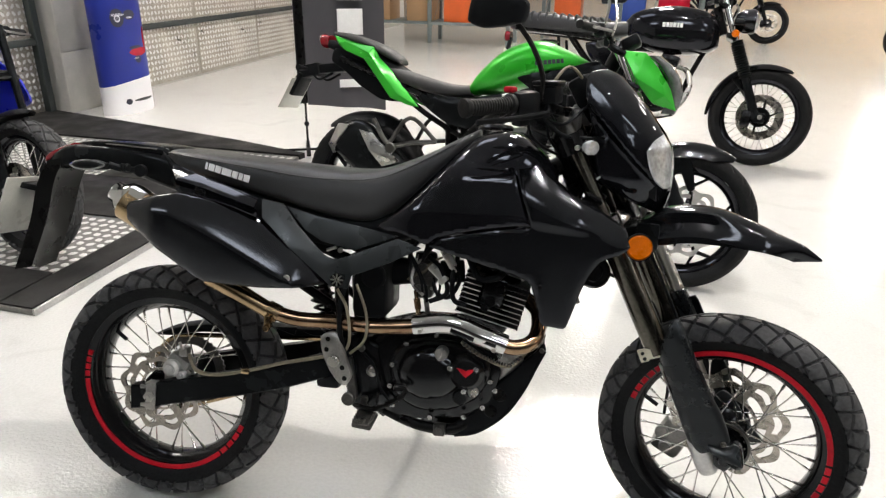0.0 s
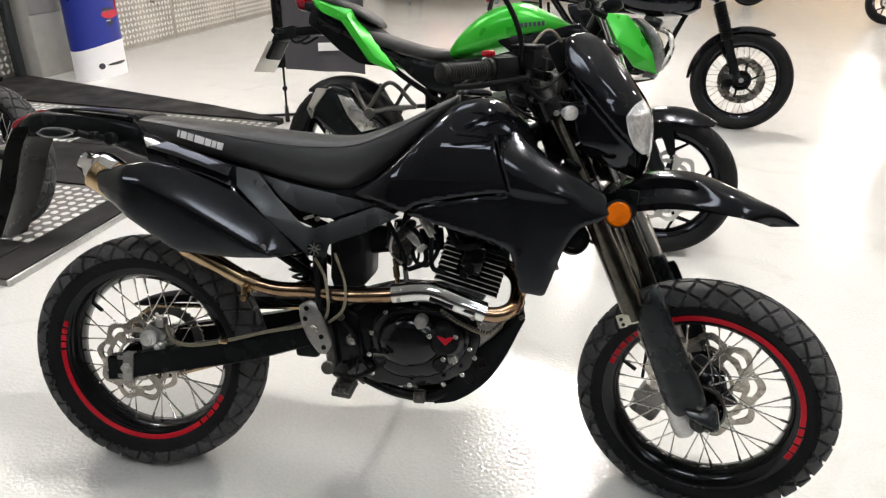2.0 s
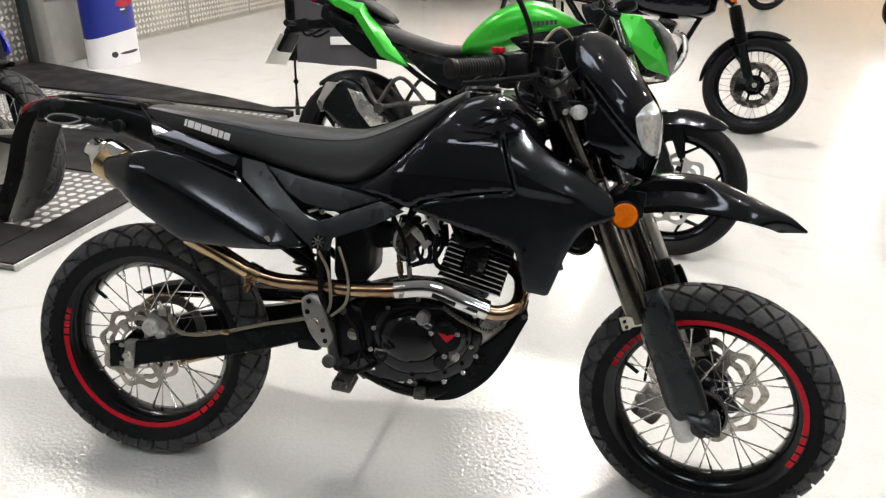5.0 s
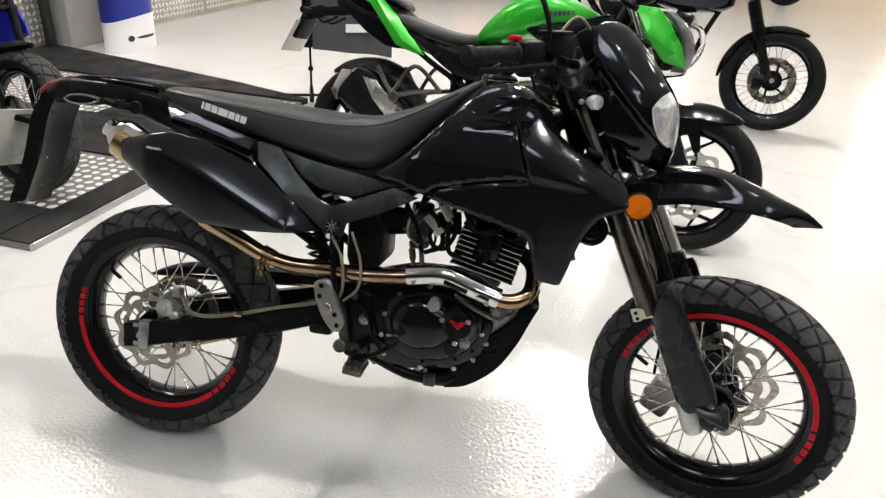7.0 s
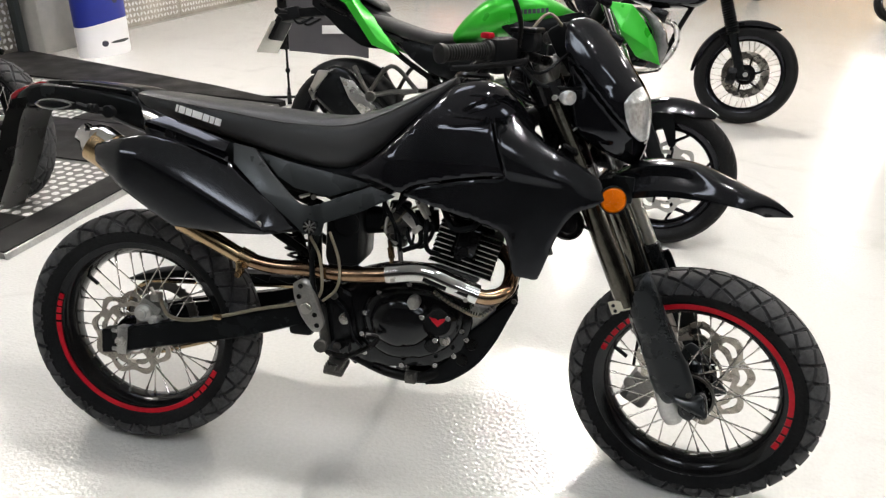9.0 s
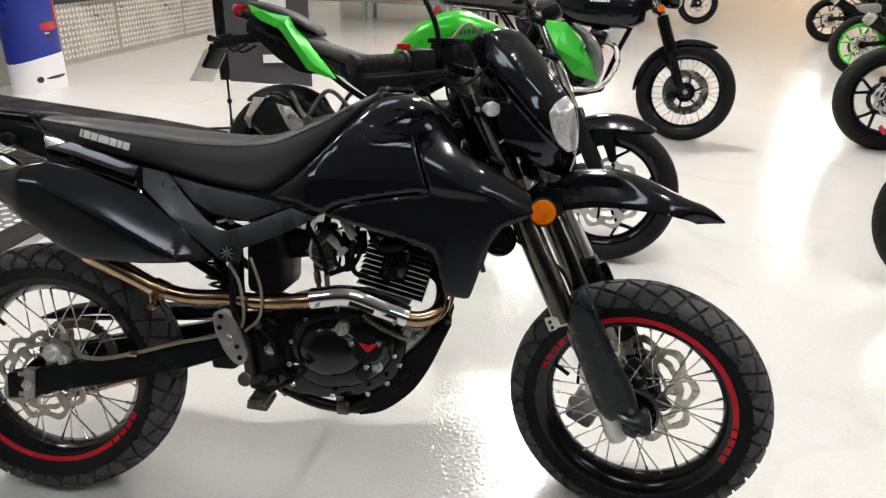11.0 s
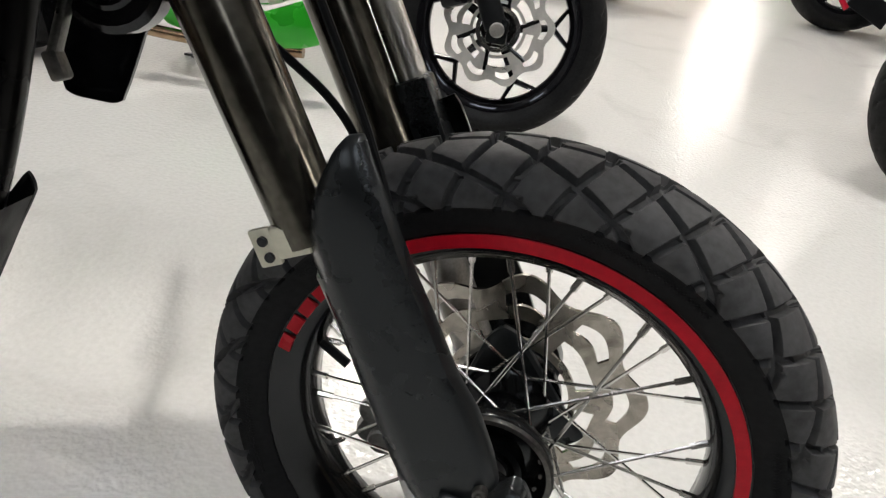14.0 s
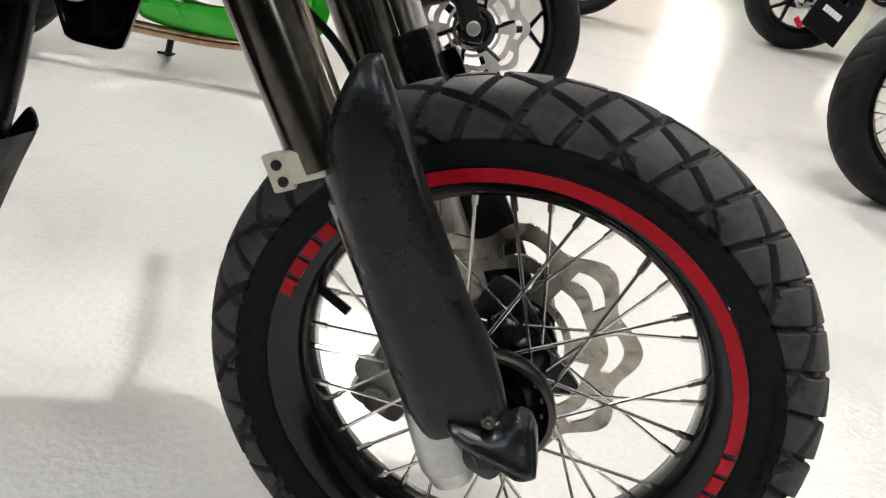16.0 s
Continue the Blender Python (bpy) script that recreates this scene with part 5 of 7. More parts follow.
    P("tank_cap", disc((0.80, 0, 0.985), 0.042, 0.012, 28, axis="z"), ENGINE)
    def tank_y(x, z):
        d = z - 0.770 - 0.46 * (x - 0.58)
        fold = 0.5 * (d + math.sqrt(d * d + 0.00003)) * min(1.0, max(0.0, (0.74 - x) / 0.12))
        return -0.156 + 0.115 * max(0, (z - 0.865) / 0.11) ** 2 + 0.03 * max(0, (0.66 - x) / 0.12) ** 1.5 + 0.34 * fold + 0.02 * max(0, (z - 0.80) / 0.10)
    cover = panel([(0.552, 0.757), (0.610, 0.800), (0.685, 0.874), (0.745, 0.944), (0.772, 0.964), (0.826, 0.972), (0.872, 0.957), (0.877, 0.945), (0.853, 0.916), (0.858, 0.890), (0.869, 0.854), (0.882, 0.815), (0.892, 0.784), (0.850, 0.778), (0.792, 0.768), (0.735, 0.755), (0.697, 0.745), (0.671, 0.728), (0.618, 0.746)],
                  tank_y, 0.010, 0.003, 0.02, 0.007, tight=0.6)
    P("tank_cover", pair(cover), GLOSS, "glossy black tank side cover", sharp=50)
    def shroud_y(x, z):
        line = 0.824 - 0.44 * (x - 0.936)
        d = z - line
        top = 0.5 * (d + math.sqrt(d * d + 0.00045))
        low = 0.5 * (math.sqrt(d * d + 0.00045) - d)
        fade = min(1.0, max(0.0, (1.06 - x) / 0.05)) * min(1.0, max(0.0, (x - 0.885) / 0.02))
        tuck = 0.0045 * fade / (1 + math.exp(max(-40.0, min(40.0, (z - 0.787 + 0.10 * (x - 0.895)) / 0.0022))))
        front = min(1.0, max(0.0, (x - 0.80) / 0.15))
        return -0.155 - 0.016 * front * front * (3 - 2 * front) + 0.84 * top + 0.10 * low * front + tuck + 0.02 * max(0, (x - 1.0) / 0.1) + 0.012 * max(0.0, (0.74 - x) / 0.07)
    wing = panel([(0.856, 0.917), (0.880, 0.948), (0.902, 0.926), (0.922, 0.897), (0.948, 0.876), (0.976, 0.856), (1.040, 0.824), (1.098, 0.788), (1.110, 0.750), (1.085, 0.732), (1.049, 0.716), (1.030, 0.690), (1.014, 0.655), (0.986, 0.564), (0.960, 0.562), (0.932, 0.569), (0.907, 0.650), (0.893, 0.664),
                  (0.833, 0.683), (0.764, 0.701), (0.715, 0.713), (0.676, 0.723), (0.700, 0.741), (0.737, 0.751), (0.793, 0.764), (0.850, 0.774), (0.895, 0.780), (0.885, 0.815), (0.872, 0.854), (0.861, 0.890)],
                 shroud_y, 0.007, 0.0015, 0.02, 0.007, tight=0.6)
    P("radiator_shroud", pair(wing), MOULD, "glossy black tank shroud wing", sharp=50)
    P("shroud_bolt", pair(disc((0.925, -0.166, 0.655), 0.005, 0.004, 10)), ENGINE)
    refl = moved(lathe([(0.0, -0.012), (0.024, -0.011), (0.028, -0.007), (0.028, 0.0), (0.0, 0.0)], 28), Matrix.Translation((1.128, -0.128, 0.750)))
    P("side_reflector", pair(refl), ORANGE, "round orange side reflector")
    P("reflector_rim", pair(moved(lathe([(0.0275, -0.010), (0.0300, -0.0095), (0.0300, 0.002), (0.0275, 0.002)], 32, closed=True), Matrix.Translation((1.128, -0.128, 0.750)))), PLASTIC)
    P("reflector_rib", pair(pieces(*[moved(box((0.0125, -0.0122, 0), (0.022, 0.0012, 0.0012), 0), Matrix.Translation((1.128, -0.128, 0.750)) @ pose(0, 0, 0, 0, a, 0)) for a in (20, 140, 260)])), ORANGE)
    P("reflector_bracket", pair(join(box((1.10, -0.122, 0.755), (0.06, 0.008, 0.025), 0.003))), PLASTIC)
    P("horn", join(disc((1.045, -0.02, 0.675), 0.038, 0.03, 24), disc((1.045, -0.05, 0.675), 0.022, 0.006, 20), box((1.035, -0.02, 0.71), (0.012, 0.02, 0.07), 0.003)), ENGINE, "black horn")
    P("regulator_bracket", join(box((1.015, -0.05, 0.645), (0.008, 0.014, 0.07), 0.003, pose(0, 0, 0, 0, 15, 0)), box((1.010, -0.05, 0.612), (0.012, 0.016, 0.022), 0.003, pose(0, 0, 0, 0, -20, 0))), DULL)

    seat = body([(-0.01, 0.890, 0.862, 0.035), (0.03, 0.905, 0.855, 0.075), (0.13, 0.902, 0.835, 0.105), (0.26, 0.892, 0.805, 0.118), (0.38, 0.884, 0.775, 0.125), (0.47, 0.880, 0.757, 0.128), (0.535, 0.884, 0.757, 0.124),
                 (0.59, 0.900, 0.790, 0.115), (0.66, 0.930, 0.852, 0.100), (0.72, 0.962, 0.918, 0.082), (0.765, 0.985, 0.965, 0.045)], 28, 3.2)
    P("seat", seat, VINYL, "long black vinyl seat", sharp=70)
    P("under_seat_cover", body([(0.04, 0.862, 0.815, 0.060), (0.15, 0.846, 0.770, 0.094), (0.30, 0.812, 0.715, 0.104), (0.42, 0.790, 0.690, 0.104), (0.52, 0.785, 0.690, 0.100), (0.60, 0.80, 0.715, 0.090), (0.66, 0.80, 0.735, 0.07)], 18, 3.2), PLASTIC, "black inner panel under the seat")
    P("seat_piping", pair(tube([(0.03, -0.078, 0.895), (0.13, -0.104, 0.885), (0.26, -0.118, 0.872), (0.40, -0.125, 0.858), (0.535, -0.122, 0.862), (0.62, -0.110, 0.893), (0.72, -0.083, 0.950)], 0.0022, 6)), VINYL)
    L = [(0.005, 0.003), (0.014, 0.0025), (0.014, 0.0025), (0.023, 0.0025), (0.014, 0.0025), (0.010, 0.0025), (0.014, 0)]
    P("seat_logo", pair(strip_text(0.143, 0.872, 0.113, -0.028, L, 0.016, -0.1195)), WHITE, "white bars in place of a maker's name")

    # tail
    P("tail_unit", body([(-0.322, 0.866, 0.838, 0.03), (-0.285, 0.889, 0.838, 0.050), (-0.240, 0.904, 0.842, 0.060), (-0.12, 0.905, 0.846, 0.072), (0.0, 0.898, 0.812, 0.085), (0.10, 0.870, 0.785, 0.085)], 24, 4.5), SATIN, "satin black tail fairing")
    P("tail_deck", body([(-0.235, 0.909, 0.896, 0.03), (-0.20, 0.914, 0.896, 0.05), (-0.10, 0.917, 0.896, 0.066), (0.0, 0.913, 0.890, 0.078), (0.025, 0.905, 0.885, 0.07)], 16, 4.5), SATIN, "flat black tail deck")
    P("deck_edge", pair(tube([(-0.225, -0.034, 0.905), (-0.12, -0.064, 0.908), (0.0, -0.078, 0.902)], 0.0016, 6)), DULL, "thin deck edge")
    P("tail_lamp", body([(-0.342, 0.862, 0.848, 0.012), (-0.328, 0.876, 0.852, 0.034), (-0.298, 0.893, 0.866, 0.041), (-0.262, 0.906, 0.886, 0.034)], 18, 2.6), LENS_RED, "red tail lamp lens")
    hang = [(-0.285, 0, 0.860), (-0.318, 0, 0.80), (-0.345, 0, 0.70), (-0.395, 0, 0.575)]
    rings = []
    for i, p in enumerate(curve(hang, 5)):
        w = 0.055 - 0.0006 * i
        rings.append([(p[0] - 0.022, -w, p[2]), (p[0] - 0.030, 0, p[2] - 0.004), (p[0] - 0.022, w, p[2]), (p[0] + 0.026, w, p[2] + 0.01), (p[0] + 0.012, 0, p[2]), (p[0] + 0.026, -w, p[2] + 0.01)])
    P("plate_bracket", box((-0.372, 0, 0.792), (0.060, 0.10, 0.016), 0.004, pose(0, 0, 0, 0, 8, 0)), PLASTIC)
    P("rear_mudguard", skin(rings), FRAME, "black hanging rear mudguard")
    plate = P("number_plate", box((-0.408, 0, 0.742), (0.004, 0.20, 0.155), 0.002, pose(0, 0, 0, 0, 20, 0)), PLATE, "plain pale number plate")
    for z in (0.775, 0.72):
        part("plate_bar", box((-0.411 - (0.742 - z) * 0.36, 0, z), (0.003, 0.13, 0.032), 0, pose(0, 0, 0, 0, 20, 0)), INK, plate, "dark bar in place of characters")
    for s in (-1, 1):
        st2 = join(tube([(-0.03, -0.075, 0.850), (-0.055, -0.118, 0.852), (-0.085, -0.14, 0.862)], 0.008, 8), disc((-0.030, -0.094, 0.850), 0.015, 0.014, 16))
        P("rear_indicator_stalk", st2 if s < 0 else mirrored(st2), PLASTIC)
        l2 = moved(body([(-0.172, 0.004, -0.003, 0.004), (-0.150, 0.012, -0.009, 0.015), (-0.115, 0.014, -0.011, 0.020), (-0.085, 0.008, -0.007, 0.012)], 14, 2.3), Matrix.Translation((0, -0.145, 0.858)))
        P("rear_indicator", l2 if s < 0 else mirrored(l2), PLASTIC, "black rear indicator lamp")
        rim2 = tube([(-0.176, -0.150, 0.858), (-0.150, -0.160, 0.868), (-0.112, -0.164, 0.871), (-0.084, -0.158, 0.862), (-0.112, -0.166, 0.851), (-0.150, -0.163, 0.851), (-0.176, -0.150, 0.858)], 0.0022, 6)
        P("indicator_rim", rim2 if s < 0 else mirrored(rim2), SMOKE, "pale clear lens edge")
        P("stalk_boot", pieces(*[disc((-0.060 + 0.012 * k, s * 0.128 + (0 if s < 0 else 0.004), 0.857), 0.010, 0.006, 12, axis="x") for k in range(2)]), PLASTIC)

    # exhaust
    P("exhaust_pipe", tube([(0.885, -0.02, 0.605), (0.925, -0.06, 0.575), (0.922, -0.12, 0.528), (0.875, -0.150, 0.512), (0.80, -0.160, 0.535), (0.73, -0.160, 0.555), (0.64, -0.152, 0.540), (0.55, -0.135, 0.528), (0.46, -0.128, 0.530), (0.38, -0.138, 0.532),
                            (0.32, -0.146, 0.546)], 0.0175, 14), BRONZE, "heat-tinted exhaust header")
    P("heat_shield", tube([(0.655, -0.158, 0.546), (0.735, -0.164, 0.558), (0.80, -0.164, 0.538), (0.858, -0.157, 0.518)], 0.0235, 16), CHROME, "chromed exhaust heat shield")
    P("shield_slot", pieces(box((0.765, -0.187, 0.541), (0.055, 0.003, 0.010), 0.001, pose(0, 0, 0, 0, 18, 0)), box((0.690, -0.180, 0.549), (0.04, 0.003, 0.008), 0.001, pose(0, 0, 0, 0, -6, 0)), box((0.825, -0.184, 0.525), (0.03, 0.003, 0.008), 0.001, pose(0, 0, 0, 0, 18, 0))), ENGINE)
    P("shield_bolt", pieces(disc((0.672, -0.180, 0.540), 0.006, 0.006, 6), disc((0.835, -0.180, 0.512), 0.006, 0.006, 6)), STEEL)
    P("pipe_clamp", join(tube([(0.335, -0.144, 0.540), (0.308, -0.148, 0.553)], 0.022, 14), box((0.320, -0.172, 0.530), (0.016, 0.018, 0.03), 0.003), disc((0.320, -0.178, 0.517), 0.008, 0.012, 6)), GOLD, "exhaust clamp")
    P("mid_pipe", tube([(0.315, -0.148, 0.548), (0.17, -0.150, 0.620)], (0.0185, 0.024), 14), GOLD, "tapered exhaust link pipe")
    P("silencer", join(tube([(0.20, -0.137, 0.646), (-0.035, -0.137, 0.779)], 0.045, 24, flat=1.1)), GOLD, "gold-tinted silencer body")
    direction = Vector((-0.245, 0, 0.140)).normalized()
    turn = Vector((0, -1, 0)).rotation_difference(direction).to_matrix().to_4x4()
    P("silencer_end", moved(lathe([(0.0, -0.022), (0.016, -0.022), (0.018, -0.048), (0.024, -0.048), (0.027, -0.032), (0.040, -0.018), (0.045, 0.0), (0.045, 0.030), (0.0, 0.03)], 28), Matrix.Translation((-0.030, -0.137, 0.779)) @ turn), CHROME, "polished silencer end cap")
    def cover_y(x, z):
        line = 0.772 - 0.06 * (x - 0.03) - 0.55 * max(0, x - 0.10) ** 1.18
        d = z - line
        top, low = 0.5 * (d + math.sqrt(d * d + 0.00003)), 0.5 * (math.sqrt(d * d + 0.00003) - d)
        return -0.212 + 0.62 * top + 0.10 * low + 0.045 * max(0, (x - 0.38) / 0.09) ** 1.5 + 0.03 * max(0, (0.06 - x) / 0.08)
    cov = panel([(-0.021, 0.772), (-0.012, 0.784), (0.054, 0.802), (0.106, 0.812), (0.183, 0.800), (0.246, 0.784), (0.302, 0.760), (0.378, 0.703), (0.462, 0.634), (0.440, 0.623), (0.308, 0.614), (0.179, 0.617), (0.130, 0.643), (0.082, 0.675), (-0.014, 0.742)],
                cover_y, 0.010, 0.008, 0.05, 0.008, tight=0.7)
    P("silencer_cover", cov, MOULD, "glossy black creased silencer cover", sharp=60)
    P("cover_bolt", disc((0.375, -0.196, 0.640), 0.008, 0.016, 14), STEEL, "steel cover bolt")
    # rear side panels
    pts = [(0.028, -0.104, 0.900), (0.056, -0.112, 0.874), (0.125, -0.128, 0.853), (0.209, -0.138, 0.829), (0.280, -0.142, 0.807),
           (0.058, -0.112, 0.852), (0.090, -0.160, 0.840), (0.167, -0.172, 0.823), (0.225, -0.175, 0.806), (0.284, -0.174, 0.788),
           (0.086, -0.152, 0.826), (0.167, -0.160, 0.812), (0.230, -0.164, 0.796), (0.286, -0.164, 0.777),
           (0.092, -0.160, 0.812), (0.167, -0.176, 0.802), (0.231, -0.178, 0.787), (0.291, -0.176, 0.766)]
    P("rear_side_panel", pair(facet(pts, [(0, 1, 5), (1, 2, 6, 5), (2, 3, 7, 6), (3, 4, 9, 8), (3, 8, 7), (5, 6, 10), (6, 7, 11, 10), (7, 8, 12, 11), (8, 9, 13, 12), (10, 11, 15, 14), (11, 12, 16, 15), (12, 13, 17, 16)], 0.006, 0.0022)),
      PANEL, "glossy black folded rear side panel", sharp=30)
    P("panel_recess", pair(pieces(disc((0.154, -0.166, 0.815), 0.014, 0.003, 18), disc((0.158, -0.169, 0.816), 0.005, 0.004, 10))), ENGINE)
    pts = [(0.290, -0.146, 0.806), (0.338, -0.140, 0.797), (0.302, -0.172, 0.766), (0.378, -0.150, 0.750), (0.365, -0.180, 0.706), (0.433, -0.158, 0.698), (0.463, -0.172, 0.622), (0.452, -0.160, 0.685),
           (0.475, -0.158, 0.682), (0.500, -0.162, 0.617), (0.497, -0.158, 0.690), (0.509, -0.168, 0.648), (0.607, -0.152, 0.736), (0.597, -0.166, 0.684), (0.662, -0.150, 0.718)]
    P("v_panel", pair(facet(pts, [(0, 1, 3, 2), (2, 3, 5, 4), (4, 5, 7, 6), (6, 7, 8, 9), (8, 10, 11, 9), (10, 12, 13, 11), (12, 14, 13)], 0.008, 0.003)), VGREY, "satin grey-black V-shaped side panel", sharp=30)
    pts = [(0.344, -0.126, 0.790), (0.409, -0.124, 0.773), (0.525, -0.120, 0.752), (0.605, -0.128, 0.738), (0.505, -0.140, 0.696), (0.430, -0.140, 0.708), (0.392, -0.140, 0.740), (0.430, -0.136, 0.716), (0.506, -0.136, 0.702)]
    P("seat_side_panel", pair(facet(pts, [(0, 1, 6), (1, 7, 6), (1, 2, 8, 7), (2, 3, 8)], 0.006, 0.002)), VGREY, "satin grey-black panel under the seat", sharp=30)
    P("panel_gap_bolt", pair(pieces(disc((0.470, -0.118, 0.697), 0.006, 0.008, 10), tube([(0.435, -0.112, 0.694), (0.458, -0.114, 0.702)], 0.004, 8))), STEEL)
    P("badge", disc((0.478, -0.171, 0.638), 0.016, 0.0015, 20), ENGINE)
    P("badge_rays", join(*[box((0.478 + 0.008 * math.cos(a), -0.1732, 0.638 + 0.008 * math.sin(a)), (0.012, 0.0012, 0.0028), 0, pose(0, 0, 0, 0, -math.degrees(a), 0)) for a in (i * math.pi / 4 for i in range(8))]), ALLOY, "small pale rayed badge")

    # engine
    P("crankcase", join(panel([(0.500, 0.470), (0.560, 0.500), (0.640, 0.520), (0.760, 0.520), (0.830, 0.490), (0.850, 0.430), (0.830, 0.360), (0.760, 0.315), (0.640, 0.300), (0.560, 0.325), (0.505, 0.390)], -0.088, 0.176, 0.012, 0.03, 0.02)), ENGINE, "black enamelled crankcase")
    P("clutch_cover", panel([(0.588, 0.430), (0.600, 0.470), (0.640, 0.502), (0.700, 0.512), (0.775, 0.505), (0.822, 0.470), (0.828, 0.420), (0.795, 0.365), (0.735, 0.335), (0.660, 0.330), (0.605, 0.365)], -0.098, 0.02, 0.018, 0.02, 0.012), ENGINE, "black clutch cover", sharp=50)
    P("clutch_dome", panel([(0.612, 0.420), (0.632, 0.468), (0.682, 0.490), (0.735, 0.478), (0.765, 0.440), (0.758, 0.398), (0.722, 0.370), (0.672, 0.362), (0.630, 0.380)], -0.116, 0.012, 0.026, 0.03, 0.010), ENGINE, "smooth black clutch dome", sharp=60)
    P("oil_filter_cover", disc((0.775, -0.112, 0.440), 0.040, 0.034, 32, 0.25), ENGINE, "round oil filter cover")
    P("engine_mark", panel([(0.7535, 0.4525), (0.7690, 0.4500), (0.7740, 0.4460), (0.7790, 0.4500), (0.7940, 0.4530), (0.7865, 0.4425), (0.7740, 0.4310), (0.7620, 0.4420)], -0.1462, 0.0014, 0.0, 0.002, 0.005, 2, 1.0), RED, "small red mark on the engine cover")
    bolts = [(0.600, 0.438), (0.631, 0.490), (0.700, 0.516), (0.738, 0.452), (0.797, 0.455), (0.772, 0.401), (0.828, 0.418), (0.840, 0.398), (0.814, 0.355), (0.772, 0.328), (0.693, 0.319), (0.595, 0.386), (0.604, 0.341), (0.846, 0.480)]
    one = None
    for x, z in bolts:
        if one is None:
            one = P("cover_screw", join(disc((0, 0, 0), 0.0058, 0.009, 12), disc((0, -0.009, 0), 0.003, 0.001, 6)), CHROME, "bright cover screw")
            one.matrix_basis = Matrix.Translation((x, -0.112, z))
        else:
            again(one, "cover_screw", e, Matrix.Translation((x, -0.112 - (0.034 if z == 0.452 or z == 0.455 or z == 0.401 else 0), z)))
    P("oil_filler_cap", join(disc((0.716, -0.120, 0.480), 0.015, 0.026, 18), box((0.716, -0.148, 0.480), (0.008, 0.008, 0.028), 0.002, pose(0, 0, 0, 0, 20, 0))), ALLOY, "alloy oil filler cap")
    P("drain_plug", pieces(disc((0.791, -0.112, 0.390), 0.012, 0.014, 18, 0.4), disc((0.551, -0.104, 0.415), 0.013, 0.016, 20, 0.4)), STEEL, "bright round plugs")
    P("cover_port", pieces(disc((0.762, -0.116, 0.375), 0.018, 0.008, 20), disc((0.555, -0.086, 0.412), 0.026, 0.014, 20)), ENGINE)
    # finned cylinder leaning forward
    tilt = pose(0.803, -0.0, 0.532, 0, 14, 0)
    P("cylinder", join(moved(box((0, 0, 0.06), (0.105, 0.125, 0.13), 0.01), tilt)), ENGINE, "black cylinder barrel")
    P("cylinder_head", join(moved(box((0.0, 0, 0.165), (0.125, 0.150, 0.075), 0.016), tilt), moved(disc((0.0, -0.074, 0.165), 0.032, 0.018, 24), tilt), moved(box((-0.01, 0, 0.208), (0.105, 0.11, 0.024), 0.01), tilt)), ENGINE, "black cylinder head")
    fin = None
    for i in range(9):
        m = tilt @ pose(0.0, 0, 0.022 + 0.0120 * i)
        if fin is None:
            fin = P("cooling_fin", box((0, 0, 0), (0.150, 0.178, 0.0032), 0.001), FRAME, "black cooling fin with a bare metal edge")
            edge = P("fin_edge", join(box((0, -0.0895, 0), (0.145, 0.0020, 0.0022), 0), box((0.0755, 0, 0), (0.0018, 0.17, 0.0022), 0)), NOSING, "bare machined fin edge")
            fin.matrix_basis = m
            edge.matrix_basis = m
        else:
            again(fin, "cooling_fin", e, m)
            if i < 3:
                again(edge, "fin_edge", e, m)
            elif i == 3:
                left = P("fin_edge", box((-0.052, -0.0895, 0), (0.040, 0.0020, 0.0022), 0), NOSING, "bare machined fin edge")
                right = P("fin_edge", box((0.050, -0.0895, 0), (0.046, 0.0020, 0.0022), 0), NOSING, "bare machined fin edge")
                left.matrix_basis, right.matrix_basis = m, m
            else:
                if i < 8:
                    again(left, "fin_edge", e, m)
                if i < 7:
                    again(right, "fin_edge", e, m)
    P("fin_bridge", moved(box((-0.002, -0.083, 0.090), (0.052, 0.016, 0.072), 0.007), tilt), ENGINE, "black web between the fins")
    P("fin_boss", pieces(*[moved(disc((u, -0.084, w), 0.014, 0.010, 10), tilt) for u, w in ((-0.004, 0.066), (0.008, 0.104))]), ENGINE, "black fin boss")
    P("head_stud", pieces(*[moved(disc((u, -0.088, 0.050 + w), 0.010, 0.010, 8), tilt) for u, w in ((-0.012, 0.0), (0.012, 0.05), (-0.02, 0.07))]), ENGINE, "black fin bosses")
    P("rocker_cover", join(moved(box((-0.012, -0.01, 0.150), (0.135, 0.16, 0.030), 0.008), tilt), *[moved(disc((u, -0.090, 0.172), 0.013, 0.012, 14), tilt) for u in (-0.045, 0.035)]), ENGINE, "black rocker cover with bolted caps")
    P("head_bolt", pieces(*[moved(disc((u, -0.092, w), 0.0055, 0.008, 6), tilt) for u, w in ((-0.06, 0.150), (0.0, 0.150), (0.05, 0.142))]), STEEL)
    P("spark_plug_cap", tube([(0.845, -0.095, 0.672), (0.83, -0.12, 0.66), (0.79, -0.115, 0.655), (0.76, -0.09, 0.70)], 0.008, 8), PLASTIC)
    # carburettor, air box, hoses
    P("carburettor", join(box((0.655, -0.03, 0.645), (0.060, 0.06, 0.060), 0.012), disc((0.650, -0.058, 0.655), 0.017, 0.016, 18), box((0.655, -0.03, 0.600), (0.044, 0.050, 0.034), 0.012), disc((0.672, -0.056, 0.628), 0.010, 0.012, 12)), DULL, "dull alloy carburettor")
    P("carburettor_top", join(disc((0.655, -0.03, 0.678), 0.026, 0.014, 18, axis="z"), tube([(0.655, -0.03, 0.69), (0.662, -0.034, 0.72)], 0.008, 8)), PLASTIC)
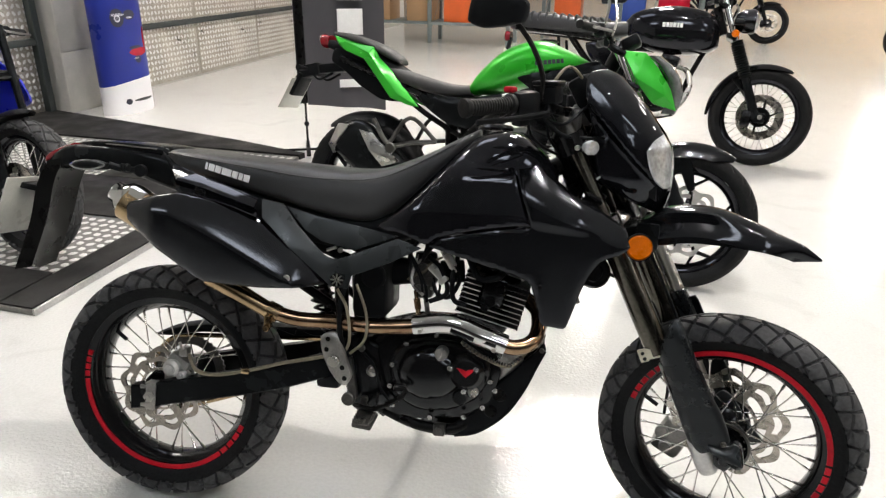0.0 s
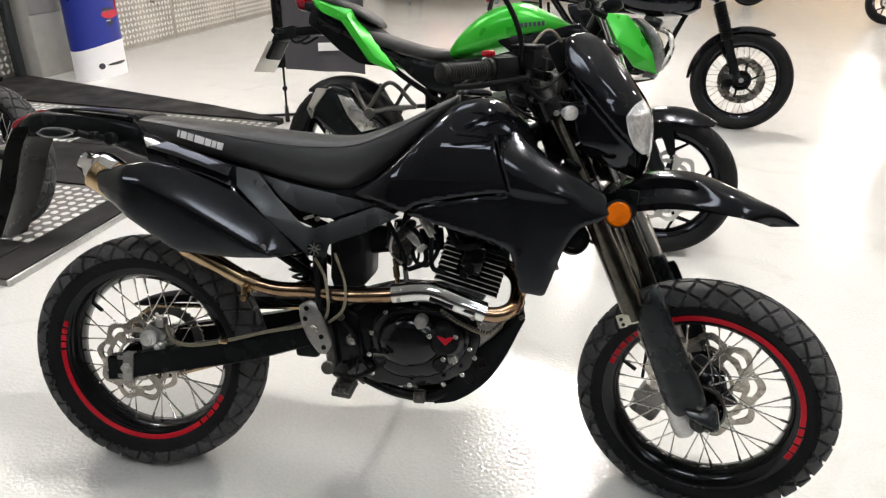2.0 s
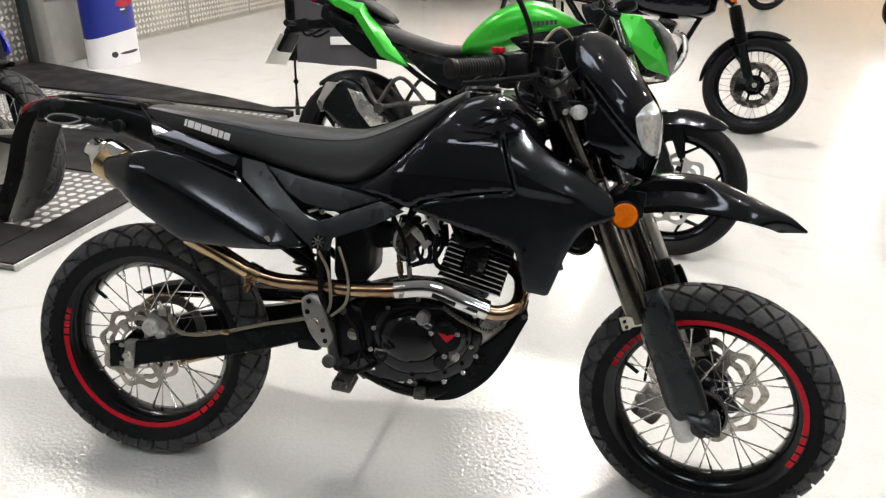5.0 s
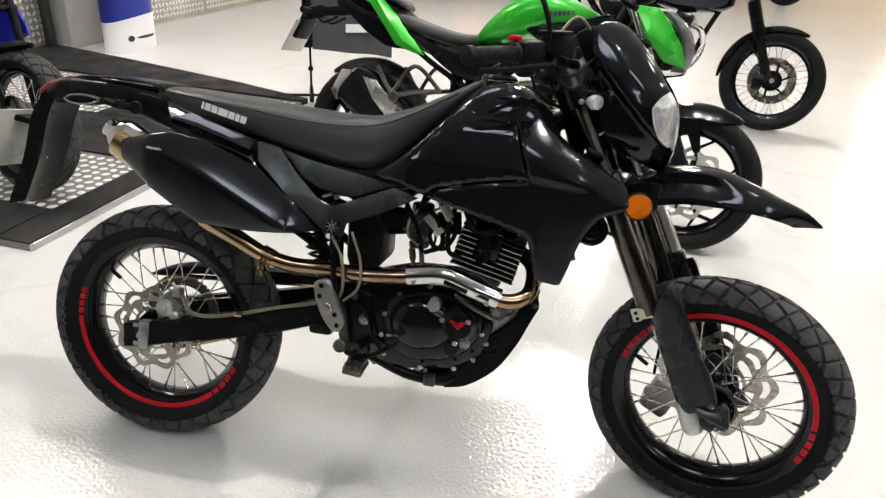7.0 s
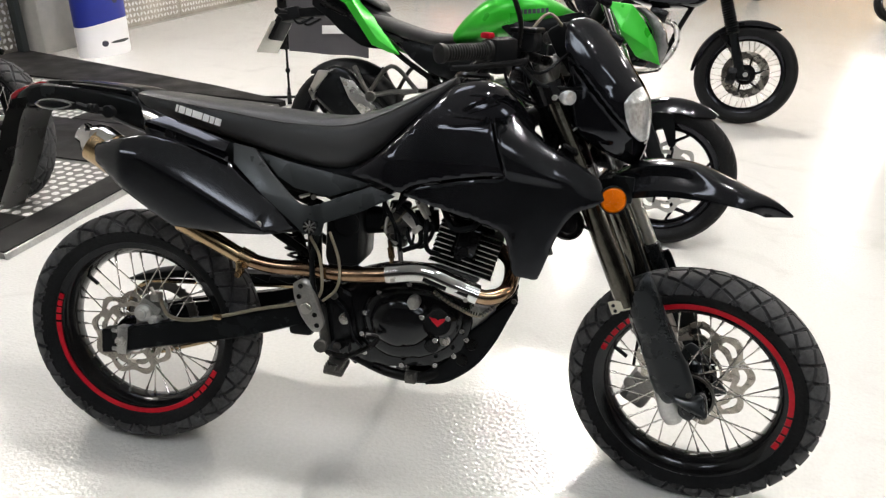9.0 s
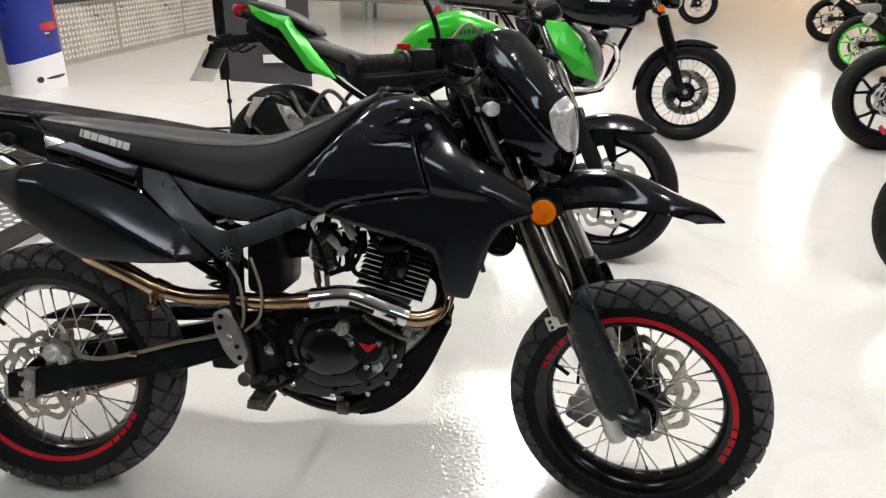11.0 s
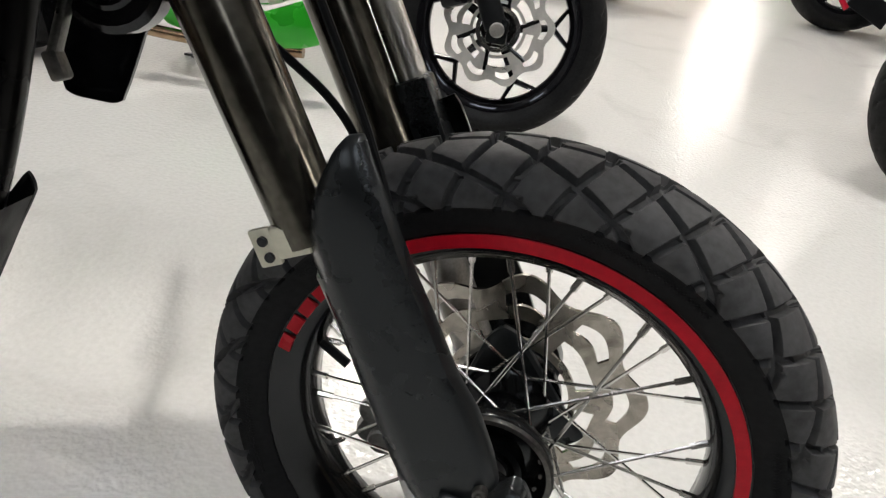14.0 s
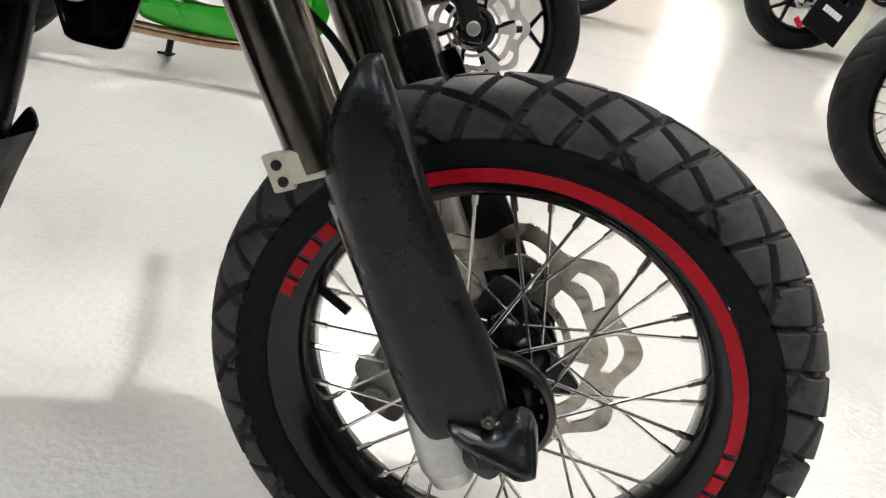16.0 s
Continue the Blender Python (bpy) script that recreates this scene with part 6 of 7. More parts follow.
    P("choke_lever", join(tube([(0.632, -0.066, 0.640), (0.640, -0.072, 0.668), (0.662, -0.072, 0.690)], 0.0035, 6), disc((0.632, -0.064, 0.640), 0.008, 0.006, 10)), STEEL)
    P("carburettor_screw", pieces(*[disc((x, -0.062, z), 0.0042, 0.006, 8) for x, z in ((0.634, 0.668), (0.674, 0.668), (0.636, 0.616), (0.676, 0.612))]), STEEL)
    P("drain_tube", tube([(0.657, -0.045, 0.592), (0.668, -0.080, 0.578), (0.672, -0.088, 0.556)], 0.0062, 8), DULL)
    P("fuel_tap", join(box((0.715, -0.08, 0.690), (0.020, 0.020, 0.050), 0.004, pose(0, 0, 0, 0, -32, 0)), box((0.722, -0.092, 0.676), (0.010, 0.006, 0.040), 0.002, pose(0, 0, 0, 0, -32, 0))), STEEL, "steel fuel tap")
    P("fuel_hose", pieces(tube([(0.728, -0.080, 0.668), (0.742, -0.085, 0.640), (0.720, -0.085, 0.600), (0.690, -0.075, 0.605), (0.676, -0.06, 0.635)], 0.0052, 8), tube([(0.640, -0.05, 0.725), (0.622, -0.07, 0.690), (0.628, -0.07, 0.655)], 0.0042, 8), tube([(0.612, -0.06, 0.71), (0.640, -0.085, 0.67), (0.664, -0.085, 0.62), (0.668, -0.08, 0.58)], 0.0036, 6)), PLASTIC)
    P("intake_rubber", pieces(tube([(0.69, -0.02, 0.645), (0.745, -0.01, 0.650)], 0.027, 16), tube([(0.62, -0.025, 0.643), (0.57, -0.02, 0.64)], (0.030, 0.036), 16)), PLASTIC)
    P("air_box", join(box((0.535, -0.02, 0.615), (0.085, 0.17, 0.16), 0.02), disc((0.545, -0.105, 0.64), 0.03, 0.008, 20)), PLASTIC, "black air filter box")
    P("choke_clip", join(box((0.692, -0.090, 0.654), (0.050, 0.010, 0.018), 0.003, pose(0, 0, 0, 0, 43, 0)), box((0.706, -0.094, 0.640), (0.014, 0.012, 0.024), 0.003, pose(0, 0, 0, 0, 43, 0))), STEEL, "bright steel clip on the carburettor")
    P("cable_adjuster", join(tube([(0.637, -0.062, 0.604), (0.641, -0.062, 0.585)], 0.0050, 8), tube([(0.641, -0.062, 0.585), (0.645, -0.062, 0.560)], 0.0085, 6), tube([(0.645, -0.062, 0.560), (0.648, -0.062, 0.538)], 0.0060, 8)), GOLD, "brass-coloured cable adjuster")
    P("ignition_wire", tube([(0.618, -0.064, 0.630), (0.640, -0.075, 0.645), (0.660, -0.080, 0.655), (0.678, -0.072, 0.678), (0.720, -0.055, 0.697)], 0.0030, 6), HOSE, "olive sleeved wire")
    P("throttle_cable", tube([(0.618, -0.06, 0.705), (0.630, -0.080, 0.680), (0.652, -0.088, 0.640), (0.660, -0.084, 0.600), (0.682, -0.080, 0.586), (0.696, -0.078, 0.612), (0.694, -0.07, 0.640)], 0.0032, 6), PLASTIC)
    coil = []
    for a, b in zip([(0.765, -0.143, 0.508), (0.805, -0.151, 0.487), (0.840, -0.152, 0.476), (0.870, -0.150, 0.469)], [(0.805, -0.151, 0.487), (0.840, -0.152, 0.476), (0.870, -0.150, 0.469), (0.898, -0.125, 0.487)]):
        for q in range(5):
            m0 = Vector(a).lerp(Vector(b), q / 5)
            m1 = Vector(a).lerp(Vector(b), (q + 0.5) / 5)
            coil.append(tube([tuple(m0), tuple(m1)], 0.0052, 8))
    tagged(P("hose_spring", join(*coil), DULL, "dull coiled hose guard"), "dull coiled hose guard", kind="stuff")
    for pts, r, mat in (([(0.49, -0.13, 0.63), (0.478, -0.145, 0.56), (0.485, -0.14, 0.48), (0.50, -0.125, 0.45)], 0.0065, PLASTIC), ([(0.510, -0.12, 0.62), (0.542, -0.150, 0.560), (0.540, -0.150, 0.500), (0.505, -0.14, 0.462)], 0.0034, HOSE),
                        ([(0.47, -0.14, 0.61), (0.498, -0.155, 0.57), (0.505, -0.150, 0.50), (0.490, -0.13, 0.46)], 0.0036, HOSE), ([(0.655, -0.05, 0.69), (0.70, -0.09, 0.665), (0.715, -0.09, 0.61), (0.675, -0.08, 0.585)], 0.006, PLASTIC),
                        ([(0.735, -0.06, 0.70), (0.728, -0.095, 0.655), (0.732, -0.10, 0.600), (0.76, -0.09, 0.585)], 0.006, PLASTIC), ([(0.64, -0.06, 0.69), (0.63, -0.08, 0.63), (0.66, -0.09, 0.60)], 0.004, STEEL),
                        ([(0.69, -0.05, 0.735), (0.665, -0.08, 0.70), (0.652, -0.07, 0.68)], 0.005, PLASTIC), ([(0.76, -0.14, 0.512), (0.81, -0.150, 0.485), (0.87, -0.150, 0.468), (0.915, -0.10, 0.50)], 0.0036, HOSE)):
        P("hose", tube(pts, r, 8), mat)
    P("frame_plate", pair(panel([(0.472, 0.485), (0.520, 0.495), (0.562, 0.478), (0.572, 0.400), (0.560, 0.325), (0.530, 0.305), (0.495, 0.330), (0.482, 0.400)], -0.100, 0.012, 0.006, 0.02, 0.014)), ENGINE, "black frame side plate")
    P("plate_bolt", pair(pieces(*[disc((x, -0.108, z), r, 0.010, 12) for x, z, r in ((0.525, 0.468, 0.008), (0.535, 0.345, 0.009), (0.505, 0.350, 0.006))])), DULL)
    P("switch_lead", tube([(0.530, -0.115, 0.46), (0.560, -0.125, 0.43), (0.575, -0.122, 0.38), (0.600, -0.120, 0.345)], 0.0035, 6), PLASTIC)
    P("side_case", join(panel([(0.836, 0.470), (0.856, 0.482), (0.880, 0.474), (0.897, 0.480), (0.900, 0.462), (0.886, 0.440), (0.866, 0.420), (0.848, 0.396), (0.836, 0.404), (0.838, 0.436)], -0.072, 0.09, 0.010, 0.012, 0.008), disc((0.852, -0.084, 0.462), 0.011, 0.006, 12)), ALLOY, "cast alloy engine mount")
    # skid plate
    skid = panel([(0.694, 0.284), (0.694, 0.266), (0.750, 0.267), (0.803, 0.281), (0.862, 0.327), (0.902, 0.388), (0.932, 0.456), (0.949, 0.494), (0.943, 0.510), (0.926, 0.488), (0.900, 0.462), (0.872, 0.432), (0.846, 0.410), (0.828, 0.380), (0.790, 0.330), (0.745, 0.296)], -0.086, 0.005, 0.005, 0.012, 0.008)
    P("skid_plate", join(skid, moved(mirrored(skid), pose(0, -0.05, 0)), skin([[(x, y, z) for y in (-0.084, -0.050, 0.0, 0.034)] for x, z in ((0.694, 0.266), (0.750, 0.267), (0.803, 0.281), (0.862, 0.327), (0.902, 0.388), (0.932, 0.456), (0.947, 0.490))], closed=False)), PLASTIC, "black plastic skid plate", sharp=30)
    P("skid_hole", pieces(disc((0.851, -0.0925, 0.379), 0.0155, 0.002, 20), disc((0.832, -0.0925, 0.338), 0.0150, 0.002, 20)), FRAME, "round hole in the skid plate")
    P("skid_flange", tube([(0.750, -0.091, 0.269), (0.803, -0.091, 0.283), (0.862, -0.091, 0.329), (0.902, -0.091, 0.390), (0.932, -0.091, 0.458), (0.947, -0.091, 0.492)], 0.0035, 6), PLASTIC)
    P("skid_bolt", disc((0.940, -0.092, 0.494), 0.006, 0.006, 6), DULL)
    P("lower_frame", pair(tube([(0.565, -0.075, 0.315), (0.66, -0.085, 0.285), (0.75, -0.085, 0.285), (0.82, -0.07, 0.33)], 0.013, 10)), FRAME)
    P("frame_lug", join(box((0.715, -0.10, 0.285), (0.028, 0.02, 0.03), 0.004), disc((0.715, -0.11, 0.29), 0.007, 0.006, 6)), DULL)
    # foot rests, pedal, stand
    plate2 = panel([(0.436, 0.498), (0.462, 0.512), (0.480, 0.500), (0.500, 0.450), (0.512, 0.412), (0.500, 0.388), (0.482, 0.390), (0.458, 0.420), (0.440, 0.462)], -0.146, 0.006, 0.004, 0.01, 0.01)
    P("footrest_plate", pair(plate2), ALLOY, "drilled bare alloy footrest hanger")
    P("hanger_hole", pair(pieces(*[disc((x, -0.152, z), 0.006, 0.001, 12) for x, z in ((0.455, 0.495), (0.452, 0.470), (0.490, 0.430), (0.496, 0.405))])), FRAME)
    P("hanger_bolt", pair(join(disc((0.470, -0.150, 0.445), 0.014, 0.010, 18))), STEEL)
    P("hanger_bracket", pair(pieces(box((0.505, -0.125, 0.400), (0.020, 0.02, 0.10), 0.004, pose(0, 0, 0, 0, -10, 0)), box((0.508, -0.130, 0.372), (0.012, 0.012, 0.03), 0.003), disc((0.503, -0.132, 0.352), 0.016, 0.012, 18))), DULL)
    teeth = [box((0.536 + 0.0125 * i, -0.150 - 0.0125 * j, 0.338 - 0.0013 * j), (0.0045, 0.0045, 0.012), 0.001, pose(0, 0, 0, 20 * ((i + j) % 2), 15 * (i % 2), 30)) for i in range(4) for j in range(6) if i in (0, 3) or j in (0, 5)]
    P("foot_peg", pair(join(box((0.555, -0.182, 0.324), (0.046, 0.070, 0.013), 0.005, pose(0, 0, 0, 6, 6, 0)), tube([(0.535, -0.120, 0.335), (0.548, -0.150, 0.328)], 0.010, 8), *teeth)), DULL, "worn toothed footrest")
    P("brake_pedal", tube([(0.520, -0.14, 0.34), (0.570, -0.165, 0.345), (0.625, -0.170, 0.375), (0.640, -0.160, 0.395), (0.615, -0.165, 0.400)], 0.0065, 8), FRAME, "bent brake pedal")
    P("side_stand", join(tube([(0.585, 0.085, 0.29), (0.620, 0.372, 0.114)], 0.011, 10), box((0.622, 0.385, 0.1075), (0.05, 0.035, 0.008), 0.003, pose(0, 0, 0, 14.7))), FRAME, "black side stand")
    return e


black_supermoto()


# ---------------------------------------------------------------- the other motorcycles
ROAD = road_tread(30)
KNOB = trail_tread(15)


def adder(e):
    def P(name, vf, mat, label="", m=None, sharp=38):
        for piece in vf[1:] if vf[0] == "pieces" else [vf]:
            ob = part(name, piece, mat, e, label, m, sharp)
        return ob
    return P


def arc_guard(c, r, w, a0, a1, drop=0.03, n=18, thick=0.004):
    """A mudguard: a curved sheet round the wheel centre c from angle a0 to a1, with turned-down sides."""
    rings = []
    for lift in (0.0, -thick):
        ring_set = []
        for i in range(n + 1):
            a = radians(a0 + (a1 - a0) * i / n)
            taper = min(1.0, 0.35 + 4 * min(i, n - i) / n)
            row = []
            for j in range(11):
                v = (j - 5) / 5
                rr = r + lift - drop * taper * abs(v) ** 2.4
                row.append((c[0] + rr * math.cos(a), c[1] + (w * taper + lift) * v, c[2] + rr * math.sin(a)))
            ring_set.append(row)
        rings += ring_set if lift == 0 else ring_set[::-1]
    rings.append(rings[0])
    return skin(rings, closed=False)


def handlebars(P, x, z, w, rise=0.05, mirrors=True, stem=STEEL):
    P("handlebar", tube([(x - 0.10, -w, z + rise), (x - 0.03, -w * 0.55, z + rise), (x, -0.08, z), (x, 0.08, z), (x - 0.03, w * 0.55, z + rise), (x - 0.10, w, z + rise)], 0.011, 10), FRAME)
    for s in (-1, 1):
        P("handlebar_grip", tube([(x - 0.105, s * w, z + rise), (x - 0.055, s * (w - 0.12), z + rise)], 0.017, 14), GRIP, "black rubber grip")
        P("switch_block", box((x - 0.045, s * (w - 0.15), z + rise), (0.045, 0.055, 0.05), 0.010), PLASTIC)
        P("hand_lever", tube([(x + 0.0, s * (w - 0.17), z + rise), (x - 0.01, s * (w - 0.10), z + rise - 0.005), (x - 0.05, s * (w + 0.0), z + rise - 0.008)], 0.006, 8), ALLOY)
        if mirrors:
            P("mirror_stem", tube([(x - 0.03, s * (w - 0.17), z + rise + 0.02), (x - 0.02, s * (w - 0.16), z + rise + 0.10), (x - 0.04, s * (w - 0.12), z + rise + 0.19)], 0.006, 8), stem)
            head = panel([(x - 0.10, z + rise + 0.17), (x - 0.09, z + rise + 0.235), (x - 0.02, z + rise + 0.245), (x + 0.02, z + rise + 0.21), (x + 0.0, z + rise + 0.175)], -(w - 0.11), 0.022, 0.012, 0.03, 0.02)
            P("mirror_head", head if s < 0 else mirrored(head), PLASTIC, "black mirror housing")


def motor(P, x, z, mat=ENGINE, pipe=STEEL, fins=6):
    """A small four-stroke: crankcase, covers, finned barrel, carburettor and header pipe."""
    P("crankcase", panel([(x - 0.17, z + 0.06), (x - 0.08, z + 0.12), (x + 0.10, z + 0.11), (x + 0.17, z + 0.04), (x + 0.15, z - 0.08), (x + 0.04, z - 0.12), (x - 0.12, z - 0.10), (x - 0.18, z - 0.03)], -0.09, 0.18, 0.014, 0.03, 0.025), mat, "engine crankcase")
    P("clutch_cover", disc((x - 0.02, -0.095, z), 0.085, 0.030, 28, 0.25), mat, "round clutch cover")
    P("generator_cover", disc((x + 0.02, 0.125, z), 0.075, 0.030, 28, 0.25), mat)
    P("side_cover", disc((x + 0.09, -0.095, z + 0.03), 0.045, 0.024, 24, 0.25), mat)
    for a in range(7):
        P("cover_screw", disc((x - 0.02 + 0.092 * math.cos(a * 0.9), -0.103, z + 0.092 * math.sin(a * 0.9)), 0.006, 0.006, 8), CHROME)
    tilt = pose(x + 0.07, 0, z + 0.09, 0, 16, 0)
    P("cylinder", join(moved(box((0, 0, 0.06), (0.105, 0.125, 0.15), 0.01), tilt), moved(box((0, 0, 0.165), (0.13, 0.15, 0.08), 0.018), tilt)), mat, "cylinder and head")
    for i in range(fins):
        P("cooling_fin", moved(box((0, 0, 0.02 + i * 0.016), (0.145, 0.17, 0.004), 0.001), tilt), mat)
    P("carburettor", join(box((x - 0.07, -0.02, z + 0.19), (0.08, 0.07, 0.09), 0.015), tube([(x - 0.02, 0, z + 0.20), (x + 0.05, 0, z + 0.21)], 0.024, 12)), ALLOY)
    P("air_box", box((x - 0.19, 0, z + 0.19), (0.13, 0.15, 0.15), 0.02), PLASTIC)
    P("header_pipe", tube([(x + 0.13, -0.02, z + 0.22), (x + 0.24, -0.04, z + 0.18), (x + 0.27, -0.07, z + 0.05), (x + 0.18, -0.11, z - 0.10), (x + 0.0, -0.13, z - 0.13), (x - 0.25, -0.14, z - 0.10)], 0.019, 12), pipe, "curved exhaust header pipe")


def naked_bike(m, label, paint=GREEN, rims=GLOSS, WB=1.478, cover=GREEN, belly=True, tail_cover=True, silencer="low", side_plate=False, tail_lamp=LENS_RED, plate=True, size=1.0):
    e = tagged(new("motorcycle"), label, "motorcycle", "parked motorcycles")
    e.matrix_basis = m @ Matrix.Scale(size, 4)
    P = adder(e)
    f, r = (WB, 0, 0.298), (0, 0, 0.310)
    wheel(e, "front_wheel", f, 0.298, 0.055, "forked" if belly else "cast", None, "cast alloy front wheel", ROAD, (360, 29), rim_mat=rims, disc_side=-1, disc_r=0.145, disc_y=0.065, petal=True)
    wheel(e, "rear_wheel", r, 0.310, 0.070, "cast", None, "cast alloy rear wheel", ROAD, (240, 29), rim_mat=rims, disc_side=-1, disc_r=0.11, disc_y=0.075, petal=True, sprocket=True)
    for s in (-1, 1):
        P("fork_slider", tube([(f[0] + 0.005, s * 0.098, 0.285), (1.312, s * 0.098, 0.615)], 0.031, 16), PLASTIC, "black fork slider")
        P("slider_collar", tube([(1.322, s * 0.098, 0.596), (1.306, s * 0.098, 0.628)], 0.0345, 16), ENGINE)
        P("fork_tube", tube([(1.325, s * 0.098, 0.590), (1.125, s * 0.098, 0.985)], 0.0195, 14), CHROME, "chromed fork tube")
        P("axle_clamp", box((f[0], s * 0.098, 0.295), (0.06, 0.05, 0.07), 0.012), SATIN)
    P("front_caliper", join(box((1.350, -0.082, 0.372), (0.085, 0.055, 0.070), 0.014, pose(0, 0, 0, 0, -22, 0)), *[disc((x, -0.110, z), 0.010, 0.008, 12) for x, z in ((1.325, 0.385), (1.352, 0.372), (1.378, 0.358))]), ENGINE, "black brake caliper")
    P("caliper_hose", tube([(1.335, -0.085, 0.40), (1.330, -0.095, 0.47), (1.300, -0.085, 0.60), (1.24, -0.06, 0.76)], 0.0045, 6), HOSE)
    P("axle_nut", disc((f[0], -0.115, f[2]), 0.02, 0.02, 14), ALLOY)
    P("triple_clamp", pieces(box((1.20, 0, 0.835), (0.07, 0.27, 0.035), 0.01, pose(0, 0, 0, 0, 26, 0)), box((1.125, 0, 0.975), (0.08, 0.26, 0.03), 0.01, pose(0, 0, 0, 0, 26, 0))), ENGINE)
    P("front_mudguard", arc_guard(f, 0.330, 0.075, 58, 150, 0.06), MOULD, "satin black front mudguard")
    P("mudguard_stay", pair(panel([(1.40, 0.56), (1.475, 0.56), (1.505, 0.44), (1.478, 0.43), (1.440, 0.50), (1.40, 0.47)], -0.082, 0.006, 0.004, 0.01, 0.02)), SATIN)
    handlebars(P, 1.10, 1.005, 0.36, 0.035)
    # headlamp cowl
    cowl = facet([(1.143, -0.115, 0.975), (1.241, -0.100, 0.971), (1.297, -0.085, 0.914), (1.357, -0.058, 0.832), (1.387, -0.036, 0.748), (1.287, -0.100, 0.775), (1.226, -0.118, 0.844), (1.213, -0.134, 0.868), (1.337, -0.100, 0.806)],
                 [(0, 1, 7), (1, 2, 8, 7), (2, 3, 8), (3, 4, 8), (8, 4, 5), (7, 8, 5, 6), (0, 7, 6)], 0.008, 0.003)
    P("headlamp_cowl", pair(cowl), cover, "painted headlamp side cowl", sharp=50)
    lens = skin([oval(x, 0, z, w, 0.03, 18, 2.4, "z") for x, z, w in ((1.355, 0.735, 0.018), (1.372, 0.775, 0.040), (1.378, 0.825, 0.055), (1.362, 0.880, 0.066), (1.325, 0.930, 0.072), (1.275, 0.965, 0.060))])
    P("headlamp_lens", lens, SMOKE, "smoked clear headlamp lens", sharp=60)
    P("instrument_panel", box((1.17, 0, 1.015), (0.08, 0.14, 0.05), 0.015, pose(0, 0, 0, 0, -30, 0)), PLASTIC)
    # tank and covers
    P("fuel_tank", body([(0.495, 0.80, 0.745, 0.075), (0.545, 0.868, 0.755, 0.115), (0.65, 0.960, 0.775, 0.155), (0.79, 1.006, 0.82, 0.165), (0.91, 0.972, 0.855, 0.14), (1.01, 0.928, 0.895, 0.075)], 28, 2.7), paint, "painted fuel tank", sharp=60)
    P("tank_cap", disc((0.82, 0, 1.004), 0.045, 0.008, 24, axis="z"), ENGINE)
    P("tank_lettering", pair(strip_text(0.80, 0.900, 0.1, 0.014, [(0.014, 0.004)] * 6 + [(0.012, 0)], 0.018, -0.166)), INK, "dark bars in place of a maker's name")
    shroud = panel([(0.72, 0.845), (0.91, 0.885), (1.06, 0.925), (1.12, 0.86), (1.06, 0.70), (0.98, 0.62), (0.90, 0.66), (0.84, 0.76)], -0.145, 0.008, 0.016, 0.03, 0.02)
    P("tank_shroud", pair(shroud), SATIN, "satin black tank shroud")
    P("frame", join(both(tube([(1.08, -0.05, 0.86), (0.86, -0.13, 0.78), (0.62, -0.13, 0.66), (0.46, -0.11, 0.48), (0.46, -0.10, 0.32)], 0.022, 10)), both(tube([(0.62, -0.12, 0.70), (0.36, -0.11, 0.72), (0.10, -0.09, 0.80), (-0.15, -0.07, 0.88)], 0.015, 8)),
                    both(tube([(0.52, -0.11, 0.55), (0.30, -0.10, 0.66), (0.12, -0.09, 0.78)], 0.013, 8)), tube([(1.05, 0, 0.80), (1.12, 0, 0.96)], 0.032, 12)), FRAME, "black tube frame")
    side = panel([(0.28, 0.74), (0.50, 0.735), (0.66, 0.765), (0.62, 0.66), (0.52, 0.60), (0.42, 0.62), (0.32, 0.68)], -0.125, 0.008, 0.014, 0.03, 0.02)
    P("side_cover", pair(side), SATIN, "satin black side cover")
    P("seat", body([(0.10, 0.862, 0.80, 0.09), (0.20, 0.838, 0.77, 0.125), (0.33, 0.808, 0.745, 0.135), (0.44, 0.795, 0.735, 0.12), (0.515, 0.800, 0.745, 0.075)], 24, 3.0), GREYSEAT, "grey-black rider seat", sharp=70)
    if plate:
        P("passenger_seat", body([(-0.20, 1.002, 0.974, 0.05), (-0.10, 0.994, 0.955, 0.085), (0.02, 0.962, 0.918, 0.095), (0.11, 0.920, 0.880, 0.09), (0.145, 0.890, 0.868, 0.06)], 24, 3.0), GREYSEAT, "grey-black passenger seat", sharp=70)
    if tail_cover:
        tc = facet([(-0.193, -0.055, 0.983), (0.031, -0.095, 0.937), (0.063, -0.100, 0.888), (0.128, -0.105, 0.836), (0.165, -0.108, 0.797), (0.277, -0.118, 0.680), (0.226, -0.122, 0.686), (0.137, -0.125, 0.713),
                    (0.087, -0.125, 0.772), (-0.006, -0.120, 0.879), (-0.118, -0.090, 0.915), (-0.164, -0.065, 0.938), (0.020, -0.122, 0.905), (0.100, -0.132, 0.810), (0.170, -0.132, 0.735)],
                   [(0, 1, 12), (0, 12, 9, 10), (0, 10, 11), (1, 2, 12), (2, 3, 13, 12), (12, 13, 8, 9), (3, 4, 14, 13), (13, 14, 7, 8), (4, 5, 14), (14, 5, 6, 7)], 0.008, 0.003)
        P("tail_cover", pair(tc), cover, "painted tail side cover", sharp=50)
    if plate:
        P("tail_core", body([(-0.24, 0.965, 0.925, 0.045), (-0.10, 0.955, 0.875, 0.07), (0.05, 0.91, 0.82, 0.085), (0.20, 0.83, 0.75, 0.09)], 18, 3.0), PLASTIC)
        P("tail_lamp", body([(-0.292, 0.985, 0.955, 0.02), (-0.27, 0.990, 0.925, 0.045), (-0.23, 0.985, 0.920, 0.05)], 18, 2.6), tail_lamp, "red tail lamp lens")
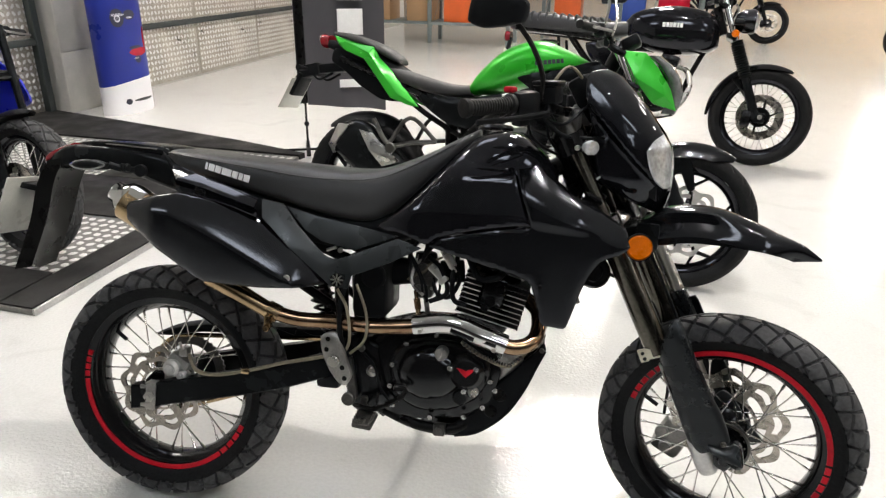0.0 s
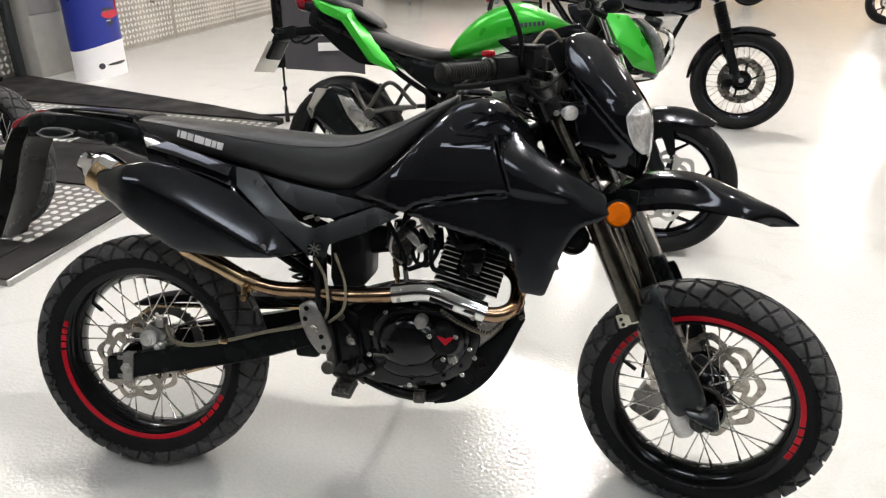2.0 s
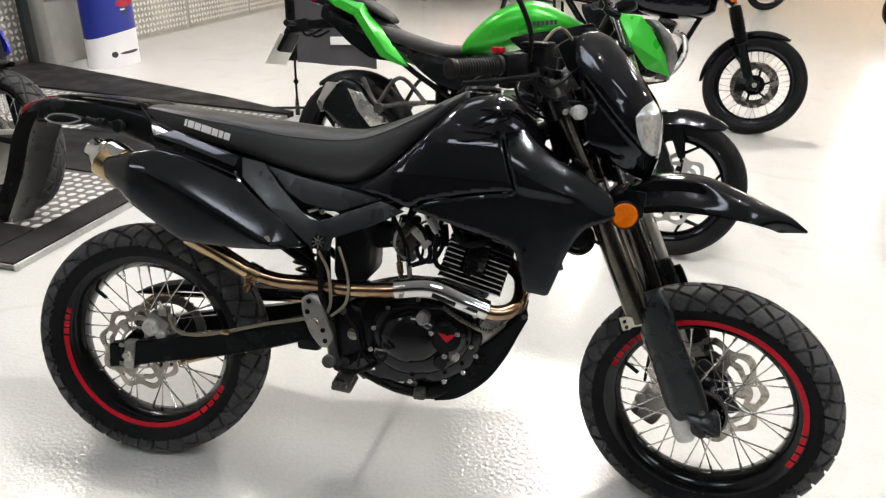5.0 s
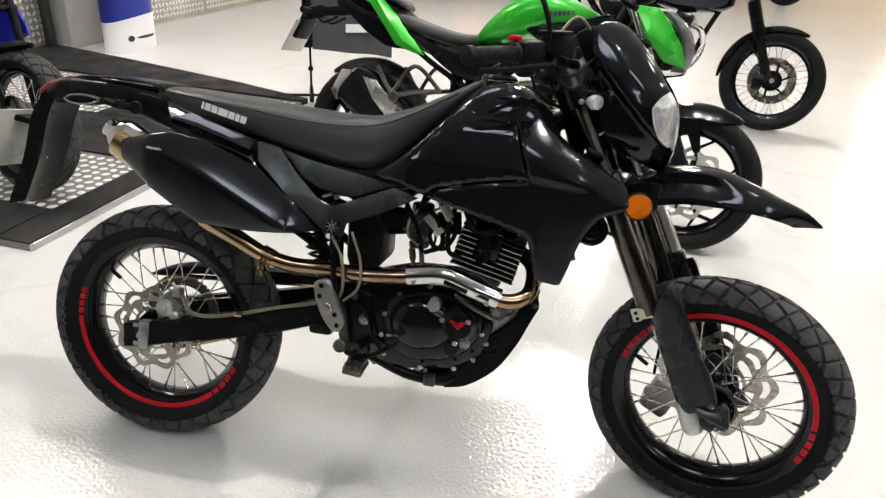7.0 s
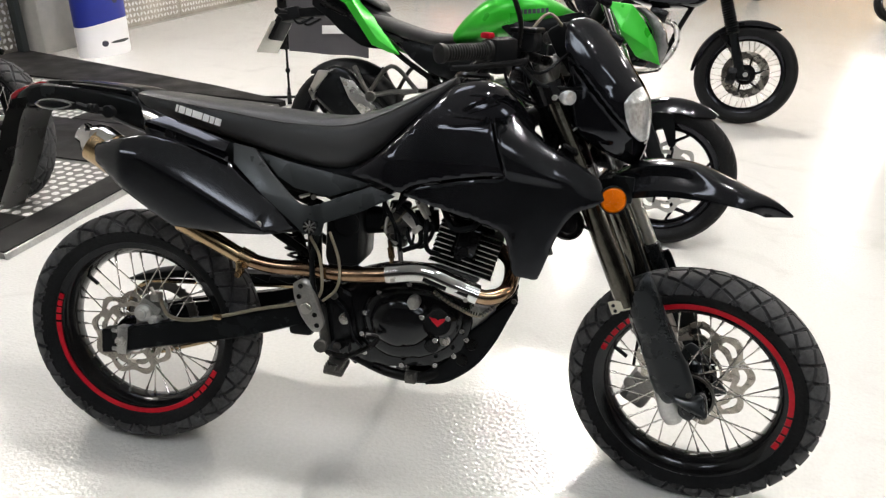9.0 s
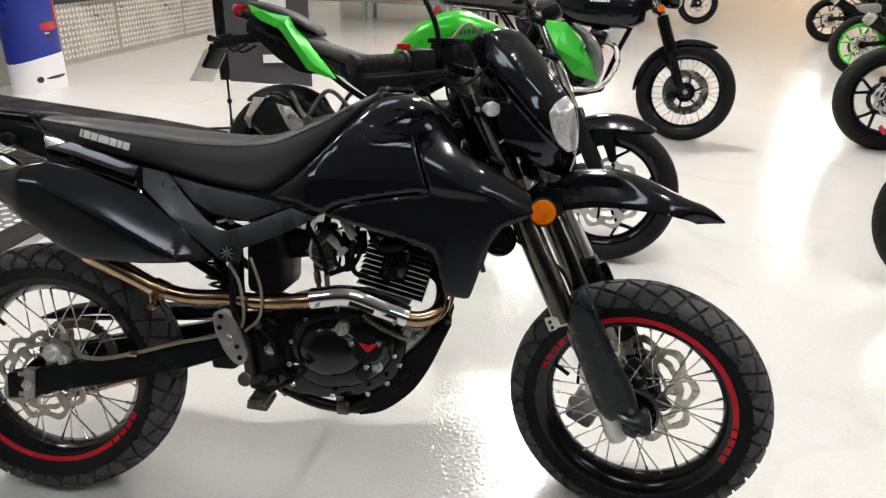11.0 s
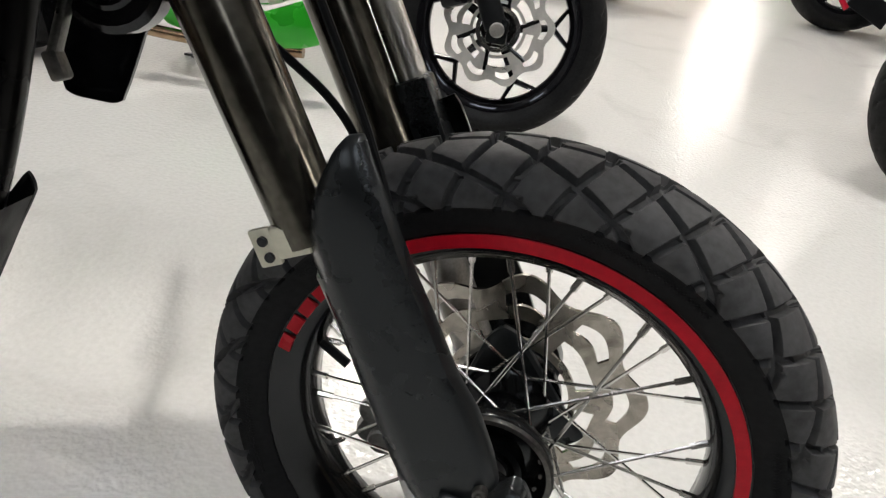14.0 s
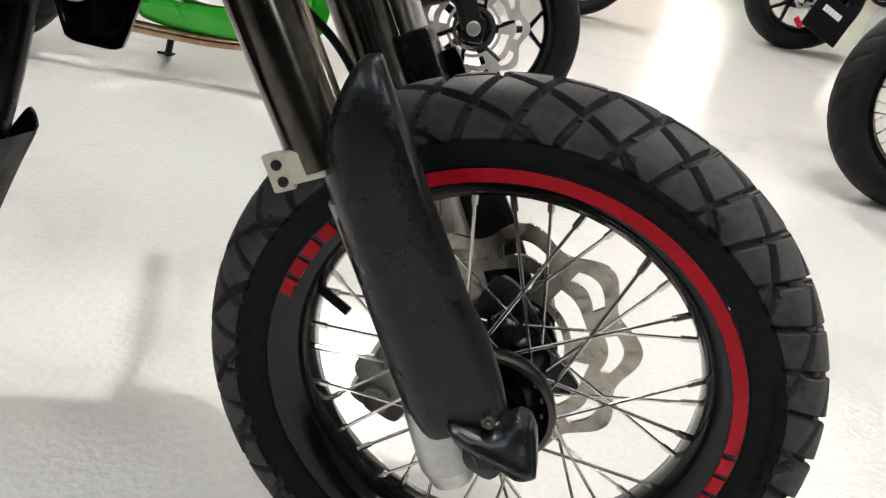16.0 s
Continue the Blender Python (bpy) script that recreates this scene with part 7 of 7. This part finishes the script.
    if plate:
        P("under_tail", panel([(-0.185, 0.925), (-0.10, 0.905), (-0.01, 0.868), (0.08, 0.765), (0.14, 0.700), (0.06, 0.705), (-0.04, 0.755), (-0.12, 0.815), (-0.20, 0.865)], -0.058, 0.116, 0.004, 0.02, 0.02), PLASTIC, "black plastic tail underside")
        P("plate_hanger", join(box((-0.205, 0, 0.835), (0.20, 0.075, 0.045), 0.010, pose(0, 0, 0, 0, -8, 0)), box((-0.325, 0, 0.815), (0.10, 0.10, 0.060), 0.010, pose(0, 0, 0, 0, -14, 0)), box((-0.395, 0, 0.745), (0.030, 0.12, 0.12), 0.008, pose(0, 0, 0, 0, 27, 0)), *[tube([(-0.20, y, 0.81), (-0.27, y, 0.775), (-0.31, y, 0.80)], 0.006, 6) for y in (-0.04, 0.04)]), PLASTIC, "black number plate hanger")
        P("number_plate", box((-0.425, 0, 0.700), (0.004, 0.19, 0.165), 0.002, pose(0, 0, 0, 0, 27, 0)), PLATE, "plain pale number plate")
        for s in (-1, 1):
            P("rear_indicator", tube([(-0.33, s * 0.06, 0.82), (-0.34, s * 0.13, 0.82)], (0.008, 0.015), 10), PLASTIC)
    # drive side
    arm = tube([(0.46, -0.10, 0.38), (0.25, -0.12, 0.35), (0.0, -0.12, 0.31)], 0.026, 10, flat=0.7)
    P("swing_arm", join(both(arm), box((0.43, 0, 0.38), (0.07, 0.2, 0.07), 0.015)), SATIN, "black swing arm")
    P("chain", join(tube([(0.0, 0.078, 0.405), (0.48, 0.078, 0.43)], 0.007, 6), tube([(0.0, 0.078, 0.215), (0.48, 0.078, 0.36)], 0.007, 6)), DARKSTEEL)
    if plate:
        P("rear_hugger", arc_guard(r, 0.335, 0.08, 60, 130, 0.05), PLASTIC)
    else:
        P("tail_core", body([(0.12, 0.92, 0.86, 0.05), (0.20, 0.92, 0.82, 0.08), (0.34, 0.86, 0.76, 0.09)], 18, 3.0), PLASTIC)
        P("tail_lamp", body([(0.085, 0.90, 0.87, 0.02), (0.10, 0.91, 0.86, 0.045), (0.13, 0.905, 0.865, 0.05)], 16, 2.4), tail_lamp)
    P("shock_absorber", tube([(0.42, 0.0, 0.40), (0.40, 0.0, 0.68)], 0.03, 12), FRAME)
    motor(P, 0.72, 0.40)
    P("radiator", box((1.03, 0, 0.60), (0.035, 0.24, 0.26), 0.008, pose(0, 0, 0, 0, 12, 0)), PLASTIC)
    if belly:
        pan = panel([(0.53, 0.235), (0.66, 0.225), (0.82, 0.235), (0.98, 0.300), (1.035, 0.290), (1.010, 0.185), (0.90, 0.150), (0.70, 0.145), (0.56, 0.165)], lambda x, z: -0.125 + 0.05 * max(0, (0.21 - z) / 0.08), 0.006, 0.010, 0.02, 0.016)
        P("belly_pan", pair(pan), cover, "painted belly pan")
        P("belly_pipe", tube([(0.95, -0.08, 0.150), (0.70, -0.09, 0.135), (0.40, -0.12, 0.16), (0.28, -0.16, 0.27)], 0.018, 10), BRONZE)
    if silencer == "low":
        can = panel([(-0.140, 0.485), (-0.085, 0.575), (-0.020, 0.605), (0.060, 0.585), (0.190, 0.480), (0.290, 0.385), (0.230, 0.340), (0.090, 0.335), (-0.050, 0.395)], -0.145, 0.10, 0.045, 0.05, 0.016)
        c = P("silencer", can, SATIN, "stubby black silencer", sharp=60)
        part("silencer_band", facet([(-0.095, -0.172, 0.578), (-0.030, -0.186, 0.580), (-0.085, -0.196, 0.500), (-0.108, -0.186, 0.440), (-0.140, -0.172, 0.480)], [(0, 1, 2), (0, 2, 4), (2, 3, 4)], 0.03, 0.003), STEEL, c, "brushed steel end band")
        part("silencer_plate", facet([(0.020, -0.190, 0.560), (0.085, -0.192, 0.548), (0.225, -0.188, 0.430), (0.145, -0.192, 0.402), (0.080, -0.202, 0.470)], [(0, 1, 4), (1, 2, 4), (2, 3, 4), (3, 0, 4)], 0.02, 0.003), STEEL, c, "brushed steel heat plate")
    else:
        P("silencer", tube([(0.48, -0.15, 0.34), (0.30, -0.16, 0.40), (0.02, -0.17, 0.555)], (0.048, 0.064), 20), SATIN, "black silencer body")
        P("silencer_end", tube([(0.025, -0.17, 0.552), (-0.050, -0.172, 0.595)], (0.066, 0.054), 20), STEEL, "bare steel silencer end cap")
        P("silencer_shield", panel([(0.56, 0.54), (0.42, 0.53), (0.26, 0.50), (0.30, 0.43), (0.46, 0.38), (0.60, 0.43)], -0.20, 0.008, 0.016, 0.03, 0.02), ALLOY, "grey silencer heat shield")
    hanger = join(tube([(0.080, -0.165, 0.612), (0.165, -0.175, 0.505), (0.270, -0.16, 0.520), (0.385, -0.15, 0.535)], 0.011, 8), tube([(0.165, -0.175, 0.505), (0.255, -0.155, 0.630), (0.385, -0.15, 0.535)], 0.010, 8), disc((0.178, -0.18, 0.490), 0.024, 0.016, 18))
    P("footrest_hanger", pair(hanger), DULL, "bare alloy passenger footrest hanger")
    P("foot_peg", pair(box((0.50, -0.20, 0.36), (0.035, 0.09, 0.022), 0.008)), ENGINE)
    P("side_stand", join(tube([(0.58, 0.09, 0.22), (0.50, 0.20, 0.03)], 0.011, 8), box((0.495, 0.205, 0.046), (0.05, 0.03, 0.008), 0.002)), FRAME)
    if side_plate:
        sp = P("swinging_plate", box((0.075, -0.200, 0.165), (0.235, 0.010, 0.185), 0.008, pose(0, 0, 0, 0, 22, 10)), PLASTIC, "black plastic plate holder card")
        part("plate_lettering", moved(strip_text(-0.065, 0.03, 0.12, 0.0, [(0.018, 0.003), (0.016, 0.003), (0.02, 0.003), (0.015, 0.003), (0.013, 0.003), (0.018, 0)], 0.030, -0.0065), pose(0.075, -0.200, 0.165, 0, 22, 10)), WHITE, sp, "white bars in place of lettering")
        part("red_reflector", moved(box((-0.085, -0.004, -0.140), (0.060, 0.014, 0.028), 0.008), pose(0.075, -0.200, 0.165, 0, 44, 10)), REDPAINT, sp, "red plastic reflector")
    return e


def classic_bike(m, label, tank=GLOSS, seat=GREYSEAT, WB=1.414, trail=False, tail_lit=False, tank_bars=True, tread=ROAD, silencer=True, size=1.0):
    e = tagged(new("motorcycle"), label, "motorcycle", "parked motorcycles")
    e.matrix_basis = m @ Matrix.Scale(size, 4)
    P = adder(e)
    f, r = (WB, 0, 0.330), (0, 0, 0.318)
    wheel(e, "front_wheel", f, 0.330, 0.052 if not trail else 0.056, "spoked", None, "black spoked front wheel", tread, (300 if not trail else 600, 35 if not trail else 49), bead=0.242, disc_side=-1, disc_r=0.152 if not trail else 0.13, disc_y=0.062, disc_mat=DISC)
    wheel(e, "rear_wheel", r, 0.318, 0.062, "spoked", None, "black spoked rear wheel", tread, (300, 35), bead=0.222, disc_side=-1, disc_r=0.105, disc_y=0.07, hub_r=0.055)
    slope = (WB - 0.03 - 1.075) / (0.33 - 1.08)
    fx = lambda z: WB - 0.03 + slope * (z - 0.33)
    for s in (-1, 1):
        y = s * 0.096
        P("fork_slider", tube([(fx(0.30), y, 0.30), (fx(0.62), y, 0.62)], 0.031, 16), SATIN, "black fork slider")
        prof = []
        for k in range(16):
            prof += [(0.033, -0.128 + 0.016 * k), (0.043, -0.120 + 0.016 * k)]
        axis = Vector((fx(0.8) - fx(0.62), 0, 0.18)).normalized()
        turn = Vector((0, 1, 0)).rotation_difference(axis).to_matrix().to_4x4()
        if not trail:
            P("fork_gaiter", moved(lathe([(0.02, -0.132)] + prof + [(0.02, 0.128)], 18), Matrix.Translation((fx(0.70) + 0.006, y, 0.70)) @ turn), PLASTIC, "ribbed rubber fork gaiter")
        P("fork_tube", tube([(fx(0.80 if not trail else 0.58), y, 0.80 if not trail else 0.58), (fx(1.07), y, 1.07)], 0.019, 12), CHROME if not trail else SATIN, "polished fork tube" if not trail else "black fork tube")
        P("axle_lug", box((f[0], y, 0.325), (0.065, 0.045, 0.07), 0.012), SATIN)
    P("front_caliper", box((WB - 0.085, -0.10, 0.315), (0.065, 0.05, 0.11), 0.012, pose(0, 0, 0, 0, 5, 0)), ENGINE, "black brake caliper")
    P("axle_nut", disc((f[0], -0.112, f[2]), 0.016, 0.018, 12), ALLOY)
    P("triple_clamp", pieces(box((fx(0.84) - 0.02, 0, 0.84), (0.07, 0.25, 0.035), 0.01, pose(0, 0, 0, 0, 24, 0)), box((fx(1.04) - 0.02, 0, 1.045), (0.07, 0.25, 0.03), 0.01, pose(0, 0, 0, 0, 24, 0))), ENGINE)
    if trail:
        P("front_mudguard", arc_guard((f[0], 0, f[2]), 0.375, 0.062, 84, 150, 0.03), PLASTIC, "dark plastic front mudguard")
    else:
        P("front_mudguard", arc_guard(f, 0.358, 0.068, 62, 182, 0.04), GLOSS, "glossy black front mudguard")
        P("mudguard_stay", pair(tube([(f[0], -0.075, f[2] + 0.02), (f[0] - 0.22, -0.074, f[2] + 0.25)], 0.005, 6)), FRAME)
    if not trail:
        P("side_reflector", pair(moved(lathe([(0, -0.012), (0.022, -0.010), (0.025, -0.004), (0.025, 0.004), (0, 0.004)], 20), Matrix.Translation((fx(0.86) + 0.01, -0.132, 0.860)))), ORANGE, "round orange side reflector")
    if not trail:
        P("headlamp", moved(lathe([(0, -0.09), (0.05, -0.08), (0.078, -0.03), (0.082, 0.03), (0.075, 0.045), (0, 0.05)], 28), pose(fx(0.95) + 0.115, 0, 0.955, 0, 0, -90)), ENGINE, "round black headlamp shell")
        P("headlamp_lens", moved(lathe([(0.072, 0.046), (0.05, 0.06), (0, 0.066)], 28), pose(fx(0.95) + 0.115, 0, 0.955, 0, 0, -90)), LENS_CLEAR, "round headlamp lens")
    for s in (-1, 1) if not trail else ():
        P("front_indicator", join(tube([(fx(0.95) + 0.06, s * 0.10, 0.93), (fx(0.95) + 0.06, s * 0.17, 0.93)], 0.007, 8), tube([(fx(0.95) + 0.03, s * 0.18, 0.93), (fx(0.95) + 0.09, s * 0.18, 0.93)], 0.02, 12)), PLASTIC)
    handlebars(P, fx(1.05) - (0.03 if not trail else 0.14), 1.06 if not trail else 0.99, 0.38, 0.06, not trail, FRAME)
    P("instrument", moved(lathe([(0, -0.03), (0.04, -0.03), (0.045, 0.02), (0, 0.025)], 24), pose(fx(1.05) + 0.02, 0, 1.10, 60, 0, 0)), ENGINE)
    # tank, seat
    if trail:
        P("fuel_tank", body([(0.52, 0.88, 0.80, 0.09), (0.66, 1.0, 0.76, 0.15), (0.84, 1.02, 0.74, 0.17), (0.98, 0.93, 0.74, 0.14)], 24, 2.8), tank, "painted tank", sharp=60)
        wing = panel([(0.78, 0.92), (0.96, 0.90), (1.12, 0.82), (1.20, 0.72), (1.08, 0.66), (0.96, 0.58), (0.86, 0.70)], -0.165, 0.008, 0.016, 0.03, 0.02)
        P("tank_wing", pair(wing), tank, "painted plastic tank wing")
    else:
        P("fuel_tank", body([(0.44, 0.930, 0.84, 0.06), (0.50, 0.985, 0.775, 0.115), (0.62, 1.022, 0.725, 0.145), (0.77, 1.036, 0.710, 0.150), (0.92, 1.020, 0.718, 0.14), (1.02, 0.980, 0.738, 0.115), (1.075, 0.905, 0.775, 0.06)], 28, 2.8), tank, "glossy teardrop fuel tank", sharp=60)
        P("tank_cap", disc((0.76, 0, 1.018), 0.04, 0.014, 24, axis="z"), CHROME)
        if tank_bars:
            P("tank_lettering", pair(strip_text(0.70, 0.895, 0.1, 0.0, [(0.020, 0.005), (0.016, 0.005), (0.020, 0.005), (0.020, 0.005), (0.014, 0.005), (0.020, 0)], 0.030, -0.152)), WHITE, "white bars in place of a maker's name")
    back = [(-0.18, 0.915, 0.85, 0.06), (-0.10, 0.945, 0.825, 0.12)] if tail_lit else [(-0.42, 0.915, 0.83, 0.06), (-0.36, 0.945, 0.815, 0.11), (-0.15, 0.950, 0.81, 0.125)]
    st = P("seat", body(back + [(0.10, 0.925, 0.80, 0.128), (0.28, 0.905, 0.80, 0.12), (0.44, 0.915, 0.82, 0.09), (0.49, 0.905, 0.84, 0.05)], 24, 3.4), seat, "long padded seat", sharp=70)
    for k in range(5 if tail_lit else 0, 12):
        x = -0.30 + 0.055 * k
        part("seat_rib", tube([(x, -0.118, 0.885), (x, -0.10, 0.944 - 0.0008 * k * k * 0.3), (x, 0, 0.955 - 0.0025 * k), (x, 0.10, 0.944 - 0.0008 * k * k * 0.3), (x, 0.118, 0.885)], 0.010, 6), seat, st)
    P("frame", join(tube([(1.06, 0, 0.98), (0.82, 0, 0.76), (0.50, 0, 0.74)], 0.02, 10), tube([(1.07, 0, 0.92), (0.93, 0, 0.60), (0.84, 0, 0.30)], 0.018, 10), both(tube([(0.84, -0.06, 0.30), (0.60, -0.10, 0.25), (0.42, -0.10, 0.36), (0.44, -0.10, 0.76)], 0.015, 10)),
                    both(tube([(0.44, -0.10, 0.76), (0.10, -0.11, 0.80), (-0.36, -0.10, 0.83)], 0.014, 8)), both(tube([(0.43, -0.10, 0.42), (0.20, -0.11, 0.62), (0.04, -0.11, 0.80)], 0.012, 8)), tube([(1.10, 0, 0.86), (1.03, 0, 1.04)], 0.03, 12)), FRAME, "black tube frame")
    P("swing_arm", both(tube([(0.42, -0.10, 0.36), (0.0, -0.115, 0.318)], 0.020, 10)), FRAME, "black tube swing arm")
    for s in (-1, 1):
        P("rear_shock", join(tube([(0.05, s * 0.135, 0.36), (-0.02, s * 0.135, 0.78)], 0.012, 8), *[moved(lathe([(0.024, -0.005), (0.031, 0), (0.024, 0.005)], 14), Matrix.Translation((0.04 - 0.0053 * i, s * 0.135, 0.42 + 0.032 * i)) @ pose(0, 0, 0, 90)) for i in range(9)]), FRAME, "coil spring shock absorber")
    P("rear_mudguard", arc_guard(r, 0.36, 0.075, 70, 165 if not tail_lit else 100, 0.03), GLOSS if not trail else PLASTIC)
    if tail_lit:
        P("tail_lamp", body([(-0.215, 0.935, 0.905, 0.015), (-0.205, 0.945, 0.893, 0.034), (-0.17, 0.942, 0.896, 0.034)], 16, 2.4), TAILGLOW, "lit red tail lamp")
        P("grab_rail", tube([(0.10, -0.12, 0.93), (-0.10, -0.12, 0.95), (-0.17, -0.06, 0.955), (-0.17, 0.06, 0.955), (-0.10, 0.12, 0.95), (0.10, 0.12, 0.93)], 0.012, 10), ALLOY, "cast alloy grab rail")
    else:
        P("tail_lamp", body([(-0.47, 0.80, 0.75, 0.02), (-0.455, 0.815, 0.735, 0.05), (-0.42, 0.81, 0.74, 0.05)], 16, 2.4), LENS_RED, "red tail lamp")
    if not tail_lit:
        P("number_plate", box((-0.455, 0, 0.60), (0.004, 0.19, 0.16), 0.002, pose(0, 0, 0, 0, 12, 0)), PLATE, "plain pale number plate")
        P("plate_hanger", box((-0.435, 0, 0.70), (0.02, 0.06, 0.14), 0.006, pose(0, 0, 0, 0, 12, 0)), PLASTIC)
    motor(P, 0.66, 0.42)
    side = panel([(0.18, 0.75), (0.44, 0.76), (0.46, 0.60), (0.38, 0.54), (0.24, 0.62)], -0.115, 0.008, 0.02, 0.04, 0.02)
    P("side_cover", pair(side), tank, "painted side cover")
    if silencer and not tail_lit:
        P("silencer", tube([(0.42, -0.15, 0.32), (0.10, -0.16, 0.34), (-0.28, -0.165, 0.40)], (0.036, 0.046), 18), SATIN, "long black silencer")
        P("silencer_end", tube([(-0.28, -0.165, 0.40), (-0.31, -0.166, 0.405)], (0.046, 0.03), 18), STEEL)
    P("chain", join(tube([(0, 0.08, 0.40), (0.48, 0.08, 0.45)], 0.007, 6), tube([(0, 0.08, 0.23), (0.48, 0.08, 0.37)], 0.007, 6)), DARKSTEEL)
    P("foot_peg", pair(box((0.50, -0.20, 0.34), (0.035, 0.09, 0.024), 0.008)), GRIP)
    P("side_stand", join(tube([(0.56, 0.08, 0.27), (0.48, 0.20, 0.03)], 0.011, 8), box((0.475, 0.205, 0.046), (0.05, 0.03, 0.008), 0.002)), FRAME)
    return e


def rest(x, y, heading, lean=12.0, z=0.0, drop=0.0):
    return Matrix.Translation((0, 0, z + drop)) @ stand_lean(x, y, heading, lean)


naked_bike(rest(0.063, 1.777, -10.2, 12), "bright green naked motorcycle with black wheels on its side stand")
classic_bike(rest(0.985, 3.96, -14.3, 11.5), "glossy black classic roadster with spoked wheels and gaitered fork", seat=VINYL)
classic_bike(rest(3.15, 11.9, -14, 11.5), "black classic roadster parked far down the row", tank_bars=False)
classic_bike(rest(2.875, 1.315, -9, 11), "dark classic roadster with spoked wheels and lit tail lamp", tail_lit=True, tank_bars=False)
naked_bike(rest(3.72, 3.58, -9, 11), "dark grey naked motorcycle with a black card hanging at its wheel", GLOSS, GLOSS, 1.42, GLOSS, False, False, "high", True, plate=False, size=1.12)
naked_bike(rest(5.0, 6.73, -9, 11), "black naked motorcycle with lime green wheel rims", GLOSS, LIME, 1.42, GLOSS, False, False, "high", plate=False)
naked_bike(rest(5.9, 9.6, -9, 11), "red naked motorcycle parked far down the row", REDPAINT, GLOSS, 1.42, REDPAINT, False, False, "high", plate=False)
classic_bike(rest(-2.62, 1.675, -18, 10, 0.034), "blue and dark grey trail motorcycle standing on the platform", BLUEPAINT, PLASTIC, 1.40, True, tread=KNOB, silencer=False, size=0.94)
